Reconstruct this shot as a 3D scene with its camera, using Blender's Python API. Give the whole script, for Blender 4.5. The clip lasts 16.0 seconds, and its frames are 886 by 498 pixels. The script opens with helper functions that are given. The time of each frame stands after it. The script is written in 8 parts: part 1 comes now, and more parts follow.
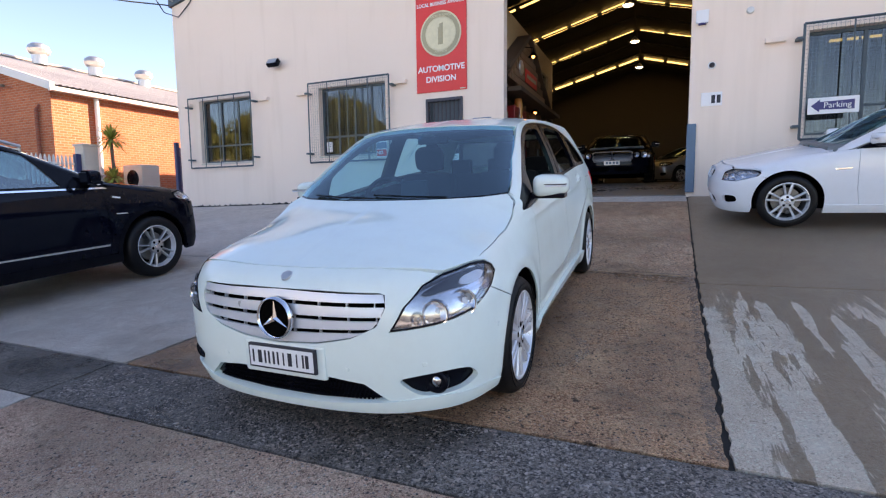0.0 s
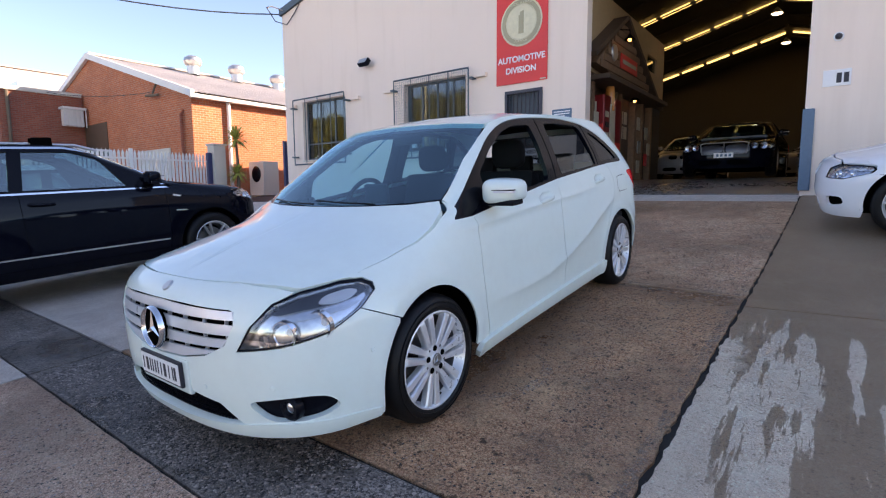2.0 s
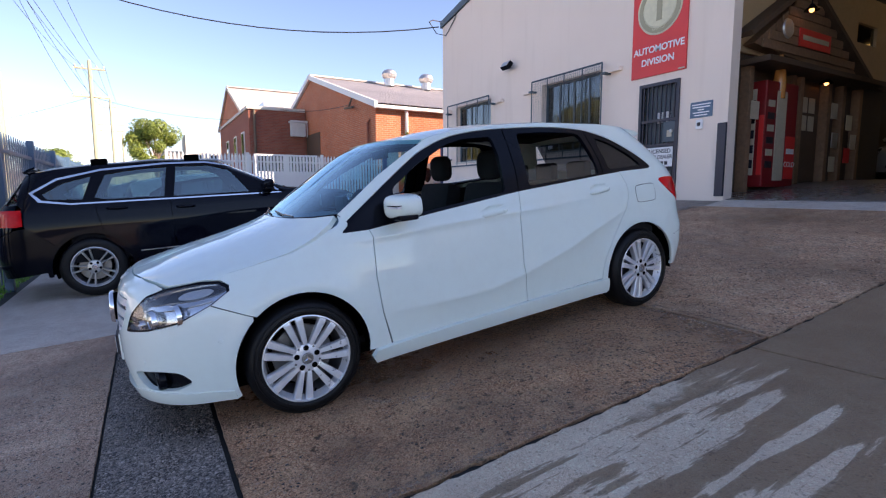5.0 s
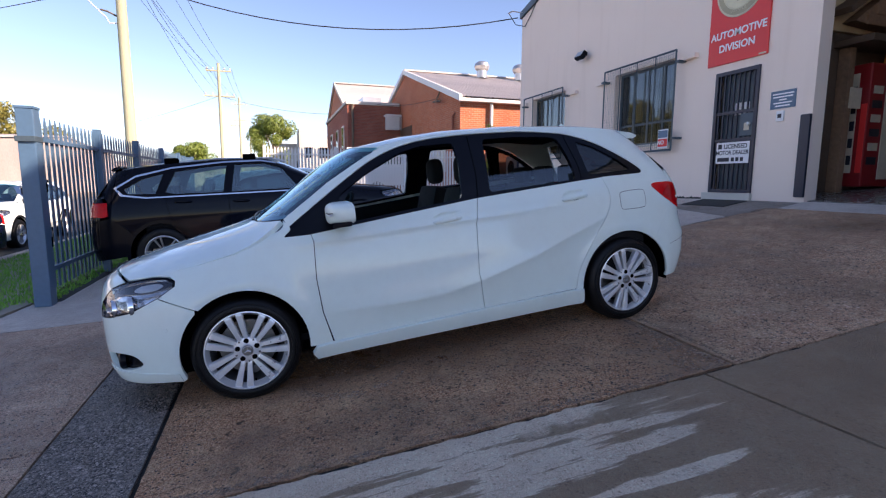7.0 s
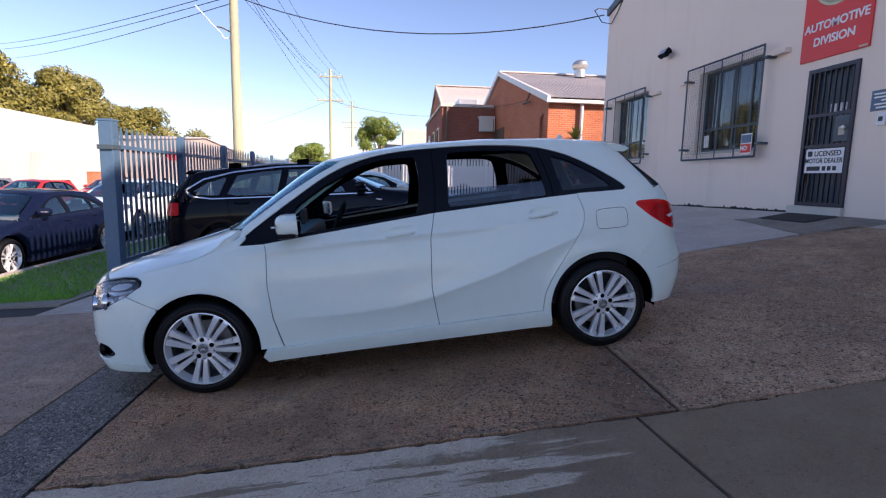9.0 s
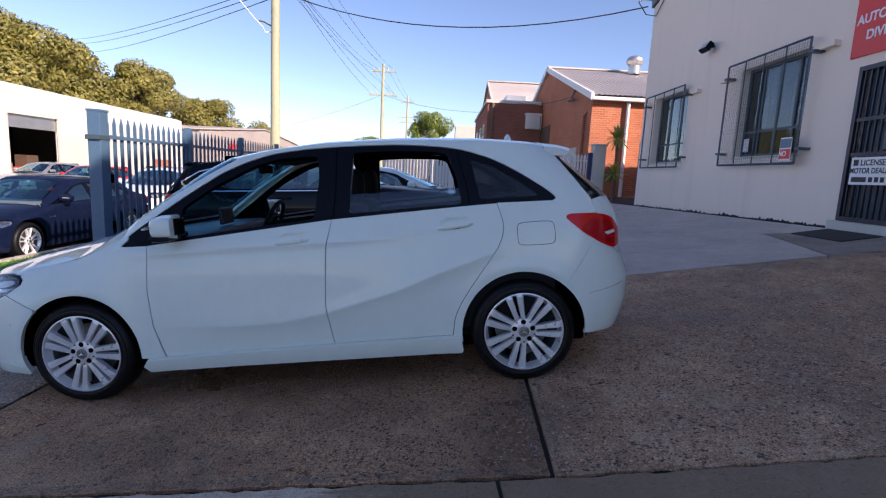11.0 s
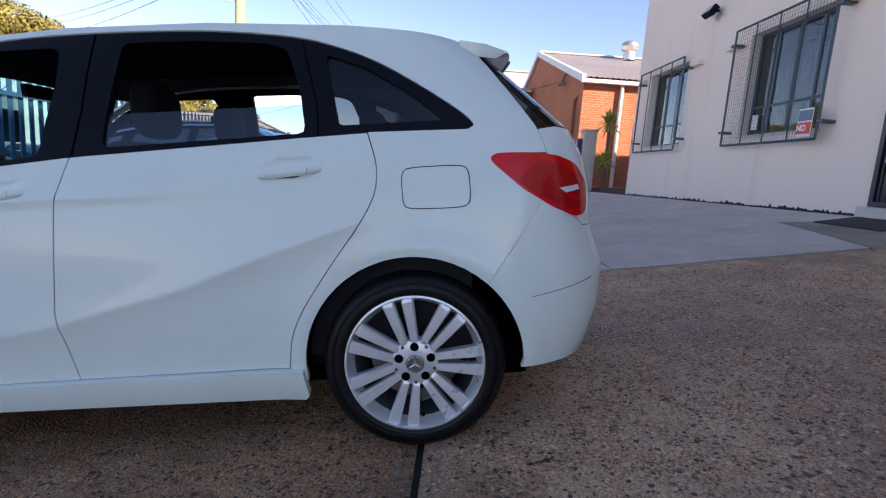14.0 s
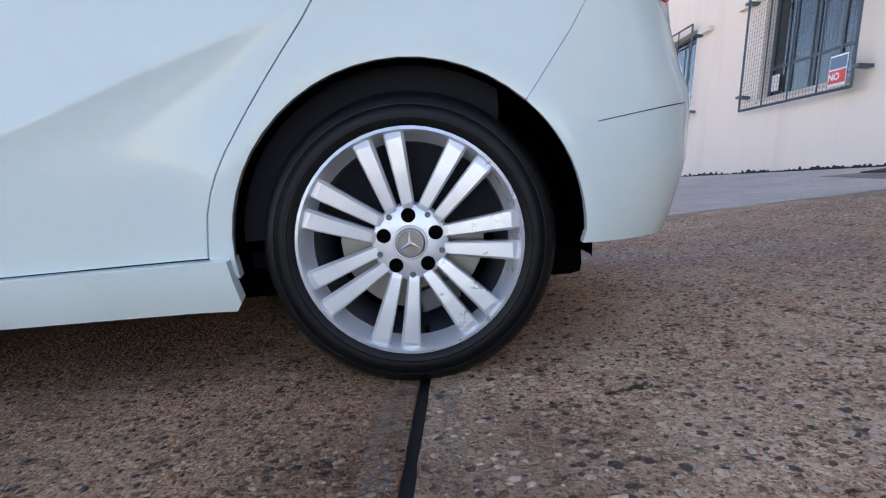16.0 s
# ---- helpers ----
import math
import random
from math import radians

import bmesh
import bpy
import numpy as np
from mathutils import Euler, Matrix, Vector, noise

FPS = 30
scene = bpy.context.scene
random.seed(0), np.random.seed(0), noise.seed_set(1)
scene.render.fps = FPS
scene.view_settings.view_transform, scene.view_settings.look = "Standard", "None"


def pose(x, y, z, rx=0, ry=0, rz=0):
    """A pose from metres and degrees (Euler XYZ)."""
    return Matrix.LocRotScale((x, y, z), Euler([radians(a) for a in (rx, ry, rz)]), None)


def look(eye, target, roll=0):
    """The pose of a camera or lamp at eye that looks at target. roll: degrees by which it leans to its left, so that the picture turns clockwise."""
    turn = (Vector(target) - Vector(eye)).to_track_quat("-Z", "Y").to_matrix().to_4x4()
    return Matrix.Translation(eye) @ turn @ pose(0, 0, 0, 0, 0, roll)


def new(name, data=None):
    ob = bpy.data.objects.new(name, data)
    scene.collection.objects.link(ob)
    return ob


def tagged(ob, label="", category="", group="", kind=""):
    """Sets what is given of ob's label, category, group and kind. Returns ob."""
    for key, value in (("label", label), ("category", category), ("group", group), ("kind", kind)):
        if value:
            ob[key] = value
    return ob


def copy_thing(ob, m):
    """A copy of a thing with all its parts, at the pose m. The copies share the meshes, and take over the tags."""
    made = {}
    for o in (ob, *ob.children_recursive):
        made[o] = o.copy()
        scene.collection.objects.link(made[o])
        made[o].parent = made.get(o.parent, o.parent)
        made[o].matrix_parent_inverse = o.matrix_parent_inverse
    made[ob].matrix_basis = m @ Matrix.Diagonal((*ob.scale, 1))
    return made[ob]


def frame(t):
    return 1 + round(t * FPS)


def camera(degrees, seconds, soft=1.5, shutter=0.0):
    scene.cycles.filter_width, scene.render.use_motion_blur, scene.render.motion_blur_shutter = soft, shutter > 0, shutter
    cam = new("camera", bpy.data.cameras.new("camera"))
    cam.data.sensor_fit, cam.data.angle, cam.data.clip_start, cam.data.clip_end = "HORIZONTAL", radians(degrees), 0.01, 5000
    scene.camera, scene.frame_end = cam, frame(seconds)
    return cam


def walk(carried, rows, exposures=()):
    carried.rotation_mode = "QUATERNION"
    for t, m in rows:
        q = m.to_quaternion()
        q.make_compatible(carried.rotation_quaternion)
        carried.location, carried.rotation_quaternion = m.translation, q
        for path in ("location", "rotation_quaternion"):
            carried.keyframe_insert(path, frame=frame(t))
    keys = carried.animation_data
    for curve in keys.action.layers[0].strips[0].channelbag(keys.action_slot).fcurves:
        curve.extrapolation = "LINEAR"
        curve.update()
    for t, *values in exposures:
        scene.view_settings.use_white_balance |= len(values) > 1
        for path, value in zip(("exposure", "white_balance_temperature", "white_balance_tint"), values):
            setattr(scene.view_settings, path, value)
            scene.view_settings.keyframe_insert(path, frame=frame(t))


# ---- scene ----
cam = camera(82.4, 16.0, soft=1.2)
PATH = [
    (0, (0.035, 0.088, 1.309), (-0.751, 1.915, 1.109), -0.7),
    (0.5, (0.235, 0.267, 1.323), (-0.684, 2.031, 1.11), -0.5),
    (1, (0.435, 0.439, 1.35), (-0.563, 2.157, 1.123), -0.5),
    (1.5, (0.653, 0.649, 1.361), (-0.456, 2.299, 1.136), -0.5),
    (2, (0.831, 0.844, 1.377), (-0.373, 2.425, 1.153), -0.4),
    (2.5, (0.98, 1.008, 1.372), (-0.307, 2.521, 1.146), 0.2),
    (3, (1.146, 1.208, 1.401), (-0.245, 2.625, 1.16), 0.8),
    (3.5, (1.351, 1.373, 1.417), (-0.135, 2.69, 1.171), 1.0),
    (4, (1.577, 1.553, 1.449), (0.007, 2.767, 1.2), 0.8),
    (4.2, (1.678, 1.643, 1.44), (0.079, 2.82, 1.199), 0.5),
    (6.3, (2.363, 2.555, 1.537), (0.526, 3.302, 1.28), 0.1),
    (6.5, (2.395, 2.631, 1.538), (0.55, 3.358, 1.278), 0.2),
    (7, (2.487, 2.894, 1.578), (0.607, 3.522, 1.311), 0.3),
    (7.5, (2.579, 3.142, 1.602), (0.668, 3.665, 1.333), 0.3),
    (8, (2.706, 3.409, 1.649), (0.768, 3.82, 1.38), 0.3),
    (8.2, (2.719, 3.49, 1.662), (0.773, 3.864, 1.394), 0.3),
    (10.3, (2.554, 4.564, 1.759), (0.575, 4.597, 1.472), 2.2),
    (10.5, (2.539, 4.646, 1.776), (0.56, 4.664, 1.489), 2.1),
    (11, (2.322, 4.868, 1.769), (0.344, 4.879, 1.475), 2.9),
    (11.5, (2.119, 5.062, 1.781), (0.142, 5.095, 1.482), 3.1),
    (12, (1.884, 5.24, 1.757), (-0.093, 5.283, 1.459), 2.9),
    (12.5, (1.683, 5.349, 1.726), (-0.295, 5.392, 1.429), 2.8),
    (13, (1.44, 5.406, 1.659), (-0.537, 5.449, 1.364), 3.3),
    (13.5, (1.206, 5.423, 1.599), (-0.771, 5.462, 1.298), 3.8),
    (14, (1.005, 5.434, 1.514), (-0.97, 5.474, 1.197), 3.9),
    (14.5, (0.782, 5.449, 1.406), (-1.189, 5.493, 1.07), 3.8),
    (15, (0.618, 5.455, 1.257), (-1.353, 5.496, 0.922), 2.7),
    (15.5, (0.487, 5.455, 1.082), (-1.488, 5.497, 0.771), 1.9),
    (16, (0.416, 5.448, 0.983), (-1.565, 5.485, 0.71), 1.8),
]
LIGHT = [(0, 1.72, 8150, 23), (2, 1.62, 8000, 24), (4, 1.41, 7550, 26), (7, 1.02, 7150, 28), (9, 0.79, 6950, 28), (11, 0.64, 6750, 27), (12.5, 0.83, 6850, 27), (14, 1.17, 7450, 26), (15, 1.6, 8100, 25), (16, 1.95, 8200, 23)]
walk(cam, [(t, look(eye, target, roll)) for t, eye, target, roll in PATH], exposures=LIGHT)

# world, sun and exposure
SUN = Vector((0.60, 0.68, 0.44)).normalized()
world = bpy.data.worlds.new("world")
scene.world = world
world.use_nodes = True
wn = world.node_tree.nodes
sky = wn.new("ShaderNodeTexSky")
sky.sky_type = "NISHITA"
sky.sun_disc = False
sky.sun_elevation = math.asin(SUN.z)
sky.sun_rotation = math.atan2(SUN.x, SUN.y)
sky.air_density, sky.dust_density, sky.ozone_density = 0.82, 0.0, 3.0
wn["Background"].inputs["Strength"].default_value = 0.13
world.node_tree.links.new(sky.outputs["Color"], wn["Background"].inputs["Color"])
sun_data = bpy.data.lights.new("sun", "SUN")
sun_data.energy, sun_data.angle, sun_data.color = 5.0, radians(0.6), (1.0, 0.90, 0.76)
sun = new("sun", sun_data)
sun.matrix_world = look(SUN * 60, (0, 0, 0))

# ---- materials ----
def graph(name):
    m = bpy.data.materials.new(name)
    m.use_nodes = True
    nodes, links = m.node_tree.nodes, m.node_tree.links
    return m, nodes, links, nodes["Principled BSDF"]


def mixed(nodes, links, fac, a, b):
    n = nodes.new("ShaderNodeMix")
    n.data_type = "RGBA"
    for sock, v in ((0, fac), (6, a), (7, b)):
        if isinstance(v, (tuple, float, int)):
            n.inputs[sock].default_value = (*v, 1) if isinstance(v, tuple) else v
        else:
            links.new(v, n.inputs[sock])
    return n.outputs[2]


def noisy(nodes, links, scale, detail=4.0, coords=None, stretch=(1, 1, 1), rough=0.55):
    tc = nodes.new("ShaderNodeTexCoord")
    mp = nodes.new("ShaderNodeMapping")
    mp.inputs["Scale"].default_value = stretch
    links.new(tc.outputs[coords or "Object"], mp.inputs["Vector"])
    n = nodes.new("ShaderNodeTexNoise")
    n.inputs["Scale"].default_value, n.inputs["Detail"].default_value, n.inputs["Roughness"].default_value = scale, detail, rough
    links.new(mp.outputs["Vector"], n.inputs["Vector"])
    return n.outputs["Fac"], mp.outputs["Vector"]


def ramp(nodes, links, fac, lo, hi, a=0.0, b=1.0):
    n = nodes.new("ShaderNodeMapRange")
    n.inputs["From Min"].default_value, n.inputs["From Max"].default_value = lo, hi
    n.inputs["To Min"].default_value, n.inputs["To Max"].default_value = a, b
    links.new(fac, n.inputs["Value"])
    return n.outputs["Result"]


def times(nodes, links, a, b, op="MULTIPLY"):
    n = nodes.new("ShaderNodeMath")
    n.operation = op
    for i, v in ((0, a), (1, b)):
        if isinstance(v, (float, int)):
            n.inputs[i].default_value = v
        else:
            links.new(v, n.inputs[i])
    return n.outputs[0]


def bumped(nodes, links, bsdf, height, strength=0.3, depth=0.01):
    n = nodes.new("ShaderNodeBump")
    n.inputs["Strength"].default_value, n.inputs["Distance"].default_value = strength, depth
    links.new(height, n.inputs["Height"])
    links.new(n.outputs["Normal"], bsdf.inputs["Normal"])


def plain(name, colour, rough=0.5, metal=0.0, vary=0.12, scale=6.0, bump=0.0, coat=0.0, rvary=0.1, stretch=(1, 1, 1), spec=0.5):
    """A surface with two scales of variation in tone and gloss."""
    m, nodes, links, b = graph(name)
    b.inputs["Metallic"].default_value, b.inputs["Specular IOR Level"].default_value = metal, spec
    b.inputs["Coat Weight"].default_value, b.inputs["Coat Roughness"].default_value = coat, 0.04
    big, _ = noisy(nodes, links, scale * 0.15, 3, stretch=stretch)
    fine, _ = noisy(nodes, links, scale * 4, 5, stretch=stretch)
    f = times(nodes, links, times(nodes, links, big, 0.6), times(nodes, links, fine, 0.4), "ADD")
    f = ramp(nodes, links, f, 0.3, 0.7)
    lo = tuple(c * (1 - vary) for c in colour)
    hi = tuple(min(1, c * (1 + vary)) for c in colour)
    links.new(mixed(nodes, links, f, lo, hi), b.inputs["Base Color"])
    links.new(ramp(nodes, links, f, 0, 1, max(0.02, rough - rvary), min(1, rough + rvary)), b.inputs["Roughness"])
    if bump:
        bumped(nodes, links, b, fine, bump, 0.01)
    return m


def glass(name, tint, see, rough=0.02, mirror_=0.0):
    """A pane: clear or tinted, with a mirror-like face."""
    m, nodes, links, b = graph(name)
    nodes.remove(b)
    t, g, mx, fr = nodes.new("ShaderNodeBsdfTransparent"), nodes.new("ShaderNodeBsdfGlossy"), nodes.new("ShaderNodeMixShader"), nodes.new("ShaderNodeLayerWeight")
    g.inputs["Color"].default_value = (*[0.5 + 0.5 * c for c in tint], 1)
    t.inputs["Color"].default_value = (*[c * see for c in tint], 1)
    g.inputs["Roughness"].default_value = rough
    fr.inputs["Blend"].default_value = 0.5
    links.new(times(nodes, links, times(nodes, links, times(nodes, links, fr.outputs["Facing"], 5.0, "POWER"), 0.9), 0.05 + mirror_, "ADD"), mx.inputs[0])
    links.new(t.outputs[0], mx.inputs[1])
    links.new(g.outputs[0], mx.inputs[2])
    links.new(mx.outputs[0], nodes["Material Output"].inputs["Surface"])
    return m


def glow(name, colour, strength):
    m, nodes, links, b = graph(name)
    b.inputs["Base Color"].default_value = (*colour, 1)
    b.inputs["Emission Color"].default_value = (*colour, 1)
    b.inputs["Emission Strength"].default_value = strength
    return m


def aggregate(name, ground, chips, dark, wet_from, wet_to, wet_scale, streak=None, grain=70.0, wet_tone=0.6, shine=0.42, stones=0.42, relief=0.8, pits=0.35, film=0.5, wet_hue=(1.0, 0.93, 0.86)):
    """Concrete with stones showing, worn pits between them, part wet and part dry."""
    m, nodes, links, b = graph(name)
    tc = nodes.new("ShaderNodeTexCoord")
    wob = nodes.new("ShaderNodeTexNoise")
    wob.inputs["Scale"].default_value = grain * 0.8
    links.new(tc.outputs["Object"], wob.inputs["Vector"])
    bent = nodes.new("ShaderNodeVectorMath")
    bent.operation = "MULTIPLY_ADD"
    bent.inputs[1].default_value = (1.1 / grain,) * 3
    links.new(wob.outputs["Color"], bent.inputs[0])
    links.new(tc.outputs["Object"], bent.inputs[2])

    def cells(scale):
        v = nodes.new("ShaderNodeTexVoronoi")
        v.inputs["Scale"].default_value = scale
        links.new(bent.outputs[0], v.inputs["Vector"])
        c = nodes.new("ShaderNodeSeparateColor")
        links.new(v.outputs["Color"], c.inputs["Color"])
        return v.outputs["Distance"], c.outputs

    peb_d, peb = cells(grain * stones)
    small_d, small = cells(grain * 1.5)
    grit_d, grit = cells(grain * 3.2)
    fine, _ = noisy(nodes, links, grain * 1.5, 3)
    big, _ = noisy(nodes, links, 0.9, 5, rough=0.6)
    mid, _ = noisy(nodes, links, 5.0, 5, rough=0.65)
    pock, _ = noisy(nodes, links, grain * 0.33, 4, rough=0.6, stretch=(1.0, 0.7, 1.0))
    tone = times(nodes, links, times(nodes, links, small[0], 0.55), times(nodes, links, grit[0], 0.45), "ADD")
    c = mixed(nodes, links, ramp(nodes, links, tone, 0.22, 0.8), ground, chips)
    # single stones: pale, dark and in between
    stone = times(nodes, links, ramp(nodes, links, peb_d, 0.50, 0.36), ramp(nodes, links, peb[0], 0.42, 0.46))
    tint = mixed(nodes, links, ramp(nodes, links, peb[1], 0.45, 0.85), tuple(min(0.92, x * 1.18) for x in chips), tuple(0.45 * x + 0.3 * y for x, y in zip(ground, chips)))
    tint = mixed(nodes, links, ramp(nodes, links, peb[2], 0.80, 0.83), tint, dark)
    c = mixed(nodes, links, times(nodes, links, stone, 0.75), c, tint)
    c = mixed(nodes, links, ramp(nodes, links, grit[1], 0.84, 0.86, 0, 0.75), c, dark)
    hole = ramp(nodes, links, pock, 0.60, 0.68)
    c = mixed(nodes, links, times(nodes, links, hole, pits), c, tuple(0.5 * x for x in dark))
    c = mixed(nodes, links, ramp(nodes, links, fine, 0.35, 0.75, 0, 0.3), c, tuple(x * 0.55 for x in ground))
    c = mixed(nodes, links, ramp(nodes, links, big, 0.3, 0.72, 0, 0.5), c, tuple(x * 0.55 for x in ground))
    c = mixed(nodes, links, ramp(nodes, links, mid, 0.45, 0.8, 0, 0.32), c, tuple(min(0.92, x * 1.25) for x in chips))
    wetn, _ = noisy(nodes, links, wet_scale, 6, stretch=streak or (1, 1, 1), rough=0.62)
    wet = ramp(nodes, links, wetn, wet_from, wet_to)
    if streak:
        sp = nodes.new("ShaderNodeSeparateXYZ")
        links.new(tc.outputs["Object"], sp.inputs[0])
        reach = times(nodes, links, sp.outputs[1], times(nodes, links, wetn, 3.2), "ADD")
        far = ramp(nodes, links, reach, 6.15, 6.3)
        near = ramp(nodes, links, times(nodes, links, sp.outputs[0], times(nodes, links, mid, 0.35), "ADD"), 0.62, 0.68)
        wet = times(nodes, links, wet, near)
        wet = times(nodes, links, wet, far, "MAXIMUM")
    wetter = mixed(nodes, links, wet, (1.0, 1.0, 1.0), (wet_tone * wet_hue[0], wet_tone * wet_hue[1], wet_tone * wet_hue[2]))
    mul = nodes.new("ShaderNodeMix")
    mul.data_type, mul.blend_type = "RGBA", "MULTIPLY"
    mul.inputs[0].default_value = 1.0
    links.new(c, mul.inputs[6])
    links.new(wetter, mul.inputs[7])
    links.new(mul.outputs[2], b.inputs["Base Color"])
    gloss = times(nodes, links, ramp(nodes, links, wet, 0, 1, 0.88, shine), times(nodes, links, fine, 0.10), "ADD")
    links.new(gloss, b.inputs["Roughness"])
    links.new(ramp(nodes, links, wet, 0, 1, 0.25, film), b.inputs["Specular IOR Level"])
    dome = times(nodes, links, ramp(nodes, links, peb_d, 0.0, 0.55, 1.0, 0.0), ramp(nodes, links, peb[0], 0.2, 1.0, 0.15, 1.0))
    hgt = times(nodes, links, times(nodes, links, dome, 0.9), times(nodes, links, ramp(nodes, links, small_d, 0.0, 0.6, 0.45, 0.0), times(nodes, links, fine, 0.5), "ADD"), "ADD")
    hgt = times(nodes, links, hgt, times(nodes, links, times(nodes, links, mid, 1.2), times(nodes, links, hole, -1.1), "ADD"), "ADD")
    bumped(nodes, links, b, hgt, relief, 0.008)
    return m


def dried(name, colour, cover):
    """A thin broken film of dried dirt."""
    m, nodes, links, b = graph(name)
    fine, _ = noisy(nodes, links, 55, 5, rough=0.7)
    big, _ = noisy(nodes, links, 9, 4)
    b.inputs["Base Color"].default_value = (*colour, 1)
    b.inputs["Roughness"].default_value = 0.9
    links.new(times(nodes, links, ramp(nodes, links, fine, 0.42, 0.62, 0.0, cover), ramp(nodes, links, big, 0.35, 0.58, 0.15, 1.0)), b.inputs["Alpha"])
    return m


def stone_bits(name, pale, brown, dark, rough):
    """Stones of mixed tone, a tone for each."""
    m, nodes, links, b = graph(name)
    info = nodes.new("ShaderNodeNewGeometry")
    fine, _ = noisy(nodes, links, 160, 3)
    r = info.outputs["Random Per Island"]
    c = mixed(nodes, links, ramp(nodes, links, r, 0.0, 0.55), pale, brown)
    c = mixed(nodes, links, ramp(nodes, links, r, 0.58, 0.62), c, dark)
    c = mixed(nodes, links, ramp(nodes, links, fine, 0.35, 0.75, 0, 0.5), c, tuple(0.5 * x for x in brown))
    links.new(c, b.inputs["Base Color"])
    links.new(ramp(nodes, links, fine, 0.3, 0.7, rough, rough + 0.3), b.inputs["Roughness"])
    return m


def brickwork(name, a, b_, mortar):
    m, nodes, links, b = graph(name)
    tc = nodes.new("ShaderNodeTexCoord")
    mp = nodes.new("ShaderNodeMapping")
    sp = nodes.new("ShaderNodeSeparateXYZ")
    cb = nodes.new("ShaderNodeCombineXYZ")
    links.new(tc.outputs["Object"], sp.inputs[0])
    links.new(times(nodes, links, sp.outputs[0], sp.outputs[1], "ADD"), cb.inputs[0])
    links.new(sp.outputs[2], cb.inputs[1])
    br = nodes.new("ShaderNodeTexBrick")
    br.inputs["Scale"].default_value = 1.0
    br.inputs["Brick Width"].default_value, br.inputs["Row Height"].default_value, br.inputs["Mortar Size"].default_value = 0.24, 0.086, 0.009
    br.inputs["Color1"].default_value, br.inputs["Color2"].default_value, br.inputs["Mortar"].default_value = (*a, 1), (*b_, 1), (*mortar, 1)
    links.new(cb.outputs[0], br.inputs["Vector"])
    big, _ = noisy(nodes, links, 0.8, 4)
    fine, _ = noisy(nodes, links, 30, 4)
    c = mixed(nodes, links, ramp(nodes, links, big, 0.35, 0.7, 0, 0.4), br.outputs["Color"], tuple(x * 0.6 for x in a))
    c = mixed(nodes, links, ramp(nodes, links, fine, 0.4, 0.8, 0, 0.3), c, tuple(min(1, x * 1.3) for x in b_))
    links.new(c, b.inputs["Base Color"])
    b.inputs["Roughness"].default_value = 0.88
    bumped(nodes, links, b, times(nodes, links, br.outputs["Fac"], -1.0), 0.5, 0.008)
    return m


def render_wall(name, colour):
    """Painted render with faint trowel marks, stains under the sills and dirt in patches."""
    m, nodes, links, b = graph(name)
    big, _ = noisy(nodes, links, 0.5, 5)
    run, _ = noisy(nodes, links, 1.2, 5, stretch=(3.0, 3.0, 0.25))
    fine, _ = noisy(nodes, links, 45, 5)
    c = mixed(nodes, links, ramp(nodes, links, big, 0.3, 0.75, 0, 0.5), colour, tuple(x * 0.9 for x in colour))
    c = mixed(nodes, links, ramp(nodes, links, run, 0.52, 0.8, 0, 0.35), c, (colour[0] * 0.78, colour[1] * 0.75, colour[2] * 0.7))
    links.new(c, b.inputs["Base Color"])
    b.inputs["Roughness"].default_value = 0.75
    bumped(nodes, links, b, times(nodes, links, fine, times(nodes, links, big, 2.0), "ADD"), 0.16, 0.01)
    return m


def car_paint(name, colour, metal=0.0, rough=0.28, dust_=0.07):
    m, nodes, links, b = graph(name)
    big, _ = noisy(nodes, links, 1.1, 3)
    dust, _ = noisy(nodes, links, 9.0, 6, rough=0.7)
    c = mixed(nodes, links, ramp(nodes, links, dust, 0.45, 0.8, 0, dust_), colour, (0.35, 0.31, 0.26))
    links.new(c, b.inputs["Base Color"])
    b.inputs["Metallic"].default_value = metal
    b.inputs["Roughness"].default_value = rough
    b.inputs["Specular IOR Level"].default_value = 0.0
    b.inputs["Coat Weight"].default_value = 0.35 if max(colour) < 0.05 else 0.95
    links.new(ramp(nodes, links, big, 0.3, 0.7, 0.02, 0.06), b.inputs["Coat Roughness"])
    return m


def leafy(name, a, b_):
    m, nodes, links, b = graph(name)
    info = nodes.new("ShaderNodeNewGeometry")
    big, _ = noisy(nodes, links, 0.35, 3)
    c = mixed(nodes, links, info.outputs["Random Per Island"], a, b_)
    c = mixed(nodes, links, ramp(nodes, links, big, 0.35, 0.7, 0, 0.6), c, tuple(x * 0.6 for x in a))
    links.new(c, b.inputs["Base Color"])
    b.inputs["Roughness"].default_value = 0.6
    return m


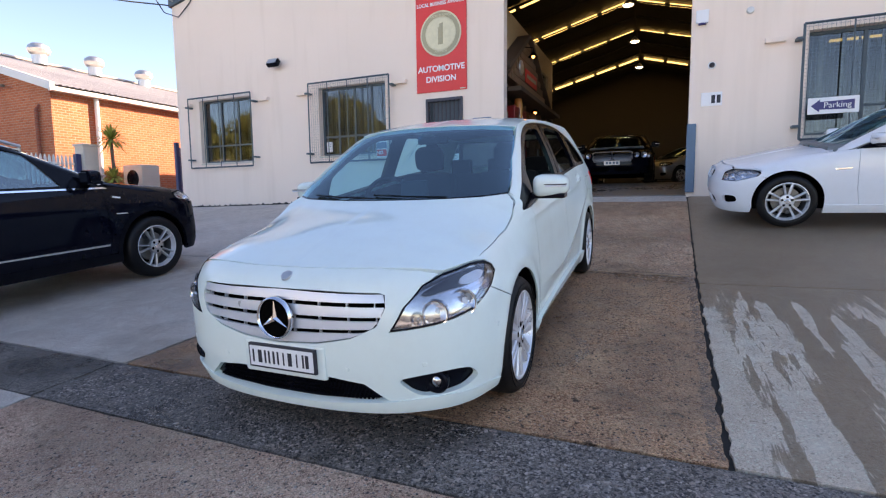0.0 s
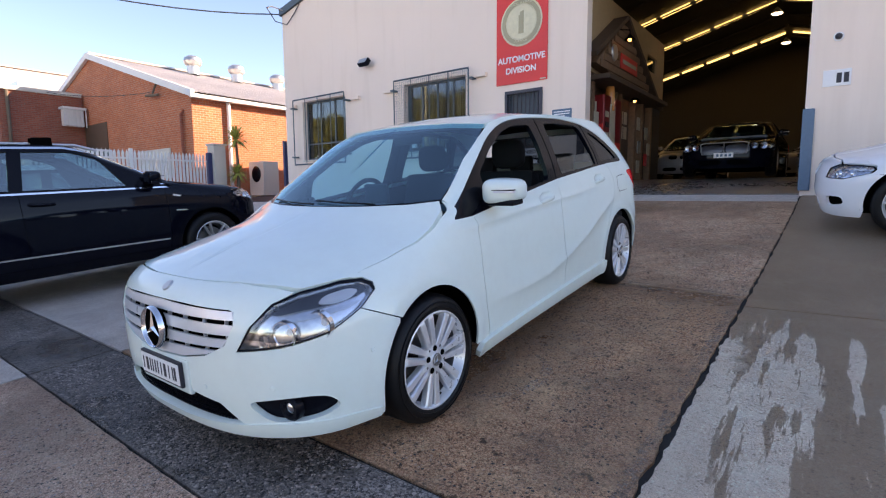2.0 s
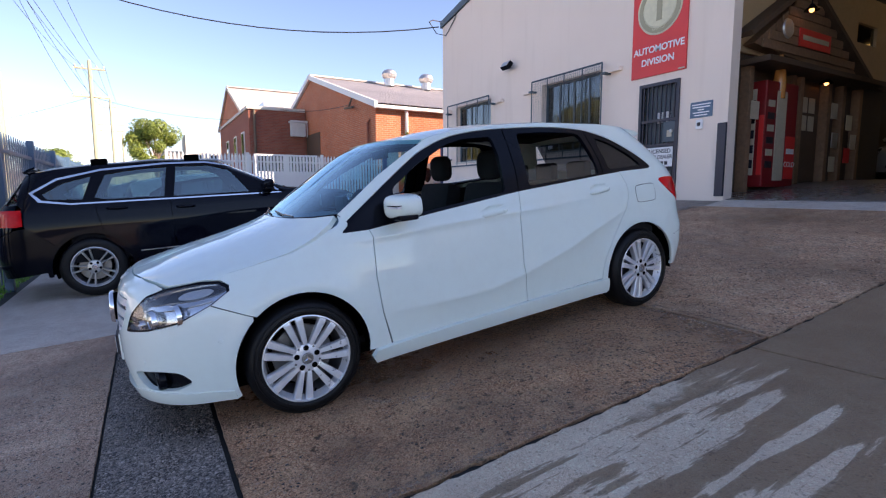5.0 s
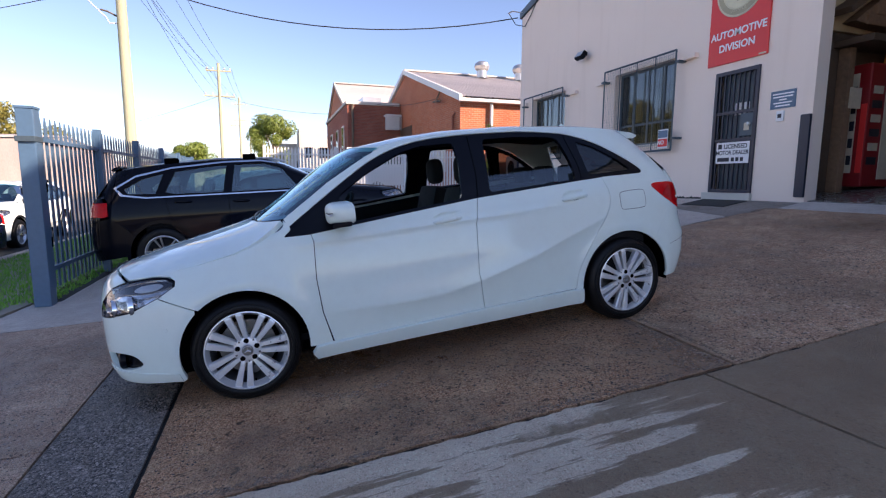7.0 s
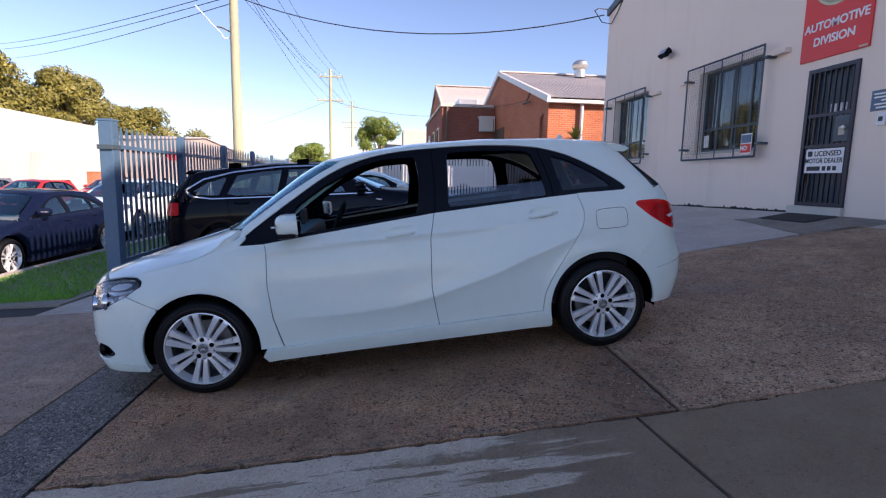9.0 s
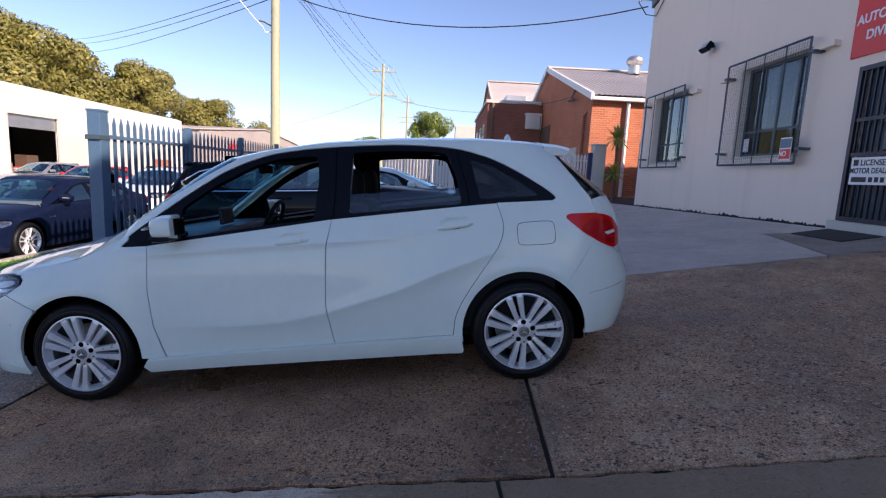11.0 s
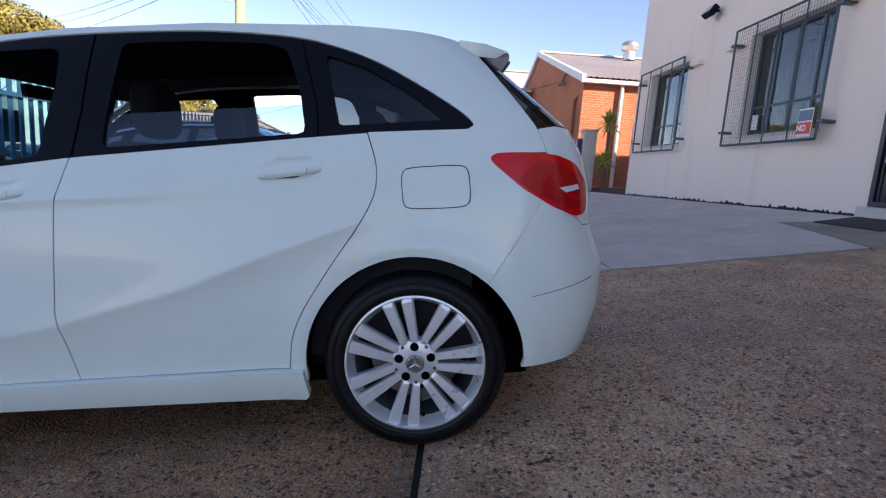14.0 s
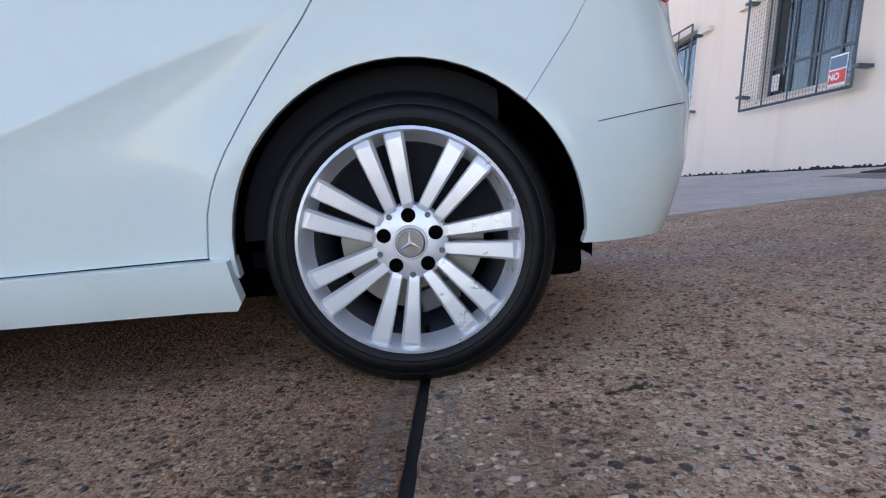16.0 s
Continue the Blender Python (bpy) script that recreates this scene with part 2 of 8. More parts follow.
M = {
    "slab_brown": aggregate("brown exposed aggregate", (0.39, 0.178, 0.089), (0.92, 0.53, 0.315), (0.010, 0.009, 0.009), 0.37, 0.60, 0.9, None, 75.0, 0.52, 0.18, 0.8, 1.0, 0.9, 0.8),
    "slab_dry": aggregate("drying brown aggregate", (0.45, 0.235, 0.14), (0.95, 0.61, 0.405), (0.012, 0.011, 0.011), 0.44, 0.72, 0.9, None, 75.0, 0.57, 0.24, 0.8, 1.0, 0.95, 0.6),
    "slab_dim": aggregate("damp grey concrete", (0.36, 0.29, 0.24), (0.52, 0.43, 0.365), (0.10, 0.095, 0.09), 0.5, 0.7, 0.9, None, 160.0, 0.6, 0.45),
    "slab_grey": aggregate("worn grey concrete", (0.68, 0.53, 0.40), (0.93, 0.76, 0.60), (0.30, 0.22, 0.165), 0.482, 0.503, 1.5, (4.6, 0.5, 1.0), 170.0, 0.47, 0.30, 0.42, 0.7, 0.3, 0.5, (1.0, 0.84, 0.70)),
    "slab_light": aggregate("pale dry concrete", (0.68, 0.57, 0.49), (0.90, 0.77, 0.67), (0.38, 0.31, 0.26), 0.60, 0.75, 0.7, None, 190.0, 0.6, 0.5),
    "slab_strip": aggregate("dark pebble gutter strip", (0.095, 0.077, 0.066), (0.47, 0.41, 0.365), (0.012, 0.012, 0.012), 0.38, 0.60, 1.1, None, 75.0, 0.52, 0.22, 0.8, 1.0, 0.75, 0.7),
    "slab_front": aggregate("reddish footpath aggregate", (0.47, 0.275, 0.19), (0.92, 0.62, 0.46), (0.04, 0.03, 0.024), 0.44, 0.64, 0.8, None, 90.0, 0.65, 0.32, 0.8, 1.0, 0.6),
    "stones_grey": stone_bits("grey pebbles", (0.52, 0.43, 0.37), (0.24, 0.18, 0.145), (0.014, 0.013, 0.013), 0.28),
    "stones": stone_bits("exposed stones", (0.80, 0.56, 0.40), (0.45, 0.30, 0.20), (0.02, 0.019, 0.02), 0.30),
    "stones_wet": stone_bits("wet exposed stones", (0.58, 0.35, 0.22), (0.30, 0.16, 0.09), (0.012, 0.011, 0.011), 0.22),
    "dried": dried("dried dirt film", (0.52, 0.41, 0.32), 0.5),
    # the tan holds the warm lamplight that falls on the cream storey
    "warm_lit_wall": plain("board with warm lamplight in its tan", (0.56, 0.40, 0.23), 0.8, vary=0.12, scale=2),
    "margin": dried("smooth cement margin", (0.36, 0.265, 0.20), 0.8),
    "mat": plain("worn dark door mat", (0.045, 0.040, 0.036), 0.95, vary=0.3, scale=20, bump=0.4),
    "joint": plain("black joint filler", (0.02, 0.019, 0.018), 0.8, bump=0.3),
    "asphalt": plain("sun-bleached asphalt", (0.15, 0.145, 0.135), 0.9, vary=0.2, scale=14, bump=0.4),
    "earth": plain("dusty ground", (0.30, 0.26, 0.20), 0.95, vary=0.25, scale=1.5, bump=0.3),
    "grass": leafy("mown grass", (0.10, 0.34, 0.03), (0.26, 0.54, 0.07)),
    "cream": render_wall("cream painted render", (0.92, 0.765, 0.65)),
    # far darker than block or plaster: indoor shade is put into this colour
    "inner_wall": plain("inner block wall, shade in its colour", (0.075, 0.065, 0.055), 0.85, vary=0.15, scale=2),
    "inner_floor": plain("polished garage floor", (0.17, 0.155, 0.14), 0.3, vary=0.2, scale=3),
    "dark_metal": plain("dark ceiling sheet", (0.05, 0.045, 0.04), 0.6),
    "teal": plain("blue grey steel paint", (0.075, 0.150, 0.235), 0.42, vary=0.15, scale=5),
    "teal_dark": plain("slate steel paint", (0.055, 0.085, 0.105), 0.45, vary=0.15),
    "navy": plain("dark navy steel", (0.018, 0.022, 0.04), 0.4),
    "brick": brickwork("orange red brick", (0.45, 0.115, 0.045), (0.59, 0.18, 0.075), (0.46, 0.32, 0.235)),
    "brick_dark": brickwork("dark red brick", (0.27, 0.07, 0.042), (0.36, 0.105, 0.062), (0.24, 0.165, 0.13)),
    "roof_sheet": plain("weathered grey roof sheet", (0.52, 0.46, 0.42), 0.55, vary=0.25, scale=2.0, stretch=(1, 0.3, 1)),
    "white_paint": plain("white paint", (0.74, 0.73, 0.70), 0.5, vary=0.08),
    "galv": plain("galvanised metal", (0.55, 0.55, 0.54), 0.38, metal=0.8, vary=0.15),
    "wood_pole": plain("grey green weathered pole", (0.44, 0.43, 0.28), 0.85, vary=0.3, scale=5, bump=0.5, stretch=(4, 4, 0.3)),
    "wood": plain("old brown boards", (0.10, 0.062, 0.04), 0.7, vary=0.35, scale=4, bump=0.4, stretch=(1, 1, 4)),
    # boards are brown and weathered; part of the warmth is barn lamplight in the colour
    "wood_grey": plain("brown weathered boards", (0.25, 0.145, 0.085), 0.75, vary=0.4, scale=4, bump=0.4),
    "cable": plain("weathered black cable", (0.03, 0.03, 0.032), 0.6),
    "red_sign": plain("red sign board", (0.82, 0.04, 0.035), 0.45, vary=0.06),
    "white_sign": plain("white sign board", (0.82, 0.82, 0.82), 0.4, vary=0.04),
    "gold": plain("gold medal print", (0.62, 0.55, 0.36), 0.35, metal=0.3, vary=0.2, scale=3),
    "gold_dark": plain("darker gold print", (0.36, 0.31, 0.19), 0.4, metal=0.3),
    "black_print": plain("dark print", (0.02, 0.02, 0.03), 0.5),
    "blue_print": plain("navy print", (0.04, 0.04, 0.16), 0.5),
    "white_car": car_paint("white car paint", (0.735, 0.83, 0.785)),
    "black_car": car_paint("black car paint", (0.0028, 0.0036, 0.0085), 0.0, 0.2, 0.008),
    "bmw_car": car_paint("clean white car paint", (0.78, 0.80, 0.83)),
    "blue_car": car_paint("dark blue car paint", (0.005, 0.010, 0.032), 0.0, 0.25, 0.02),
    "red_car": car_paint("red car paint", (0.42, 0.025, 0.03)),
    "silver_car": car_paint("silver car paint", (0.38, 0.39, 0.40), 0.6, 0.3),
    "trim": plain("satin black trim", (0.004, 0.0045, 0.008), 0.16, vary=0.1, spec=0.14, rvary=0.06),
    "lining": plain("dark cabin lining", (0.010, 0.010, 0.012), 0.8, spec=0.25),
    # blue-grey mixes dust with the sky's reflection on the dashboard top
    "dash": plain("dusty dashboard, sky sheen in its colour", (0.115, 0.145, 0.165), 0.45, vary=0.15, scale=12),
    "under": plain("black underbody", (0.003, 0.003, 0.003), 0.95, spec=0.0),
    "rubber": plain("tyre rubber", (0.0045, 0.0045, 0.0055), 0.48, vary=0.3, scale=10, bump=0.15, spec=0.28),
    "alloy": plain("silver painted alloy", (0.77, 0.78, 0.80), 0.32, metal=0.5, vary=0.05, coat=0.3),
    # dark alloy; on wheel barrels the colour stands for shade behind the spokes
    "alloy_dark": plain("dark alloy", (0.16, 0.16, 0.17), 0.45, metal=0.7),
    "disc": plain("brake disc steel", (0.25, 0.24, 0.23), 0.35, metal=0.9, vary=0.2),
    "chrome": plain("chrome", (0.85, 0.86, 0.88), 0.08, metal=1.0, vary=0.02, rvary=0.03),
    "lamp_chrome": plain("lamp reflector silver", (0.46, 0.47, 0.49), 0.15, metal=1.0, vary=0.25, scale=9, rvary=0.08),
    "grille_silver": plain("satin silver grille paint", (0.66, 0.685, 0.73), 0.34, metal=0.35, vary=0.04),
    "lamp_glass": glass("clear lamp lens", (0.97, 0.98, 1.0), 0.95, 0.02, 0.06),
    "lamp_smoke": plain("lamp housing silver", (0.52, 0.53, 0.56), 0.14, metal=0.95, vary=0.5, scale=14),
    "screen_glass": glass("blue green windscreen", (0.36, 0.85, 1.0), 0.78, 0.02, 0.14),
    "side_glass": glass("lightly tinted glass", (0.66, 0.95, 0.93), 0.6, 0.02, 0.15),
    "door_glass": glass("door window glass", (0.62, 0.78, 0.86), 0.7, 0.02, 0.03),
    "dark_glass": glass("dark tinted glass", (0.5, 0.55, 0.6), 0.28),
    "pane": glass("office window glass", (0.7, 0.78, 0.8), 0.6, 0.02, 0.05),
    "lamp_red": plain("red lamp lens", (0.76, 0.006, 0.008), 0.16, coat=0.12, vary=0.25, scale=5, spec=0.3),
    "lamp_red_dark": plain("deep red lamp lens", (0.50, 0.005, 0.008), 0.16, coat=0.2, vary=0.3, scale=8, spec=0.3),
    "amber": plain("amber lens", (0.75, 0.30, 0.08), 0.2, coat=1.0),
    "leaf": leafy("plant leaf", (0.26, 0.32, 0.05), (0.55, 0.54, 0.14)),
    "leaf_dark": leafy("eucalypt leaf", (0.115, 0.115, 0.022), (0.31, 0.265, 0.05)),
    "leaf_bright": leafy("street tree leaf", (0.11, 0.18, 0.022), (0.28, 0.33, 0.05)),
    "bark": plain("bark", (0.16, 0.12, 0.085), 0.9, vary=0.3, bump=0.5),
    "tube": glow("skylight sheet", (1.0, 0.66, 0.21), 0.95),
    "bulb": glow("warm lamp", (1.0, 0.42, 0.12), 2.4),
    "spot": glow("high bay lamp", (1.0, 0.85, 0.6), 2.5),
    "vending": plain("red vending panel", (0.26, 0.012, 0.015), 0.4),
    "distance": plain("hazy far roofs", (0.42, 0.36, 0.32), 0.9, vary=0.25, scale=1.0),
    "concrete_pole": plain("pale render", (0.60, 0.57, 0.50), 0.85, vary=0.1),
    "blue_gate": plain("dark blue gate steel", (0.02, 0.035, 0.11), 0.4),
    "parchment": plain("faded print", (0.55, 0.48, 0.36), 0.7, vary=0.2),
}

# ---- building helpers ----
import mathutils.geometry


def part(name, bm, material, parent=None, label="", smooth=False):
    """Links a bmesh as one mesh object under a thing."""
    me = bpy.data.meshes.new(name)
    bmesh.ops.recalc_face_normals(bm, faces=bm.faces)
    bm.to_mesh(me)
    bm.free()
    if smooth:
        for p in me.polygons:
            p.use_smooth = True
        me.set_sharp_from_angle(angle=radians(40))
    me.materials.append(M[material])
    ob = new(name, me)
    ob.parent = parent
    if label:
        ob["label"] = label
    return ob


def thing(name, m, label, category, group="", kind=""):
    ob = new(name)
    ob.matrix_world = m
    ob.empty_display_size = 0.1
    return tagged(ob, label, category, group, kind)


def add_box(bm, lo, hi, bevel=0.0):
    lo, hi = Vector(lo), Vector(hi)
    g = bmesh.ops.create_cube(bm, size=1.0, matrix=Matrix.Translation((lo + hi) / 2) @ Matrix.Diagonal((*(hi - lo), 1)))
    if bevel:
        edges = list({e for v in g["verts"] for e in v.link_edges})
        bmesh.ops.bevel(bm, geom=edges, offset=bevel, segments=2, affect="EDGES", profile=0.6)


def box(lo, hi, bevel=0.0):
    bm = bmesh.new()
    add_box(bm, lo, hi, bevel)
    return bm


def add_tube(bm, points, r, sides=8, r2=None, cap=True):
    """A round bar along a line of points."""
    pts = [Vector(p) for p in points]
    rings = []
    up = Vector((0, 0, 1))
    for i, p in enumerate(pts):
        d = (pts[min(i + 1, len(pts) - 1)] - pts[max(i - 1, 0)]).normalized()
        a = d.cross(up if abs(d.z) < 0.95 else Vector((1, 0, 0))).normalized()
        b = a.cross(d)
        rr = r if r2 is None else r + (r2 - r) * i / (len(pts) - 1)
        rings.append([bm.verts.new(p + rr * (a * math.cos(t) + b * math.sin(t))) for t in (2 * math.pi * k / sides for k in range(sides))])
    for u, v in zip(rings, rings[1:]):
        for k in range(sides):
            bm.faces.new((u[k], u[(k + 1) % sides], v[(k + 1) % sides], v[k]))
    if cap:
        bm.faces.new(rings[0][::-1])
        bm.faces.new(rings[-1])


def tube(points, r, sides=8, r2=None):
    bm = bmesh.new()
    add_tube(bm, points, r, sides, r2)
    return bm


def add_lathe(bm, profile, m, sides=32, close=False):
    """A turned shape: (radius, height) pairs about the z axis of m."""
    rings = []
    for r, z in profile:
        rings.append([bm.verts.new(m @ Vector((r * math.cos(t), r * math.sin(t), z))) for t in (2 * math.pi * k / sides for k in range(sides))])
    pairs = list(zip(rings, rings[1:]))
    if close:
        pairs.append((rings[-1], rings[0]))
    for u, v in pairs:
        for k in range(sides):
            bm.faces.new((u[k], u[(k + 1) % sides], v[(k + 1) % sides], v[k]))


def lathe(profile, m=None, sides=32, close=False):
    bm = bmesh.new()
    add_lathe(bm, profile, m or Matrix(), sides, close)
    return bm


def inside(pts, ring):
    """Which of the points lie within an outline."""
    pts, a = np.asarray(pts, float), np.asarray(ring, float)
    b = np.roll(a, -1, 0)
    x, y = pts[:, 0:1], pts[:, 1:2]
    dy = np.where(a[:, 1] == b[:, 1], 1e-12, b[:, 1] - a[:, 1])
    cross = ((a[:, 1] > y) != (b[:, 1] > y)) & (x < (b[:, 0] - a[:, 0]) * (y - a[:, 1]) / dy + a[:, 0])
    return cross.sum(1) % 2 == 1


def fill(rings, step=None):
    """Triangles over an outline with holes; step: the spacing of points within."""
    pts, edges = [], []
    for ring in rings:
        n0 = len(pts)
        pts += [Vector(p) for p in ring]
        edges += [(n0 + i, n0 + (i + 1) % len(ring)) for i in range(len(ring))]
    if step:
        xs, ys = [p[0] for p in rings[0]], [p[1] for p in rings[0]]
        arr = np.array([q for ring in rings for q in ring])
        nx, ny = int((max(xs) - min(xs)) / step) + 1, int((max(ys) - min(ys)) / step) + 1
        gi, gj = np.meshgrid(np.arange(1, nx + 1), np.arange(1, ny + 1))
        cand = np.stack([min(xs) + (gi - 0.5 + 0.25 * (gj % 2)) * step, min(ys) + (gj - 0.5) * step], -1).reshape(-1, 2)
        ok = inside(cand, rings[0])
        for h in rings[1:]:
            ok &= ~inside(cand, h)
        cand = cand[ok]
        for p in cand:
            if np.min(np.hypot(arr[:, 0] - p[0], arr[:, 1] - p[1])) > 0.45 * step:
                pts.append(Vector(p))
    v, _, f, *_ = mathutils.geometry.delaunay_2d_cdt(pts, edges, [], 0, 1e-6)
    v = [(p.x, p.y) for p in v]
    mids = np.array([[sum(v[i][0] for i in t) / 3, sum(v[i][1] for i in t) / 3] for t in f])
    ok = inside(mids, rings[0])
    for h in rings[1:]:
        ok &= ~inside(mids, h)
    return v, [tuple(t) for t, k in zip(f, ok) if k]


def plate(rings, back, front, axis="y"):
    """A flat piece with holes cut through it, from back to front along an axis."""
    v, f = fill(rings)
    def at(p, d):
        return {"y": (p[0], d, p[1]), "x": (d, p[0], p[1]), "z": (p[0], p[1], d)}[axis]
    bm = bmesh.new()
    a, b = [bm.verts.new(at(p, back)) for p in v], [bm.verts.new(at(p, front)) for p in v]
    count = {}
    for t in f:
        bm.faces.new([a[i] for i in t])
        bm.faces.new([b[i] for i in t][::-1])
        for i in range(3):
            e = tuple(sorted((t[i], t[(i + 1) % 3])))
            count[e] = count.get(e, 0) + 1
    for (i, j), n in count.items():
        if n == 1:
            bm.faces.new((a[i], a[j], b[j], b[i]))
    return bm


def rect(x0, z0, x1, z1):
    return [(x0, z0), (x1, z0), (x1, z1), (x0, z1)]


def letters(name, text, size, m, material, parent, depth=0.003, stretch=1.0, shear=0.0, bold=0.0):
    """Raised writing in the built-in font, a mesh for each word, centred on m."""
    made, x = [], 0.0
    for word in text.split():
        cu = bpy.data.curves.new(name, "FONT")
        cu.body, cu.size, cu.extrude, cu.align_y, cu.shear, cu.offset = word, size, depth, "CENTER", shear, bold
        ob = bpy.data.objects.new(name, cu)
        me = ob.to_mesh().copy()
        bpy.data.objects.remove(ob)
        xs = [v.co.x for v in me.vertices]
        me.transform(Matrix.Diagonal((stretch, 1, 1, 1)) @ Matrix.Translation((x - min(xs), 0, 0)))
        x += max(xs) - min(xs) + size * 0.30
        me.materials.clear()
        me.materials.append(M[material])
        out = new(name, me)
        out.parent = parent
        made.append(out)
    for out in made:
        out.matrix_local = m @ Matrix.Translation((-(x - size * 0.30) * stretch / 2, 0, 0))


FACING = Matrix.Rotation(radians(90), 4, "X")  # writing that faces -y

# ---- ground ----
PROFILE = [(-60, -0.16), (-6, -0.14), (-2.4, -0.05), (0, 0.10), (2.0, 0.22), (2.7, 0.257), (5.4, 0.537), (7.25, 0.79), (9.2, 1.08), (10.4, 1.29), (11.9, 1.47), (13.7, 1.60), (16, 1.68), (34, 1.72), (90, 1.72)]


def rise(x, y):
    """Height of the sloping yard; it falls a little towards the neighbour's side."""
    z = float(np.interp(y, [p[0] for p in PROFILE], [p[1] for p in PROFILE]))
    side = min(max(-x - 4.5, 0), 14) * 0.020 * min(max((y - 5) / 5.4, 0), 1)
    return z - side


def slab_mesh(ring, thick=0.06, step=0.5, lift=0.0):
    """One cast slab that follows the slope, with softened edges."""
    dense = []
    rg = np.random.default_rng(int(abs(ring[0][0] * 131 + ring[0][1] * 37)) + 5)
    for a, b in zip(ring, ring[1:] + ring[:1]):
        close = max(abs(a[0]), abs(b[0])) < 4
        n = max(1, int(math.hypot(b[0] - a[0], b[1] - a[1]) / (0.045 if close else 0.25)))
        along_y = abs(b[1] - a[1]) > abs(b[0] - a[0])
        chip = 0.006 if along_y and close else 0.0016
        for i in range(n):
            j, w = rg.normal(size=2) * chip * 0.7, chip * 0.6 * math.sin(i * 0.9 + a[0])
            dense.append((a[0] + (b[0] - a[0]) * i / n + (j[0] + w if along_y else 0.3 * j[0]), a[1] + (b[1] - a[1]) * i / n + (0.3 * j[1] if along_y else j[1] + w)))
    v, f = fill([dense], step)
    bm = bmesh.new()
    top = [bm.verts.new((x, y, rise(x, y) + lift)) for x, y in v]
    count = {}
    for t in f:
        bm.faces.new([top[i] for i in t])
        for i in range(3):
            e = tuple(sorted((t[i], t[(i + 1) % 3])))
            count[e] = count.get(e, 0) + 1
    low = {}
    for (i, j), n in count.items():
        if n == 1:
            for k in (i, j):
                if k not in low:
                    low[k] = bm.verts.new((v[k][0], v[k][1], rise(*v[k]) + lift - thick))
            bm.faces.new((top[i], top[j], low[j], low[i]))
    return bm


bm = bmesh.new()
xs = [-400, -200, -120, -80, -60, -45, -36, -30, -26, -22, -19, -16, -14, -12, -10, -8, -6, -4.5, -3, -1, 1, 3, 6, 10, 14, 20, 30, 60, 120, 300]
ys = [-400, -200, -100, -60, -40, -28, -20, -16, -12, -6, -2.4, 0, 1, 2, 2.7, 4, 5.4, 7.25, 9.2, 10.4, 11.9, 13.7, 16, 20, 26, 34, 50, 90, 200, 400]
grid = [[bm.verts.new((x, y, rise(x, y) - 0.016)) for x in xs] for y in ys]
for j in range(len(ys) - 1):
    for i in range(len(xs) - 1):
        bm.faces.new((grid[j][i], grid[j][i + 1], grid[j + 1][i + 1], grid[j + 1][i]))
ground = part("ground", bm, "joint")
tagged(ground, "dark base under the sloping concrete yard", "ground", kind="structure")
far = part("ground_beyond", plate([[(-380, -380), (280, -380), (280, -14), (-380, -14)]], -0.17, -0.155, "z"), "earth")
tagged(far, "dusty ground beyond the road", "ground", kind="structure")
side_yard = part("ground_side", slab_mesh([(-60, 2.6), (-16.7, 2.6), (-16.7, 34), (-60, 34)], 0.02, 4.0, -0.02), "earth")
tagged(side_yard, "neighbour's concrete yard", "ground", kind="structure")
road = part("road", plate([[(-300, -13.5), (200, -13.5), (200, -2.42), (-300, -2.42)]], -0.16, -0.125, "z"), "asphalt")
tagged(road, "grey asphalt street", "road", kind="structure")

pavement = thing("pavement", Matrix(), "wet exposed-aggregate concrete yard with dark joints", "pavement", kind="structure")
G = 0.012
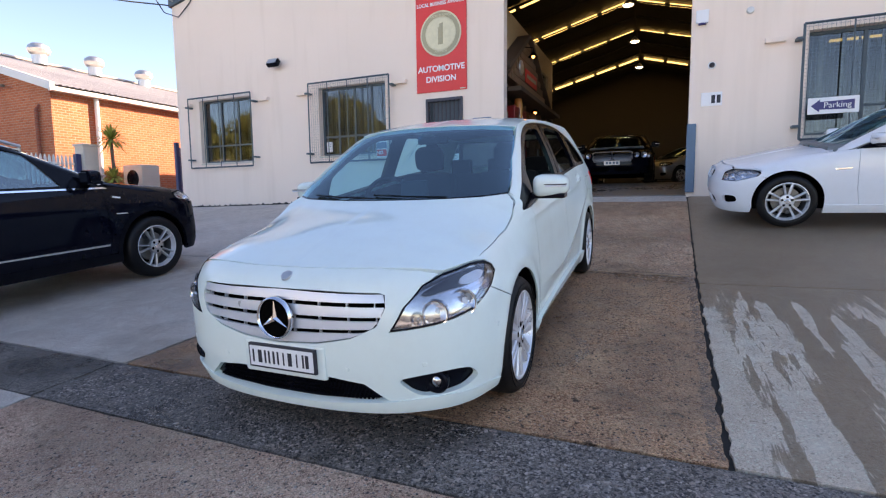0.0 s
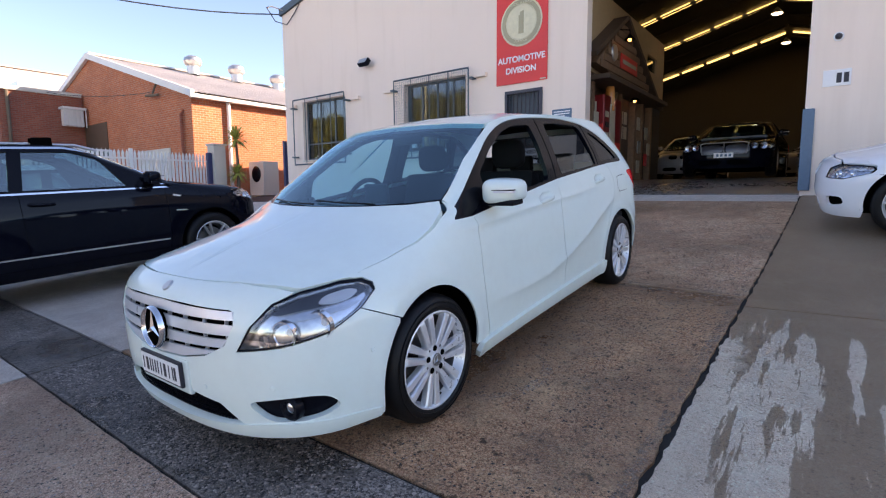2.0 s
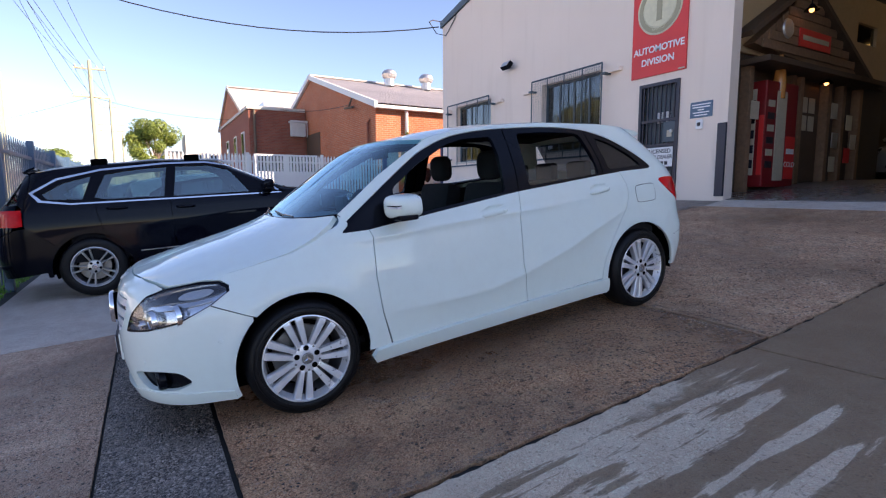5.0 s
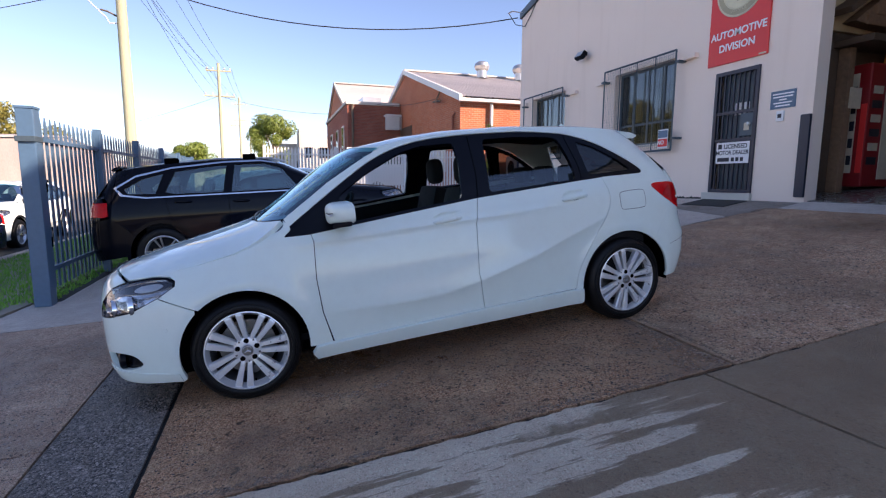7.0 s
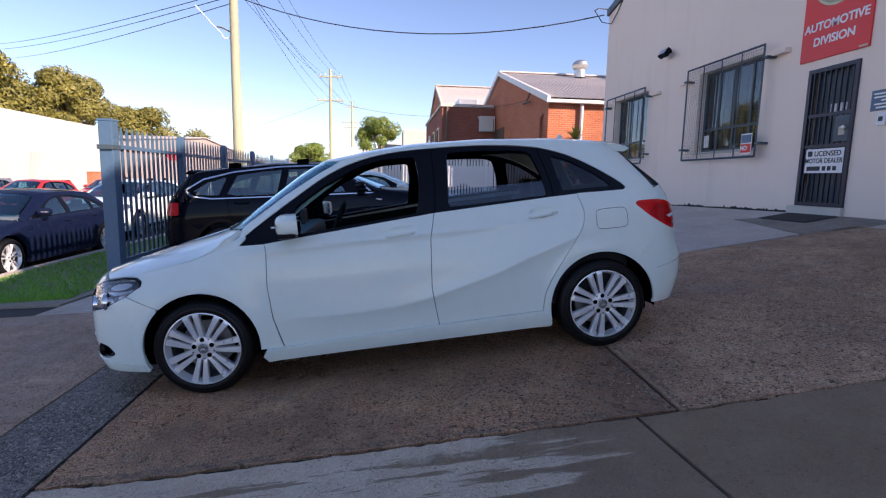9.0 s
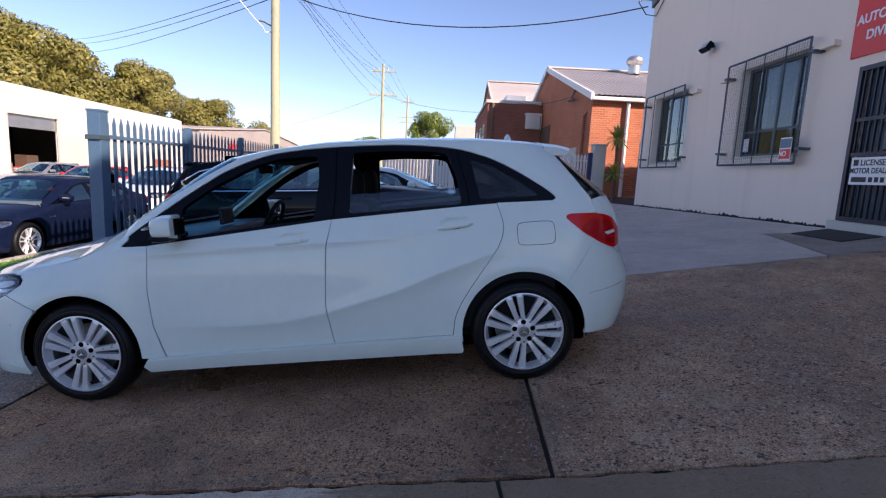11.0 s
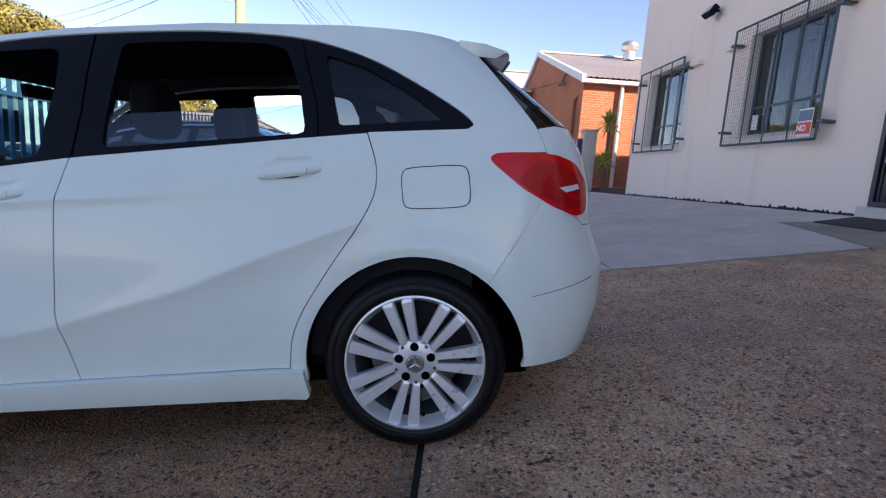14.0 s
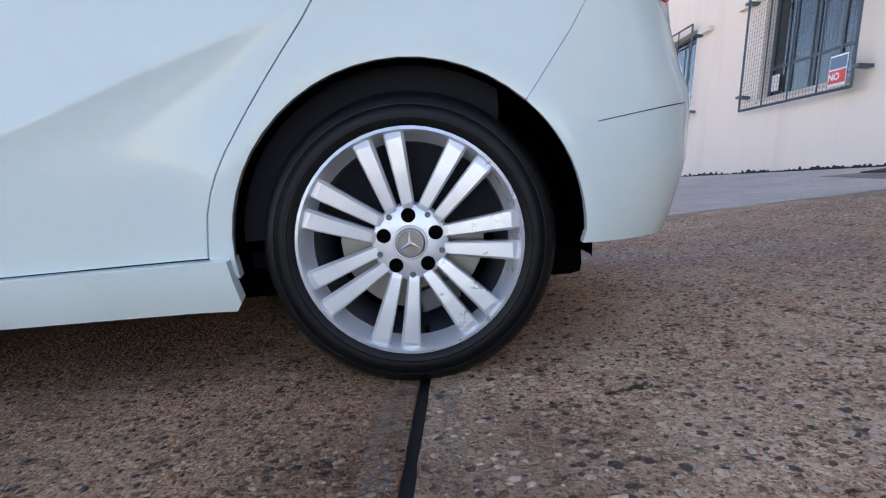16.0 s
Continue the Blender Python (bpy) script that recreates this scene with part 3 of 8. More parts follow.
SLABS = [
    ("brown slab", [(-3.22, 2.27 + G), (0.309, 2.27 + G), (0.345, 5.39 - G), (-3.22, 5.56 - G)], "slab_brown"),
    ("upper brown slab", [(-3.22, 5.56 + G), (0.352, 5.39 + G), (0.457, 9.9), (-3.22, 9.9)], "slab_dry"),
    ("grey slab", [(0.338, 2.27 + G), (14, 2.27 + G), (14, 5.9), (0.370, 5.145)], "slab_grey"),
    ("upper grey slab", [(0.372, 5.163), (14, 5.92), (14, 10.38), (0.483, 10.38)], "slab_grey"),
    ("pale slab", [(-9.5, 2.27 + G), (-3.25, 2.27 + G), (-3.25, 5.3), (-9.5, 5.3)], "slab_light"),
    ("pale upper slab", [(-16.6, 5.32), (-3.25, 5.32), (-3.25, 6.97), (-16.6, 6.97)], "slab_light"),
    ("office slab", [(-16.6, 6.99), (-3.25, 6.99), (-3.28, 9.2), (-5.05, 9.56), (-4.40, 10.36), (-16.6, 10.36)], "slab_light"),
    ("door slab", [(-3.25, 9.22), (-3.02, 9.92), (-3.02, 10.36), (-4.38, 10.36), (-5.03, 9.575)], "slab_dim"),
    ("pale corner slab", [(-16.6, 2.27 + G), (-9.52, 2.27 + G), (-9.52, 5.3), (-16.6, 5.3)], "slab_light"),
    ("gutter strip", [(-3.27, 1.745), (14, 1.745), (14, 2.27 - G), (-3.30, 2.27 - G)], "slab_strip"),
    ("gutter strip end", [(-16.6, 1.745), (-3.29, 1.745), (-3.32, 2.27 - G), (-16.6, 2.27 - G)], "slab_strip"),
    ("footpath slab", [(-3.24, -0.35), (-0.45, -0.35), (-0.45, 1.73), (-3.24, 1.73)], "slab_front"),
    ("footpath slab", [(-0.43, -0.35), (14, -0.35), (14, 1.73), (-0.43, 1.73)], "slab_front"),
    ("verge apron", [(-4.55, 0.16), (-3.26, 0.02), (-3.26, 1.73), (-16.6, 1.73), (-16.6, 0.45), (-4.55, 0.45)], "slab_light"),
    ("crossing", [(-3.88, -2.41), (14, -2.41), (14, -0.37), (-3.3, -0.37)], "slab_light"),
    # pale ground out of view, added to bounce sunlight into the yard
    ("added unseen apron", [(14.02, -2.41), (60, -2.41), (60, 34), (14.02, 34)], "slab_light"),
    ("threshold", [(-3.02, 9.92), (0.45, 9.92), (0.45, 10.45), (-3.02, 10.45)], "slab_light"),
]
for n, ring, mt in SLABS:
    ob = part("slab", slab_mesh(ring), mt, pavement, n + " of concrete")
# single stones that stand proud of the worn slabs behind the car
def proud_stones(n, x0, x1, y0, y1, size, material, seed, label):
    rg = np.random.default_rng(seed)
    x, y = x0 + (x1 - x0) * rg.random(n), y0 + (y1 - y0) * rg.random(n)
    ok = np.abs(y - 5.40 + 0.048 * (x - 0.2)) > 0.03
    x, y = x[ok], y[ok]
    n = len(x)
    r = size * (0.45 + 0.75 * rg.random(n) ** 1.6)
    slim, turn = 0.55 + 0.45 * rg.random(n), rg.random(n) * math.pi
    z = np.array([rise(a, b) for a, b in zip(x, y)])
    verts = np.zeros((n, 7, 3))
    for k in range(6):
        a = math.pi * k / 3
        q = r * (0.8 + 0.4 * rg.random(n))
        px, py = q * math.cos(a), q * math.sin(a) * slim
        verts[:, k] = np.stack([x + px * np.cos(turn) - py * np.sin(turn), y + px * np.sin(turn) + py * np.cos(turn), z - 0.001], -1)
    verts[:, 6] = np.stack([x, y, z + 0.0016 + 0.10 * r], -1)
    faces = [(7 * i + k, 7 * i + (k + 1) % 6, 7 * i + 6) for i in range(n) for k in range(6)]
    me = bpy.data.meshes.new("exposed_stones")
    me.from_pydata(verts.reshape(-1, 3).tolist(), [], faces)
    me.materials.append(M[material])
    ob = new("exposed_stones", me)
    ob.parent = pavement
    tagged(ob, label, kind="stuff")


proud_stones(7000, -3.2, 1.6, 1.76, 2.25, 0.0115, "stones_grey", 23, "grey and dark pebbles in the gutter strip")
proud_stones(5000, -1.6, 0.30, 2.32, 4.3, 0.0100, "stones_wet", 24, "wet brown stones showing in the concrete")
proud_stones(6000, -2.6, 0.9, 0.45, 1.72, 0.0090, "stones_grey", 25, "pebbles showing in the worn footpath")
proud_stones(6000, -1.9, 0.33, 4.3, 5.39, 0.0105, "stones_wet", 21, "wet brown stones showing in the concrete")
proud_stones(15000, -3.0, 0.34, 5.41, 8.4, 0.0115, "stones", 22, "pale and dark stones showing in the worn concrete")
bm = bmesh.new()
rg = np.random.default_rng(8)
loop = []
for i in range(41):
    t = -1.35 + 2.5 * i / 40
    c = Vector((-0.72 + 0.33 * math.cos(t), 3.34 + 0.34 * math.sin(t), 0))
    w = 0.010 + 0.028 * math.sin(math.pi * i / 40) * (0.5 + rg.random())
    d = Vector((math.cos(t), math.sin(t), 0))
    loop.append([bm.verts.new((*(c + d * k * w).xy, rise(*(c + d * k * w).xy) + 0.0035)) for k in (-1, 0, 1)])
for p, q in zip(loop, loop[1:]):
    for k in (0, 1):
        bm.faces.new((p[k], p[k + 1], q[k + 1], q[k]))
part("dried_stain", bm, "dried", pavement, "pale curved stain of dried water")
for line, wd in (([(0.275, 2.32), (0.285, 3.2), (0.300, 4.3), (0.318, 5.33)], 0.030), ([(-2.9, 5.50), (-1.6, 5.435), (-0.6, 5.388), (0.29, 5.342)], 0.026), ([(-2.6, 5.592), (-1.2, 5.53), (-0.2, 5.474), (0.31, 5.44)], 0.020)):
    bm = bmesh.new()
    loop = []
    for i in range(61):
        t = i / 60 * (len(line) - 1)
        j = min(int(t), len(line) - 2)
        p_, q_ = Vector(line[j]), Vector(line[j + 1])
        c = p_.lerp(q_, t - j)
        nrm = Vector((-(q_ - p_).y, (q_ - p_).x)).normalized()
        w = wd * (0.7 + 0.5 * rg.random())
        loop.append([bm.verts.new((*(c + nrm * k * w), rise(*(c + nrm * k * w)) + 0.003)) for k in (-1, 1)])
    for p, q in zip(loop, loop[1:]):
        bm.faces.new((p[0], p[1], q[1], q[0]))
    part("slab_margin", bm, "margin", pavement, "smooth trowelled margin beside a joint")
# kerb
kerb = part("kerb", plate([[(-60, -2.41), (-3.9, -2.41), (-3.9, -2.25), (-60, -2.25)]], -0.16, 0.0, "z"), "slab_light")
tagged(kerb, "pale concrete kerb along the street", "kerb", kind="structure")
verge = part("verge", slab_mesh([(-60, -2.24), (-3.95, -2.24), (-3.7, 0.02), (-4.55, 0.14), (-60, 0.44)], 0.05, 1.5, 0.015), "earth")
tagged(verge, "earth under the grass verge", "ground", kind="structure")
rng = np.random.default_rng(5)
bm = bmesh.new()
n = 26000
for x, y in zip(-4.0 - 20 * rng.random(n) ** 1.8, -2.22 + 2.6 * rng.random(n)):
    if x > -4.55 and y > -0.05 or (x < -4.55 and y > 0.42):
        continue
    z, h, a = rise(x, y) + 0.012, 0.03 + 0.035 * rng.random(), rng.random() * 6.28
    w = 0.006 + 0.0004 * abs(x)
    dx, dy = w * math.cos(a), w * math.sin(a)
    lean = (rng.random(2) - 0.5) * 0.05
    bm.faces.new([bm.verts.new(p) for p in ((x - dx, y - dy, z), (x + dx, y + dy, z), (x + lean[0], y + lean[1], z + h))])
tagged(part("grass", bm, "grass"), "short green grass on the verge", "grass", kind="stuff")

# ---- white office and workshop building ----
FY, THICK = 10.4, 0.24
LEFT, RIGHT = -12.35, 13.0
W1, W2, W3, DOOR, BAY = (-11.55, 2.33, -9.72, 3.99), (-7.62, 2.36, -5.78, 3.97), (2.2, 2.28, 4.6, 3.98), (-4.76, 1.40, -3.90, 3.46), (-3.0, 1.25, 0.45, 6.0)
outline = [(LEFT, 0.6), (RIGHT, 0.6), (RIGHT, 6.4), (-1.2, 9.0), (LEFT, 6.55)]
facade = part("wall_front", plate([outline, rect(*W1), rect(*W2), rect(*W3), rect(*DOOR), rect(*BAY)], FY, FY + THICK), "cream")
tagged(facade, "cream painted rendered front wall of a workshop", "wall", kind="structure")
for n, lo, hi in (("wall_west", (LEFT, FY + THICK, 0.6), (LEFT + THICK, 34, 6.4)), ("wall_east", (RIGHT - THICK, FY + THICK, 0.6), (RIGHT, 34, 6.2))):
    tagged(part(n, box(lo, hi), "cream"), "cream rendered side wall", "wall", kind="structure")
tagged(part("wall_back", plate([[(LEFT + THICK, 0.6), (RIGHT - THICK, 0.6), (RIGHT - THICK, 6.4), (-1.2, 8.95), (LEFT + THICK, 6.55)]], 34, 34.24), "inner_wall"), "block back wall of the workshop, shade in its colour", "wall", kind="structure")
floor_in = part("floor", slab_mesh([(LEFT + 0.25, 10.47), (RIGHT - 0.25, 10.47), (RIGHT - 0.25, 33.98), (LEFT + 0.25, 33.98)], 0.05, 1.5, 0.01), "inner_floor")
tagged(floor_in, "smooth grey garage floor", "floor", kind="structure")
# crumbling dark joint where the render meets the paving
rng = np.random.default_rng(11)
fx = np.arange(LEFT + 0.02, -4.82, 0.035)
top_z = [rise(x, 10.38) + 0.012 + 0.05 * rng.random() ** 3 + 0.012 * math.sin(x * 2.3) ** 2 for x in fx]
foot = part("baseboard", plate([[(float(x), z) for x, z in zip(fx, top_z)] + [(float(fx[-1]), 1.0), (float(fx[0]), 0.9)]], FY - 0.008, FY + 0.002), "joint")
tagged(foot, "dark crumbled joint at the foot of the cream wall", "joint", kind="structure")
cap = part("trim", plate([[(LEFT - 0.06, 6.55), (-1.2, 9.02), (RIGHT + 0.06, 6.42), (RIGHT + 0.06, 6.60), (-1.2, 9.20), (LEFT - 0.06, 6.74)]], FY - 0.06, FY + 0.32), "teal_dark")
tagged(cap, "slate grey metal capping along the gable", "capping", kind="structure")
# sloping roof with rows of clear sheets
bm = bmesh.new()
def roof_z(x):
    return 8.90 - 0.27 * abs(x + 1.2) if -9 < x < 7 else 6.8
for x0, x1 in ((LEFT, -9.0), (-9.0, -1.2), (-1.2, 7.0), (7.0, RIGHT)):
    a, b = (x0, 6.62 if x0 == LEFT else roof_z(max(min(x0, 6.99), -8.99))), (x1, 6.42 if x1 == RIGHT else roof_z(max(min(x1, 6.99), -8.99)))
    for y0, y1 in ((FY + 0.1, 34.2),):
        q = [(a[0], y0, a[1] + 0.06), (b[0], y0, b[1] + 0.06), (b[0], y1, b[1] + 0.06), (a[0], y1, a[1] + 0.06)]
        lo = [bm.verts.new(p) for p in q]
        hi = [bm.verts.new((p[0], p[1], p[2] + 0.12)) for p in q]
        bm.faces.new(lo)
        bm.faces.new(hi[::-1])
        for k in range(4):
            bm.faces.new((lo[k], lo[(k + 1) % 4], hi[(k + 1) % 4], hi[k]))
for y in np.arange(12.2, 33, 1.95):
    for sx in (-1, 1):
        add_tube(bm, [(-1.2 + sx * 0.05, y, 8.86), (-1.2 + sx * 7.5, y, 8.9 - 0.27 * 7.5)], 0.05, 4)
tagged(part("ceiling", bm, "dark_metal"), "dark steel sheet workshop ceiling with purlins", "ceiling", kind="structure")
for y in (18.2, 22.0, 25.9, 31.0):
    for sx, reach in ((-1, 6.2), (1, 5.0)):
        light = thing("roof_light", Matrix.Translation((0, y, 0)), "row of glowing translucent roof sheets under a dark ceiling", "skylight", "skylight rows")
        k = 0.15
        while k < reach:
            bm = bmesh.new()
            p = [(-1.2 + sx * a, w, 8.9 - 0.27 * a - 0.02) for a, w in ((k, -0.13), (k + 1.0, -0.13), (k + 1.0, 0.13), (k, 0.13))]
            q = [bm.verts.new(v) for v in p]
            q2 = [bm.verts.new((v[0], v[1], v[2] + 0.03)) for v in p]
            bm.faces.new(q)
            bm.faces.new(q2[::-1])
            for i in range(4):
                bm.faces.new((q[i], q[(i + 1) % 4], q2[(i + 1) % 4], q2[i]))
            part("sheet", bm, "tube", light)
            k += 1.18
for x, y, z in ((-1.3, 21.0, 8.4), (-1.25, 25.2, 8.2), (-1.25, 30.2, 8.2)):
    hb = thing("high_bay_lamp", Matrix.Translation((x, y, z)), "small round high bay lamp, switched on", "lamp", "high bay lamps")
    part("shade", lathe([(0.03, 0.25), (0.06, 0.2), (0.22, 0.0)], None, 16), "galv", hb)
    part("bulb", lathe([(0.19, 0.02), (0.14, -0.03), (0.0, -0.05)], None, 16), "spot", hb)

# ---- front of the workshop: windows, door, signs ----
def grille_window(name, opening, guard, mullions, meshed, label):
    """A steel-framed window behind a guard of bars that stands off the wall on pins."""
    x0, z0, x1, z1 = opening
    w = thing(name, Matrix.Translation((0, FY, 0)), label, "window", kind="structure")
    y = 0.16
    fr = bmesh.new()
    t = 0.05
    for a, b in (((x0, y, z0), (x1, y + 0.06, z0 + t)), ((x0, y, z1 - t), (x1, y + 0.06, z1)), ((x0, y, z0 + t), (x0 + t, y + 0.06, z1 - t)), ((x1 - t, y, z0 + t), (x1, y + 0.06, z1 - t))):
        add_box(fr, a, b)
    part("window_frame", fr, "teal_dark", w)
    for i in range(1, mullions):
        x = x0 + (x1 - x0) * i / mullions
        part("mullion", box((x - 0.022, y + 0.005, z0 + t), (x + 0.022, y + 0.05, z1 - t)), "teal_dark", w)
    zt = z0 + 0.46
    part("transom", box((x0 + t, y + 0.008, zt - 0.02), (x1 - t, y + 0.048, zt + 0.02)), "teal_dark", w)
    for i in range(mullions):
        a, b = x0 + (x1 - x0) * i / mullions + 0.022, x0 + (x1 - x0) * (i + 1) / mullions - 0.022
        p = part("pane", box((a, y + 0.02, z0 + t), (b, y + 0.028, z1 - t)), "pane", w)
        p.visible_shadow = False
    part("window_sill", box((x0 - 0.02, -0.02, z0 - 0.05), (x1 + 0.02, 0.16, z0 - 0.004), 0.008), "concrete_pole", w)
    g0, h0, g1, h1 = guard
    gy = -0.16
    gd = bmesh.new()
    for a, b in (((g0, gy, h0), (g1, gy, h0)), ((g1, gy, h0), (g1, gy, h1)), ((g1, gy, h1), (g0, gy, h1)), ((g0, gy, h1), (g0, gy, h0))):
        add_tube(gd, [a, b], 0.02, 4)
    gd_ob = part("guard_frame", gd, "teal_dark", w)
    for i in range(1, 4):
        x = g0 + (g1 - g0) * i / 4
        part("guard_bar", tube([(x, gy, h0), (x, gy, h1)], 0.012, 6), "teal_dark", w)
    for x in (g0, g1):
        for z in (h0 + 0.22, h1 - 0.22):
            d = -1 if x == g0 else 1
            part("guard_pin", box((min(x, x + d * 0.10), gy - 0.02, z - 0.02), (max(x, x + d * 0.10), 0.0, z + 0.02), 0.004), "teal_dark", w)
    if meshed:
        bm = bmesh.new()
        x = g0 + 0.06
        while x < g1:
            add_box(bm, (x - 0.0014, gy + 0.012, h0), (x + 0.0014, gy + 0.0148, h1))
            x += 0.06
        z = h0 + 0.06
        while z < h1:
            add_box(bm, (g0, gy + 0.008, z - 0.0014), (g1, gy + 0.0108, z + 0.0014))
            z += 0.06
        tagged(part("guard_mesh", bm, "teal_dark", w), kind="stuff")
    bl = bmesh.new()
    n = int((x1 - x0) / 0.10)
    for i in range(n):
        x = x0 + (i + 0.5) * (x1 - x0) / n
        if (i * 7) % 11 < 6:
            a = radians(35 + 25 * math.sin(i * 1.9))
            dx, dy = 0.045 * math.cos(a), 0.045 * math.sin(a)
            z_lo = z0 + 0.10
            q = [bl.verts.new(p) for p in ((x - dx, y + 0.22 - dy, z_lo), (x + dx, y + 0.22 + dy, z_lo), (x + dx, y + 0.22 + dy, z1), (x - dx, y + 0.22 - dy, z1))]
            bl.faces.new(q)
    part("blind", bl, "parchment", w)
    return w


grille_window("window_1", W1, (-11.78, 2.20, -9.60, 4.04), 3, False, "steel-framed office window behind a guard of bars")
win2 = grille_window("window_2", W2, (-7.80, 2.20, -5.60, 4.06), 4, True, "wide steel-framed office window behind a meshed guard")
part("notice", box((-5.93, -0.19, 2.24), (-5.66, -0.183, 2.60), 0.002), "white_sign", win2, "small white notice with a red band")
part("notice_band", box((-5.92, -0.193, 2.27), (-5.67, -0.190, 2.42)), "red_sign", win2)
part("notice_band", box((-5.92, -0.193, 2.44), (-5.67, -0.190, 2.58)), "teal", win2)
letters("writing", "NO", 0.11, Matrix.Translation((-5.84, -0.195, 2.345)) @ FACING, "white_sign", win2, 0.001, 1.0, 0.0, 0.003)
part("paper_notice", box((-7.52, 0.14, 2.46), (-7.36, 0.145, 2.70)), "white_sign", win2)
win3 = grille_window("window_3", W3, (2.10, 2.20, 4.75, 4.05), 3, True, "wide steel-framed window behind a meshed guard")
pk = thing("parking_sign", Matrix.Translation((2.53, FY - 0.20, 2.72)), "white sign with a dark blue arrow, hung on a window guard", "sign")
part("board", box((-0.34, 0.0, -0.13), (0.34, 0.01, 0.13), 0.003), "white_sign", pk)
part("arrow", plate([[(-0.30, 0.0), (-0.18, 0.10), (-0.18, 0.06), (0.28, 0.075), (0.28, -0.075), (-0.18, -0.06), (-0.18, -0.10)]], -0.004, 0.0), "blue_print", pk)
letters("writing", "Parking", 0.125, Matrix.Translation((0.06, -0.007, 0.0)) @ FACING, "white_sign", pk, 0.002)

sg = thing("wall_sign", Matrix.Translation((0, FY, 0)), "tall red wall sign with gold medal and white writing", "sign")
part("board", box((-4.965, -0.03, 3.60), (-3.80, -0.002, 5.72), 0.004), "red_sign", sg)
part("medal", lathe([(0.0, 0.004), (0.33, 0.004), (0.34, 0.008), (0.345, 0.002), (0.45, 0.002), (0.47, 0.007), (0.475, 0.0)], Matrix.Translation((-4.385, -0.03, 4.80)) @ FACING, 48), "gold", sg)
part("medal_ring", lathe([(0.355, 0.006), (0.44, 0.006), (0.44, 0.003), (0.355, 0.003)], Matrix.Translation((-4.385, -0.03, 4.80)) @ FACING, 48, True), "gold_dark", sg)
part("medal_figure", plate([[(-4.44, 4.58), (-4.33, 4.58), (-4.33, 5.02), (-4.41, 5.0), (-4.41, 4.94), (-4.44, 4.93)]], -0.040, -0.032), "gold_dark", sg)
letters("writing", "LOCAL BUSINESS", 0.068, Matrix.Translation((-4.385, -0.042, 5.165)) @ FACING, "gold", sg, 0.001)
letters("writing", "AWARDS", 0.068, Matrix.Translation((-4.385, -0.042, 4.435)) @ FACING, "gold", sg, 0.001)
letters("writing", "AUTOMOTIVE", 0.170, Matrix.Translation((-4.385, -0.033, 4.08)) @ FACING, "white_sign", sg, 0.002, 1.0, 0.0, 0.004)
letters("writing", "DIVISION", 0.170, Matrix.Translation((-4.385, -0.033, 3.86)) @ FACING, "white_sign", sg, 0.002, 1.0, 0.0, 0.004)
letters("writing", "LOCAL BUSINESS AWARDS", 0.105, Matrix.Translation((-4.385, -0.033, 5.42)) @ FACING, "white_sign", sg, 0.002, 0.86, 0.0, 0.003)
letters("writing", "PARRAMATTA", 0.105, Matrix.Translation((-4.385, -0.033, 5.56)) @ FACING, "white_sign", sg, 0.002, 0.86, 0.0, 0.003)
part("maker_tag", box((-3.95, -0.033, 3.615), (-3.82, -0.030, 3.64)), "parchment", sg)

dr = thing("door_1", Matrix.Translation((0, FY, 0)), "navy steel security door with bars and a licence notice", "door", kind="structure")
x0, z0, x1, z1 = DOOR
part("door_frame", plate([rect(x0, z0, x1, z1), rect(x0 + 0.06, z0 + 0.06, x1 - 0.06, z1 - 0.06)], -0.03, 0.05), "navy", dr)
part("back_panel", box((x0 + 0.06, 0.10, z0 + 0.06), (x1 - 0.06, 0.12, z1 - 0.06)), "teal_dark", dr)
for i in range(8):
    x = x0 + 0.10 + i * (x1 - x0 - 0.2) / 7
    part("bar", box((x - 0.010, -0.015, z0 + 0.06), (x + 0.010, 0.01, z1 - 0.06)), "navy", dr)
for z in (z0 + 0.9, z0 + 1.36):
    part("rail", box((x0 + 0.06, -0.018, z - 0.025), (x1 - 0.06, 0.014, z + 0.025)), "navy", dr)
part("lock_plate", box((x1 - 0.30, -0.022, z0 + 0.95), (x1 - 0.05, 0.0, z0 + 1.32), 0.004), "teal_dark", dr)
part("handle", lathe([(0.0, 0.06), (0.028, 0.055), (0.034, 0.03), (0.015, 0.02), (0.015, 0.0)], Matrix.Translation((x1 - 0.11, -0.02, z0 + 1.14)) @ FACING, 20), "galv", dr, "round steel knob")
part("notice", box((-4.64, -0.026, 1.90), (-3.98, -0.020, 2.26), 0.002), "white_sign", dr, "white licence notice")
letters("writing", "LICENSED", 0.105, Matrix.Translation((-4.25, -0.028, 2.185)) @ FACING, "black_print", dr, 0.001, 1.0, 0.0, 0.002)
letters("writing", "MOTOR DEALER", 0.098, Matrix.Translation((-4.31, -0.028, 2.08)) @ FACING, "black_print", dr, 0.001, 0.9, 0.0, 0.002)
part("crest", box((-4.60, -0.029, 2.15), (-4.52, -0.026, 2.23), 0.002), "black_print", dr)
for a, b in ((-4.60, -4.36), (-4.32, -4.26), (-4.23, -4.17), (-4.14, -4.08)):
    part("print_bar", box((a, -0.029, 1.935), (b, -0.026, 2.00)), "black_print", dr)
for a in (-4.42, -4.26):
    part("paper_notice", box((a, 0.09, 2.72), (a + 0.12, 0.095, 2.92)), "white_sign", dr)
part("paper_notice", box((-4.12, -0.026, 2.44), (-4.02, -0.023, 2.56)), "parchment", dr)
part("door_sill", box((x0 - 0.12, -0.06, 1.20), (x1 + 0.02, 0.0, 1.395), 0.01), "concrete_pole", dr, "worn step, its paint gone yellow")
mat_ = part("door_mat", box((-4.75, FY - 0.62, rise(-4.4, 9.9) + 0.0), (-3.85, FY - 0.12, rise(-4.4, 9.9) + 0.07), 0.004), "mat")
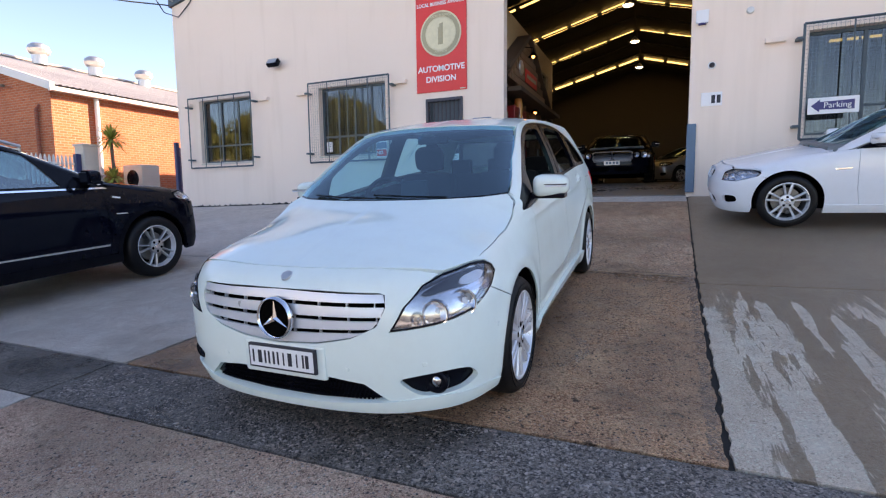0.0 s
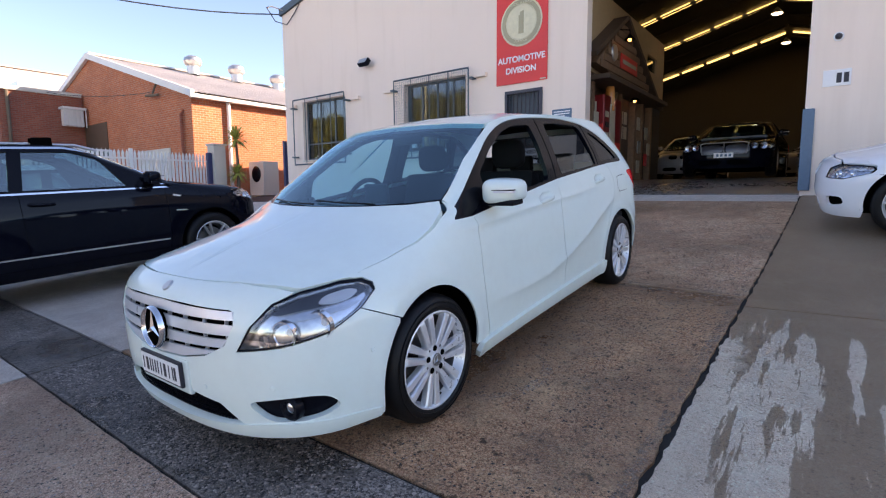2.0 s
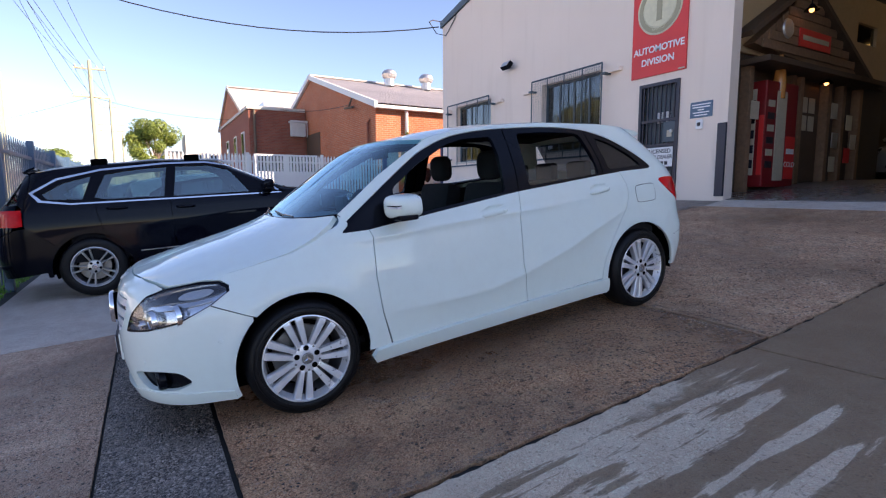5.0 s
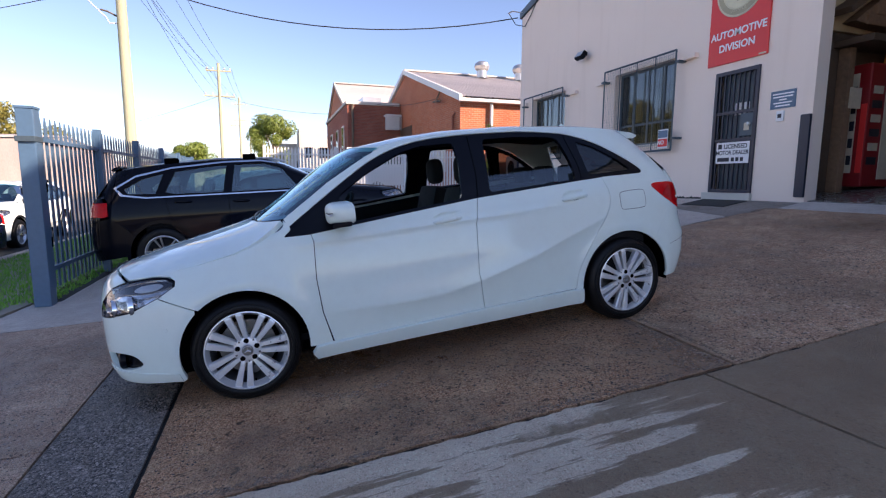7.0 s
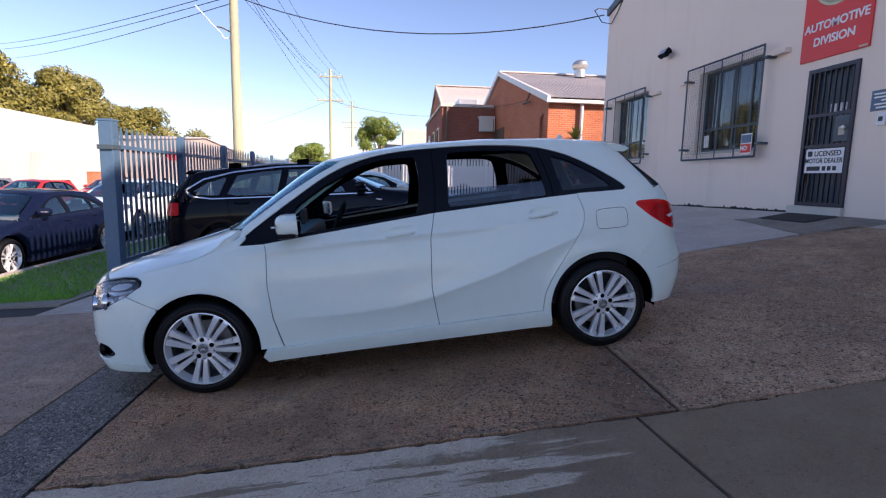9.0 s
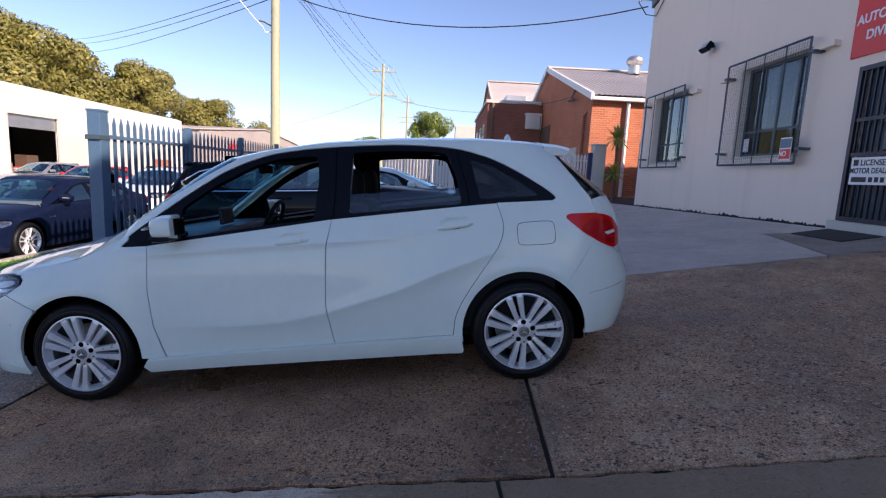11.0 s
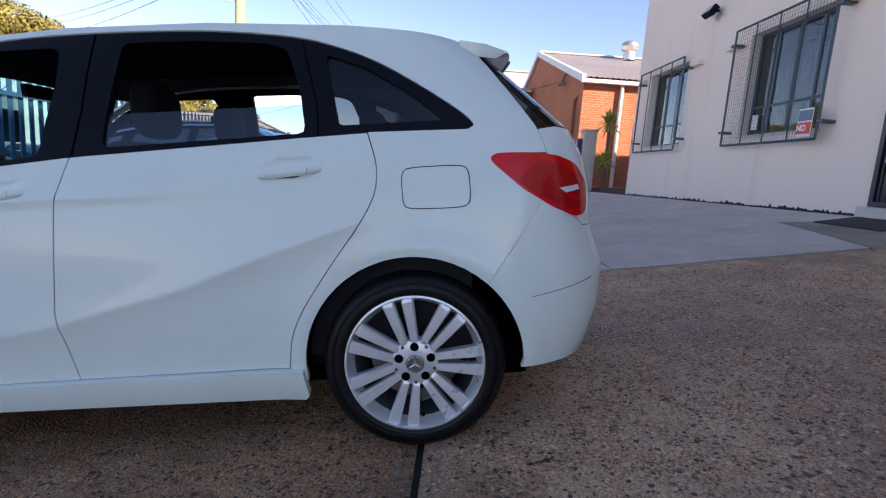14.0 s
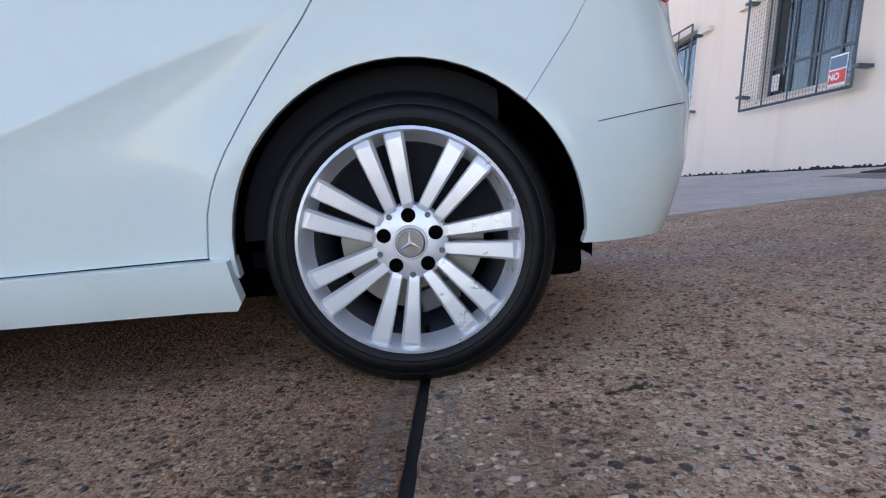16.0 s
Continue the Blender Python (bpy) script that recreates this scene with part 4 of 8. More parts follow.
for v in mat_.data.vertices:
    v.co.z = rise(v.co.x, v.co.y) + (0.015 if v.co.z > rise(-4.4, 9.9) + 0.04 else 0.002)
tagged(mat_, "thin black rubber door mat on the ground", "mat")

pq = thing("plaque", Matrix.Translation((0, FY, 0)), "small blue grey plaque with unreadable writing on the wall", "sign")
part("board", box((-3.68, -0.012, 2.715), (-3.27, 0.0, 2.985), 0.003), "teal", pq)
for i, w_ in enumerate((0.24, 0.30, 0.12, 0.32, 0.34)):
    part("print_bar", box((-3.475 - w_ / 2, -0.015, 2.745 + 0.045 * i), (-3.475 + w_ / 2, -0.012, 2.765 + 0.045 * i)), "white_sign", pq)
ic = thing("intercom", Matrix.Translation((-3.49, FY, 2.60)), "small white intercom box on the wall", "intercom")
part("body", box((-0.06, -0.035, -0.08), (0.06, 0.0, 0.08), 0.01), "white_sign", ic)
part("button", box((-0.03, -0.04, -0.03), (0.03, -0.035, 0.03), 0.004), "black_print", ic)
for x, n in ((-3.07, "navy"), (0.50, "teal")):
    cg = thing("corner_guard", Matrix.Translation((x, FY, 1.30)), "painted steel guard on the corner of the opening", "guard", "corner guards")
    part("plate", box((-0.075, -0.05, 0.06), (0.075, -0.002, 1.28), 0.012), n, cg)
nb = thing("number_plate_sign", Matrix.Translation((0, FY, 0)), "small white house number board with dark bars", "sign")
part("board", box((0.64, -0.015, 2.875), (0.97, 0.0, 3.11), 0.003), "white_sign", nb)
for a in (0.80, 0.885):
    part("print_bar", box((a, -0.018, 2.92), (a + 0.06, -0.015, 3.06)), "black_print", nb)
cm = thing("security_camera", Matrix.Translation((0.79, FY, 3.575)), "small white dome security camera on the wall", "camera")
part("base", lathe([(0.0, 0.02), (0.06, 0.02), (0.065, 0.0)], FACING, 20), "white_sign", cm)
part("dome", lathe([(0.0, 0.085), (0.025, 0.08), (0.04, 0.055), (0.045, 0.02)], FACING, 20), "black_print", cm)
al_ = thing("alarm_box", Matrix.Translation((0.61, FY, 4.40)), "white alarm siren box with a blue lamp", "alarm")
part("body", box((-0.10, -0.07, -0.10), (0.10, 0.0, 0.12), 0.015), "white_sign", al_)
part("lamp", box((-0.06, -0.075, -0.13), (0.06, -0.02, -0.10), 0.008), "blue_print", al_)
sr = thing("sensor", Matrix.Translation((1.34, FY, 4.42)), "round grey sensor on the wall", "sensor")
part("body", lathe([(0.0, 0.05), (0.05, 0.045), (0.06, 0.0)], FACING, 20), "galv", sr)
for x, z in ((-11.95, 3.90), (-9.27, 3.84), (-8.07, 3.86), (-5.36, 3.88), (1.72, 3.86)):
    cb_ = thing("bracket_box", Matrix.Translation((x, FY, z)), "small cream bracket box on the wall", "bracket", "wall brackets")
    part("body", box((-0.15, -0.10, -0.03), (0.15, 0.0, 0.05), 0.006), "cream", cb_)
fl = thing("flood_light", Matrix.Translation((-8.80, FY, 4.69)), "small dark flood light tilted down on the wall", "lamp")
part("bracket", tube([(0.0, 0.0, 0.0), (0.0, -0.10, -0.02)], 0.02, 8), "trim", fl)
bm = box((-0.16, -0.06, -0.09), (0.16, 0.06, 0.09), 0.02)
bmesh.ops.rotate(bm, verts=bm.verts, cent=(0, 0, 0), matrix=Matrix.Rotation(radians(-35), 3, "X"))
bmesh.ops.translate(bm, verts=bm.verts, vec=(0, -0.17, -0.03))
part("housing", bm, "trim", fl)
bm = box((-0.13, -0.066, -0.07), (0.13, -0.061, 0.07))
bmesh.ops.rotate(bm, verts=bm.verts, cent=(0, 0, 0), matrix=Matrix.Rotation(radians(-35), 3, "X"))
bmesh.ops.translate(bm, verts=bm.verts, vec=(0, -0.17, -0.03))
part("lens", bm, "galv", fl)
wb_ = thing("wire_bracket", Matrix.Translation((-12.2, FY, 6.62)), "steel cable bracket at the corner of the gable", "bracket")
part("arm", tube([(0.0, 0.0, 0.05), (-0.15, -0.35, 0.12), (-0.32, -0.4, 0.10)], 0.018, 6), "galv", wb_)
part("cable_loop", tube([(-0.3, -0.4, 0.10), (-0.2, -0.2, -0.25), (0.15, -0.06, -0.38), (0.5, -0.03, -0.1), (0.7, -0.02, 0.1)], 0.014, 6), "cable", wb_)

# offices behind the windows, shut off from the skylit hall by added partitions
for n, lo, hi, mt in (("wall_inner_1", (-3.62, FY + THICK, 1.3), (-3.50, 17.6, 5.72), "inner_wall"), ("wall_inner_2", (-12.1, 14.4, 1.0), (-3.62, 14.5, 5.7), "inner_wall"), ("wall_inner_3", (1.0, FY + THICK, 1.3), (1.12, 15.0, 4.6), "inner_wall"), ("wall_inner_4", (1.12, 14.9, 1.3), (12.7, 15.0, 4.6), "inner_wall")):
    tagged(part(n, box(lo, hi), mt), "plastered partition, shade in its colour", "wall", kind="structure")
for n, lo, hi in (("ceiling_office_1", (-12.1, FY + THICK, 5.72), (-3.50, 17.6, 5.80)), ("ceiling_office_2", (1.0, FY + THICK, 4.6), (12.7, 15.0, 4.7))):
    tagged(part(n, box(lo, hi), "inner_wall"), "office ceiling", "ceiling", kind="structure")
for x, y, z in ((-10.6, 12.0, 4.35), (-6.6, 12.0, 4.35), (3.4, 12.2, 4.2)):
    tb = thing("tube_light", Matrix.Translation((x, y, z)), "glowing warm ceiling tube in the office", "lamp", "office tubes")
    part("tube", box((-0.5, -0.04, -0.02), (0.5, 0.04, 0.02), 0.01), "tube", tb)
    part("rod", tube([(0, 0, 0.02), (0, 0, (5.72 if x < 0 else 4.6) - z)], 0.008, 5), "galv", tb)

# old-style shop front inside the bay, along its left side
SX = -3.48
shop = thing("shop_front", Matrix.Translation((SX, 0, 0)), "rustic timber shop front with a gable, inside the garage", "shop front")
FL = 1.5
part("gable", plate([[(11.35, 4.02), (15.6, 3.72), (13.04, 5.16)]], 0.10, 0.30, "x"), "wood_grey", shop)
for a, b in (((11.1, 4.08), (13.04, 5.26)), ((13.04, 5.26), (15.9, 3.70))):
    d = Vector((0, b[0] - a[0], b[1] - a[1])).normalized()
    bm = bmesh.new()
    n_ = Vector((0, -d.z, d.y)) * 0.09
    pts = [Vector((x, q[0], q[1])) for q in (a, b) for x in (0.06, 0.42)]
    q = [pts[0], pts[1], pts[3], pts[2]]
    lo, hi = [bm.verts.new(p) for p in q], [bm.verts.new(p + n_) for p in q]
    bm.faces.new(lo)
    bm.faces.new(hi[::-1])
    for i in range(4):
        bm.faces.new((lo[i], lo[(i + 1) % 4], hi[(i + 1) % 4], hi[i]))
    part("barge_board", bm, "wood", shop)
for i in range(7):
    z = 3.98 + i * 0.17
    half = 1 - (z - 3.9) / 1.3
    part("weatherboard", box((0.30, 13.04 - 1.55 * half, z), (0.33, 13.04 + 2.2 * half, z + 0.15), 0.004), "wood_grey", shop)
part("sign_board", box((0.335, 12.75, 4.15), (0.36, 13.95, 4.48), 0.01), "red_sign", shop, "red sign with unreadable white script")
part("script_stroke", box((0.362, 12.85, 4.27), (0.366, 13.85, 4.36)), "parchment", shop)
part("round_badge", lathe([(0.0, 0.03), (0.16, 0.03), (0.18, 0.0)], Matrix.Translation((0.335, 12.35, 4.40)) @ Matrix.Rotation(radians(90), 4, "Y"), 24), "galv", shop)
part("awning", box((0.05, 11.3, 3.66), (0.62, 15.9, 3.76), 0.01), "wood", shop)
for y in (11.5, 12.98, 13.28, 14.42, 15.06, 15.85):
    part("post", box((0.05, y - 0.07, rise(-3.4, y)), (0.22, y + 0.07, 3.68), 0.01), "wood_grey", shop)
part("back_boarding", box((-0.01, 11.2, 1.42), (0.05, 16.0, 3.9)), "wood", shop)
dd = part("shop_door", box((0.06, 13.36, 1.62), (0.11, 14.2, 3.55), 0.008), "wood", shop, "dark timber door with panes coloured as if lit")
# opaque pale panes; the light in them is only their colour
for i in range(2):
    for j in range(2):
        part("pane", box((0.112, 13.50 + 0.30 * i, 2.66 + 0.36 * j), (0.118, 13.74 + 0.30 * i, 2.96 + 0.36 * j)), "parchment", dd)
for y, z in ((15.3, 2.9), (15.55, 2.5), (15.3, 2.2), (14.6, 3.1), (14.7, 2.5), (14.65, 2.0), (11.62, 2.9)):
    part("tin_sign", box((0.23, y - 0.13, z - 0.16), (0.245, y + 0.13, z + 0.16), 0.004), random.choice(["red_sign", "parchment", "galv"]), shop)
vm = thing("vending_machine", Matrix.Translation((SX + 0.05, 12.4, rise(-3.3, 12.4) + 0.012)), "tall old red and white vending machine with a bottle picture", "vending machine")
part("cabinet", box((0.0, -0.62, 0.0), (0.30, 0.48, 1.92), 0.03), "vending", vm)
part("side_panel", box((0.03, -0.628, 0.22), (0.13, -0.618, 1.78), 0.004), "parchment", vm)
part("side_panel", box((0.19, -0.628, 0.22), (0.28, -0.618, 1.30), 0.004), "red_sign", vm)
for i in range(5):
    part("side_mark", box((0.045, -0.631, 0.35 + 0.27 * i), (0.115, -0.627, 0.50 + 0.27 * i), 0.003), "black_print", vm)
part("white_panel", box((0.302, -0.28, 0.12), (0.312, 0.06, 1.75), 0.005), "parchment", vm)
part("bottle_picture", lathe([(0.0, 0.0), (0.10, 0.0), (0.11, 0.3), (0.09, 0.5), (0.04, 0.66), (0.035, 0.80), (0.0, 0.80)], Matrix.Translation((0.24, -0.11, 1.62)), 16), "amber", vm)
for i in range(6):
    part("slot", box((0.302, -0.56, 0.35 + 0.22 * i), (0.312, -0.34, 0.47 + 0.22 * i), 0.004), "parchment" if i % 2 else "black_print", vm)
part("lower_panel", box((0.302, 0.10, 0.15), (0.312, 0.44, 0.95), 0.005), "red_sign", vm)
letters("writing", "COLD", 0.14, Matrix.Translation((0.316, 0.27, 0.42)) @ Matrix.Rotation(radians(90), 4, "Z") @ FACING, "white_sign", vm, 0.002)
part("script_stroke", box((0.313, 0.13, 0.62), (0.317, 0.41, 0.72), 0.002), "white_sign", vm)
mz = thing("mezzanine", Matrix.Translation((0, 0, 0)), "cream upper storey inside the garage with a small window", "mezzanine", kind="structure")
part("face", plate([[(10.66, 3.92), (17.45, 3.92), (17.45, 5.70), (10.66, 5.70)], [(15.75, 4.70), (16.7, 4.70), (16.7, 5.12), (15.75, 5.12)]], -3.49, -3.40, "x"), "warm_lit_wall", mz)
part("pane", box((-3.47, 15.75, 4.70), (-3.46, 16.7, 5.12)), "pane", mz)
part("underside_beam", box((-3.60, 16.0, 3.80), (-3.38, 17.5, 3.92)), "wood", mz)
for (y, z, r_) in ((12.69, 4.72, 0.55), (14.02, 3.60, 0.30)):
    bl_ = thing("barn_lamp", Matrix.Translation((SX + r_, y, z)), "small barn lamp with a warm bulb, switched on", "lamp", "barn lamps")
    part("arm", tube([(-r_ + 0.1, 0, 0.10), (-r_ * 0.5, 0, 0.26), (0, 0, 0.2), (0, 0, 0.08)], 0.012, 6), "trim", bl_)
    part("shade", lathe([(0.03, 0.10), (0.05, 0.07), (0.12, 0.0), (0.125, -0.01)], None, 20), "trim", bl_)
    part("bulb", lathe([(0.0, -0.05), (0.035, -0.03), (0.04, 0.0), (0.02, 0.05)], None, 14), "bulb", bl_)

# ---- steel fence, gate post and the neighbour's fence ----
def palisade(name, a, b, z0, z1, step, mat_, label, posts, group):
    """A palisade fence from a to b: rails, posts and pointed pales."""
    a, b = Vector((*a, 0)), Vector((*b, 0))
    d = (b - a).normalized()
    n = Vector((-d.y, d.x, 0))
    f = thing(name, Matrix.Translation(a), label, "fence", group)
    ln = (b - a).length
    base = lambda k: rise(*(a + d * k).xy)
    for k in posts:
        p = d * k
        bm = box((-0.05, -0.05, base(k)), (0.05, 0.05, z1 + 0.03 if z1 > 0 else 0), 0.006)
        bmesh.ops.transform(bm, matrix=Matrix.Translation(p), verts=bm.verts)
        part("post", bm, mat_, f)
    for z in (z0 + 0.25, z1 - 0.27):
        bm = bmesh.new()
        q = [d * k + n * s + Vector((0, 0, z + h)) for k in (0, ln) for s, h in ((-0.02, -0.025), (0.02, -0.025), (0.02, 0.025), (-0.02, 0.025))]
        v = [bm.verts.new(p) for p in q]
        for i in range(4):
            bm.faces.new((v[i], v[(i + 1) % 4], v[4 + (i + 1) % 4], v[4 + i]))
        bm.faces.new(v[:4])
        bm.faces.new(v[4:])
        part("rail", bm, mat_, f)
    me = None
    k = step / 2
    while k < ln:
        if me is None:
            bm = bmesh.new()
            w = step * (0.22 if mat_ != "white_paint" else 0.32)
            prof = [(-w, 0.0), (-w, z1 - z0 - 0.10), (0, z1 - z0), (w, z1 - z0 - 0.10), (w, 0.0)]
            lo = [bm.verts.new(d * p + n * 0.026 + Vector((0, 0, z0 + h))) for p, h in prof]
            hi = [bm.verts.new(d * p + n * (0.040 if i in (1, 2, 3) else 0.034) + Vector((0, 0, z0 + h))) for i, (p, h) in enumerate(prof)]
            bm.faces.new(lo[::-1])
            bm.faces.new(hi)
            for i in range(5):
                bm.faces.new((lo[i], lo[(i + 1) % 5], hi[(i + 1) % 5], hi[i]))
            pale = part("pale", bm, mat_, f)
            me = pale.data
        else:
            pale = new("pale", me)
            pale.parent = f
        pale.location = d * k
        k += step
    return f


palisade("steel_fence", (-4.55, 0.35), (-16.5, 0.35), 0.26, 2.30, 0.155, "teal", "blue grey steel palisade fence beside the grass", (2.2, 4.55, 6.95, 9.3, 11.9), "fences")
gp = thing("gate_post", Matrix.Translation((-4.40, 0.35, rise(-4.42, 0.35))), "thick blue grey steel gate post with hinges", "post")
part("post", box((-0.085, -0.085, 0.0), (0.085, 0.085, 2.22), 0.012), "teal", gp)
part("cap", box((-0.092, -0.092, 2.215), (0.092, 0.092, 2.245), 0.006), "teal", gp)
for z in (0.72, 1.36):
    part("hinge", box((-0.20, -0.05, z - 0.06), (-0.08, 0.06, z + 0.06), 0.01), "under", gp)
part("strap", box((-0.095, -0.095, 1.86), (0.12, 0.095, 1.92), 0.006), "teal_dark", gp)
palisade("white_fence", (-16.6, 2.6), (-16.6, 10.25), 0.86, 2.76, 0.115, "white_paint", "white steel palisade fence in front of a brick building", (0.05, 2.5, 5.1, 7.6), "fences")
gpn = part("gate_leaf_post", box((-16.66, 10.12, rise(-16.6, 10.2) - 0.02), (-16.50, 10.27, 2.80), 0.01), "blue_gate")
tagged(gpn, "dark blue steel post at the end of a white fence", "post")
pl = thing("gate_pillar", Matrix.Translation((-16.6, 10.5, rise(-16.6, 10.4))), "pale rendered gate pillar", "pillar")
part("shaft", box((-0.22, -0.22, -0.1), (0.22, 0.22, 2.0), 0.02), "concrete_pole", pl)
part("cap", box((-0.26, -0.26, 2.0), (0.26, 0.26, 2.07), 0.015), "concrete_pole", pl)
palisade("blue_gate", (-12.75, 10.60), (-14.0, 11.85), 1.05, 2.95, 0.10, "blue_gate", "open dark blue steel gate beside the building", (0.0, 1.6), "gates")
cd = thing("condenser", Matrix.Translation((-17.55, 13.0, rise(-17.55, 13.0))), "beige outdoor cooling unit standing in the side yard", "cooling unit")
part("case", box((-0.5, -0.35, 0.0), (0.5, 0.35, 1.35), 0.03), "concrete_pole", cd)
part("fan_guard", lathe([(0.0, 0.02), (0.28, 0.02), (0.32, 0.0)], Matrix.Translation((0.0, -0.352, 0.85)) @ FACING, 28), "trim", cd)


def yucca(m, h, n, label):
    """A stem with rosettes of long pointed leaves."""
    t = thing("yucca", m, label, "plant")
    part("stem", tube([(0, 0, -0.05), (0.03, 0.02, h * 0.5), (0.0, 0.0, h)], 0.07, 8, 0.045), "bark", t, smooth=True)
    r = np.random.default_rng(int(h * 100))
    for z0, rr in ((h, 0.58), (h * 0.42, 0.50)):
        bm = bmesh.new()
        for i in range(n):
            a, e = r.random() * 6.283, radians(-35 + 115 * r.random())
            d, s = Vector((math.cos(a) * math.cos(e), math.sin(a) * math.cos(e), math.sin(e))), Vector((-math.sin(a), math.cos(a), 0))
            ln = rr * (0.75 + 0.5 * r.random())
            b0 = Vector((0, 0, z0 + 0.08 * r.random()))
            q = [b0 - s * 0.015, b0 + s * 0.015, b0 + d * ln * 0.55 + s * 0.026, b0 + d * ln + Vector((0, 0, -0.10)), b0 + d * ln * 0.55 - s * 0.026]
            bm.faces.new([bm.verts.new(p) for p in q])
        part("leaves", bm, "leaf", t)


yucca(Matrix.Translation((-16.15, 11.0, rise(-16.15, 11.0) + 0.02)), 2.1, 130, "tall yucca with pale green leaves beside a brick wall")

# ---- brick buildings next door ----
def gable_hall(name, label, x0, x1, ridge_x, y0, y1, base, eave, top, mat_, side_mat, trim_mat="white_paint", ribs=True):
    """A long brick hall with a gable to the street and a sheet roof."""
    h = thing(name, Matrix.Translation((0, 0, 0)), label, "building")
    part("front_wall", plate([[(x0, base), (x1, base), (x1, eave), (ridge_x, top), (x0, eave)]], y0, y0 + 0.25), mat_, h)
    part("side_wall", box((x1 - 0.25, y0 + 0.25, base), (x1, y1, eave)), side_mat, h)
    part("side_wall", box((x0, y0 + 0.25, base), (x0 + 0.25, y1, eave)), side_mat, h)
    part("rear_wall", plate([[(x0, base), (x1, base), (x1, eave), (ridge_x, top), (x0, eave)]], y1, y1 + 0.25), mat_, h)
    for xa, za, xb, zb in ((ridge_x, top, x1 + 0.30, eave - 0.02), (x0 - 0.30, eave - 0.02, ridge_x, top)):
        bm = bmesh.new()
        n = int((y1 - y0) / 0.20) if ribs else 1
        ya, yb = y0 - 0.12, y1 + 0.1
        rows = []
        for i in range(n * 4 + 1 if ribs else 2):
            yy = ya + (yb - ya) * i / (n * 4 if ribs else 1)
            lift = (0.035 if i % 4 in (1, 2) else 0.0) if ribs else 0
            rows.append([bm.verts.new((x, yy, z + 0.05 + lift)) for x, z in ((xa, za), (xb, zb))])
        for p, q in zip(rows, rows[1:]):
            bm.faces.new((p[0], p[1], q[1], q[0]))
        part("roof_sheet", bm, "roof_sheet", h)
        part("barge_capping", plate([[(xa, za - 0.14), (xb, zb - 0.14), (xb, zb + 0.13), (xa, za + 0.13)]], y0 - 0.16, y0 - 0.02), trim_mat, h)
    part("ridge_capping", box((ridge_x - 0.25, y0 - 0.12, top + 0.05), (ridge_x + 0.25, y1, top + 0.14), 0.02), "roof_sheet", h)
    part("gutter", box((x1 + 0.06, y0 - 0.1, eave - 0.16), (x1 + 0.32, y1, eave - 0.02), 0.02), trim_mat, h)
    return h


hall = gable_hall("brick_hall", "orange brick warehouse with a grey sheet roof and white trim", -37.2, -18.35, -27.8, 10.6, 42, 0.5, 5.08, 7.95, "brick", "brick")
part("downpipe", tube([(-18.24, 12.0, 4.9), (-18.24, 12.0, 0.9)], 0.075, 10), "white_paint", hall)
part("vent_pipe", tube([(-19.0, 10.5, 0.9), (-19.0, 10.5, 4.4), (-19.0, 10.62, 4.55)], 0.06, 8), "brick_dark", hall)
part("dark_opening", box((-29.0, 10.57, 2.2), (-26.3, 10.596, 4.75)), "wood", hall)
part("vent_grille", box((-23.0, 10.55, 2.0), (-20.2, 10.595, 3.2)), "concrete_pole", hall)
part("wire_bracket", tube([(-21.6, 10.4, 5.35), (-20.4, 10.35, 5.25)], 0.05, 6), "bark", hall)
part("bracket_arm", tube([(-21.0, 10.6, 5.9), (-20.9, 10.35, 5.35)], 0.04, 6), "bark", hall)
for y in (15.0, 17.5, 20.4):
    vt = thing("roof_vent", Matrix.Translation((-26.6 if y < 20 else -26.9, y, 7.68)), "round metal turbine vent on a sheet roof", "vent", "roof vents")
    part("neck", lathe([(0.30, 0.0), (0.30, 0.45)], None, 20), "galv", vt)
    bm = lathe([(0.28, 0.4), (0.40, 0.5), (0.46, 0.67), (0.40, 0.84), (0.25, 0.94), (0.0, 0.98)], None, 24)
    part("turbine", bm, "galv", vt)
box_b = thing("brick_annex", Matrix.Translation((0, 0, 0)), "flat-roofed dark red brick annex with a caged cooler", "building")
part("body", box((-41.0, 7.3, 0.4), (-29.0, 10.55, 6.12)), "brick_dark", box_b)
part("roof_edge", box((-41.1, 7.2, 6.12), (-28.9, 10.5, 6.30)), "concrete_pole", box_b)
for x in (-31.0, -34.0, -37.5):
    wn_ = part("window", box((x - 0.5, 7.24, 2.6), (x + 0.5, 7.299, 5.0)), "white_paint", box_b)
    part("pane", box((x - 0.42, 7.235, 2.7), (x + 0.42, 7.239, 4.9)), "dark_glass", wn_)
part("downpipe", tube([(-28.9, 7.6, 6.1), (-28.9, 7.6, 0.6)], 0.07, 8), "bark", box_b)
acu = thing("caged_cooler", Matrix.Translation((-28.99, 10.0, 5.08)), "white window cooler behind a barred cage on brick", "cooling unit")
part("case", box((0.01, -0.40, -0.40), (0.45, 0.42, 0.38), 0.02), "white_paint", acu)
part("cage_top", box((0.0, -0.48, 0.38), (0.62, 0.50, 0.48), 0.01), "white_paint", acu)
for i in range(6):
    part("cage_bar", box((0.56, -0.46 + i * 0.18, -0.46), (0.60, -0.42 + i * 0.18, 0.40)), "white_paint", acu)
hall2 = gable_hall("brick_hall", "orange brick hall with a steep gable further down the street", -51.5, -38.5, -45.0, 8.5, 34, 0.4, 7.2, 10.1, "brick", "brick", "concrete_pole", False)
part("white_hatch", box((-38.49, 10.6, 7.35 - 0.65), (-38.40, 12.4, 7.12)), "white_paint", hall2)
chim = thing("roof_box", Matrix.Translation((-33.0, 9.3, 6.30)), "grey metal box on a flat roof", "roof box")
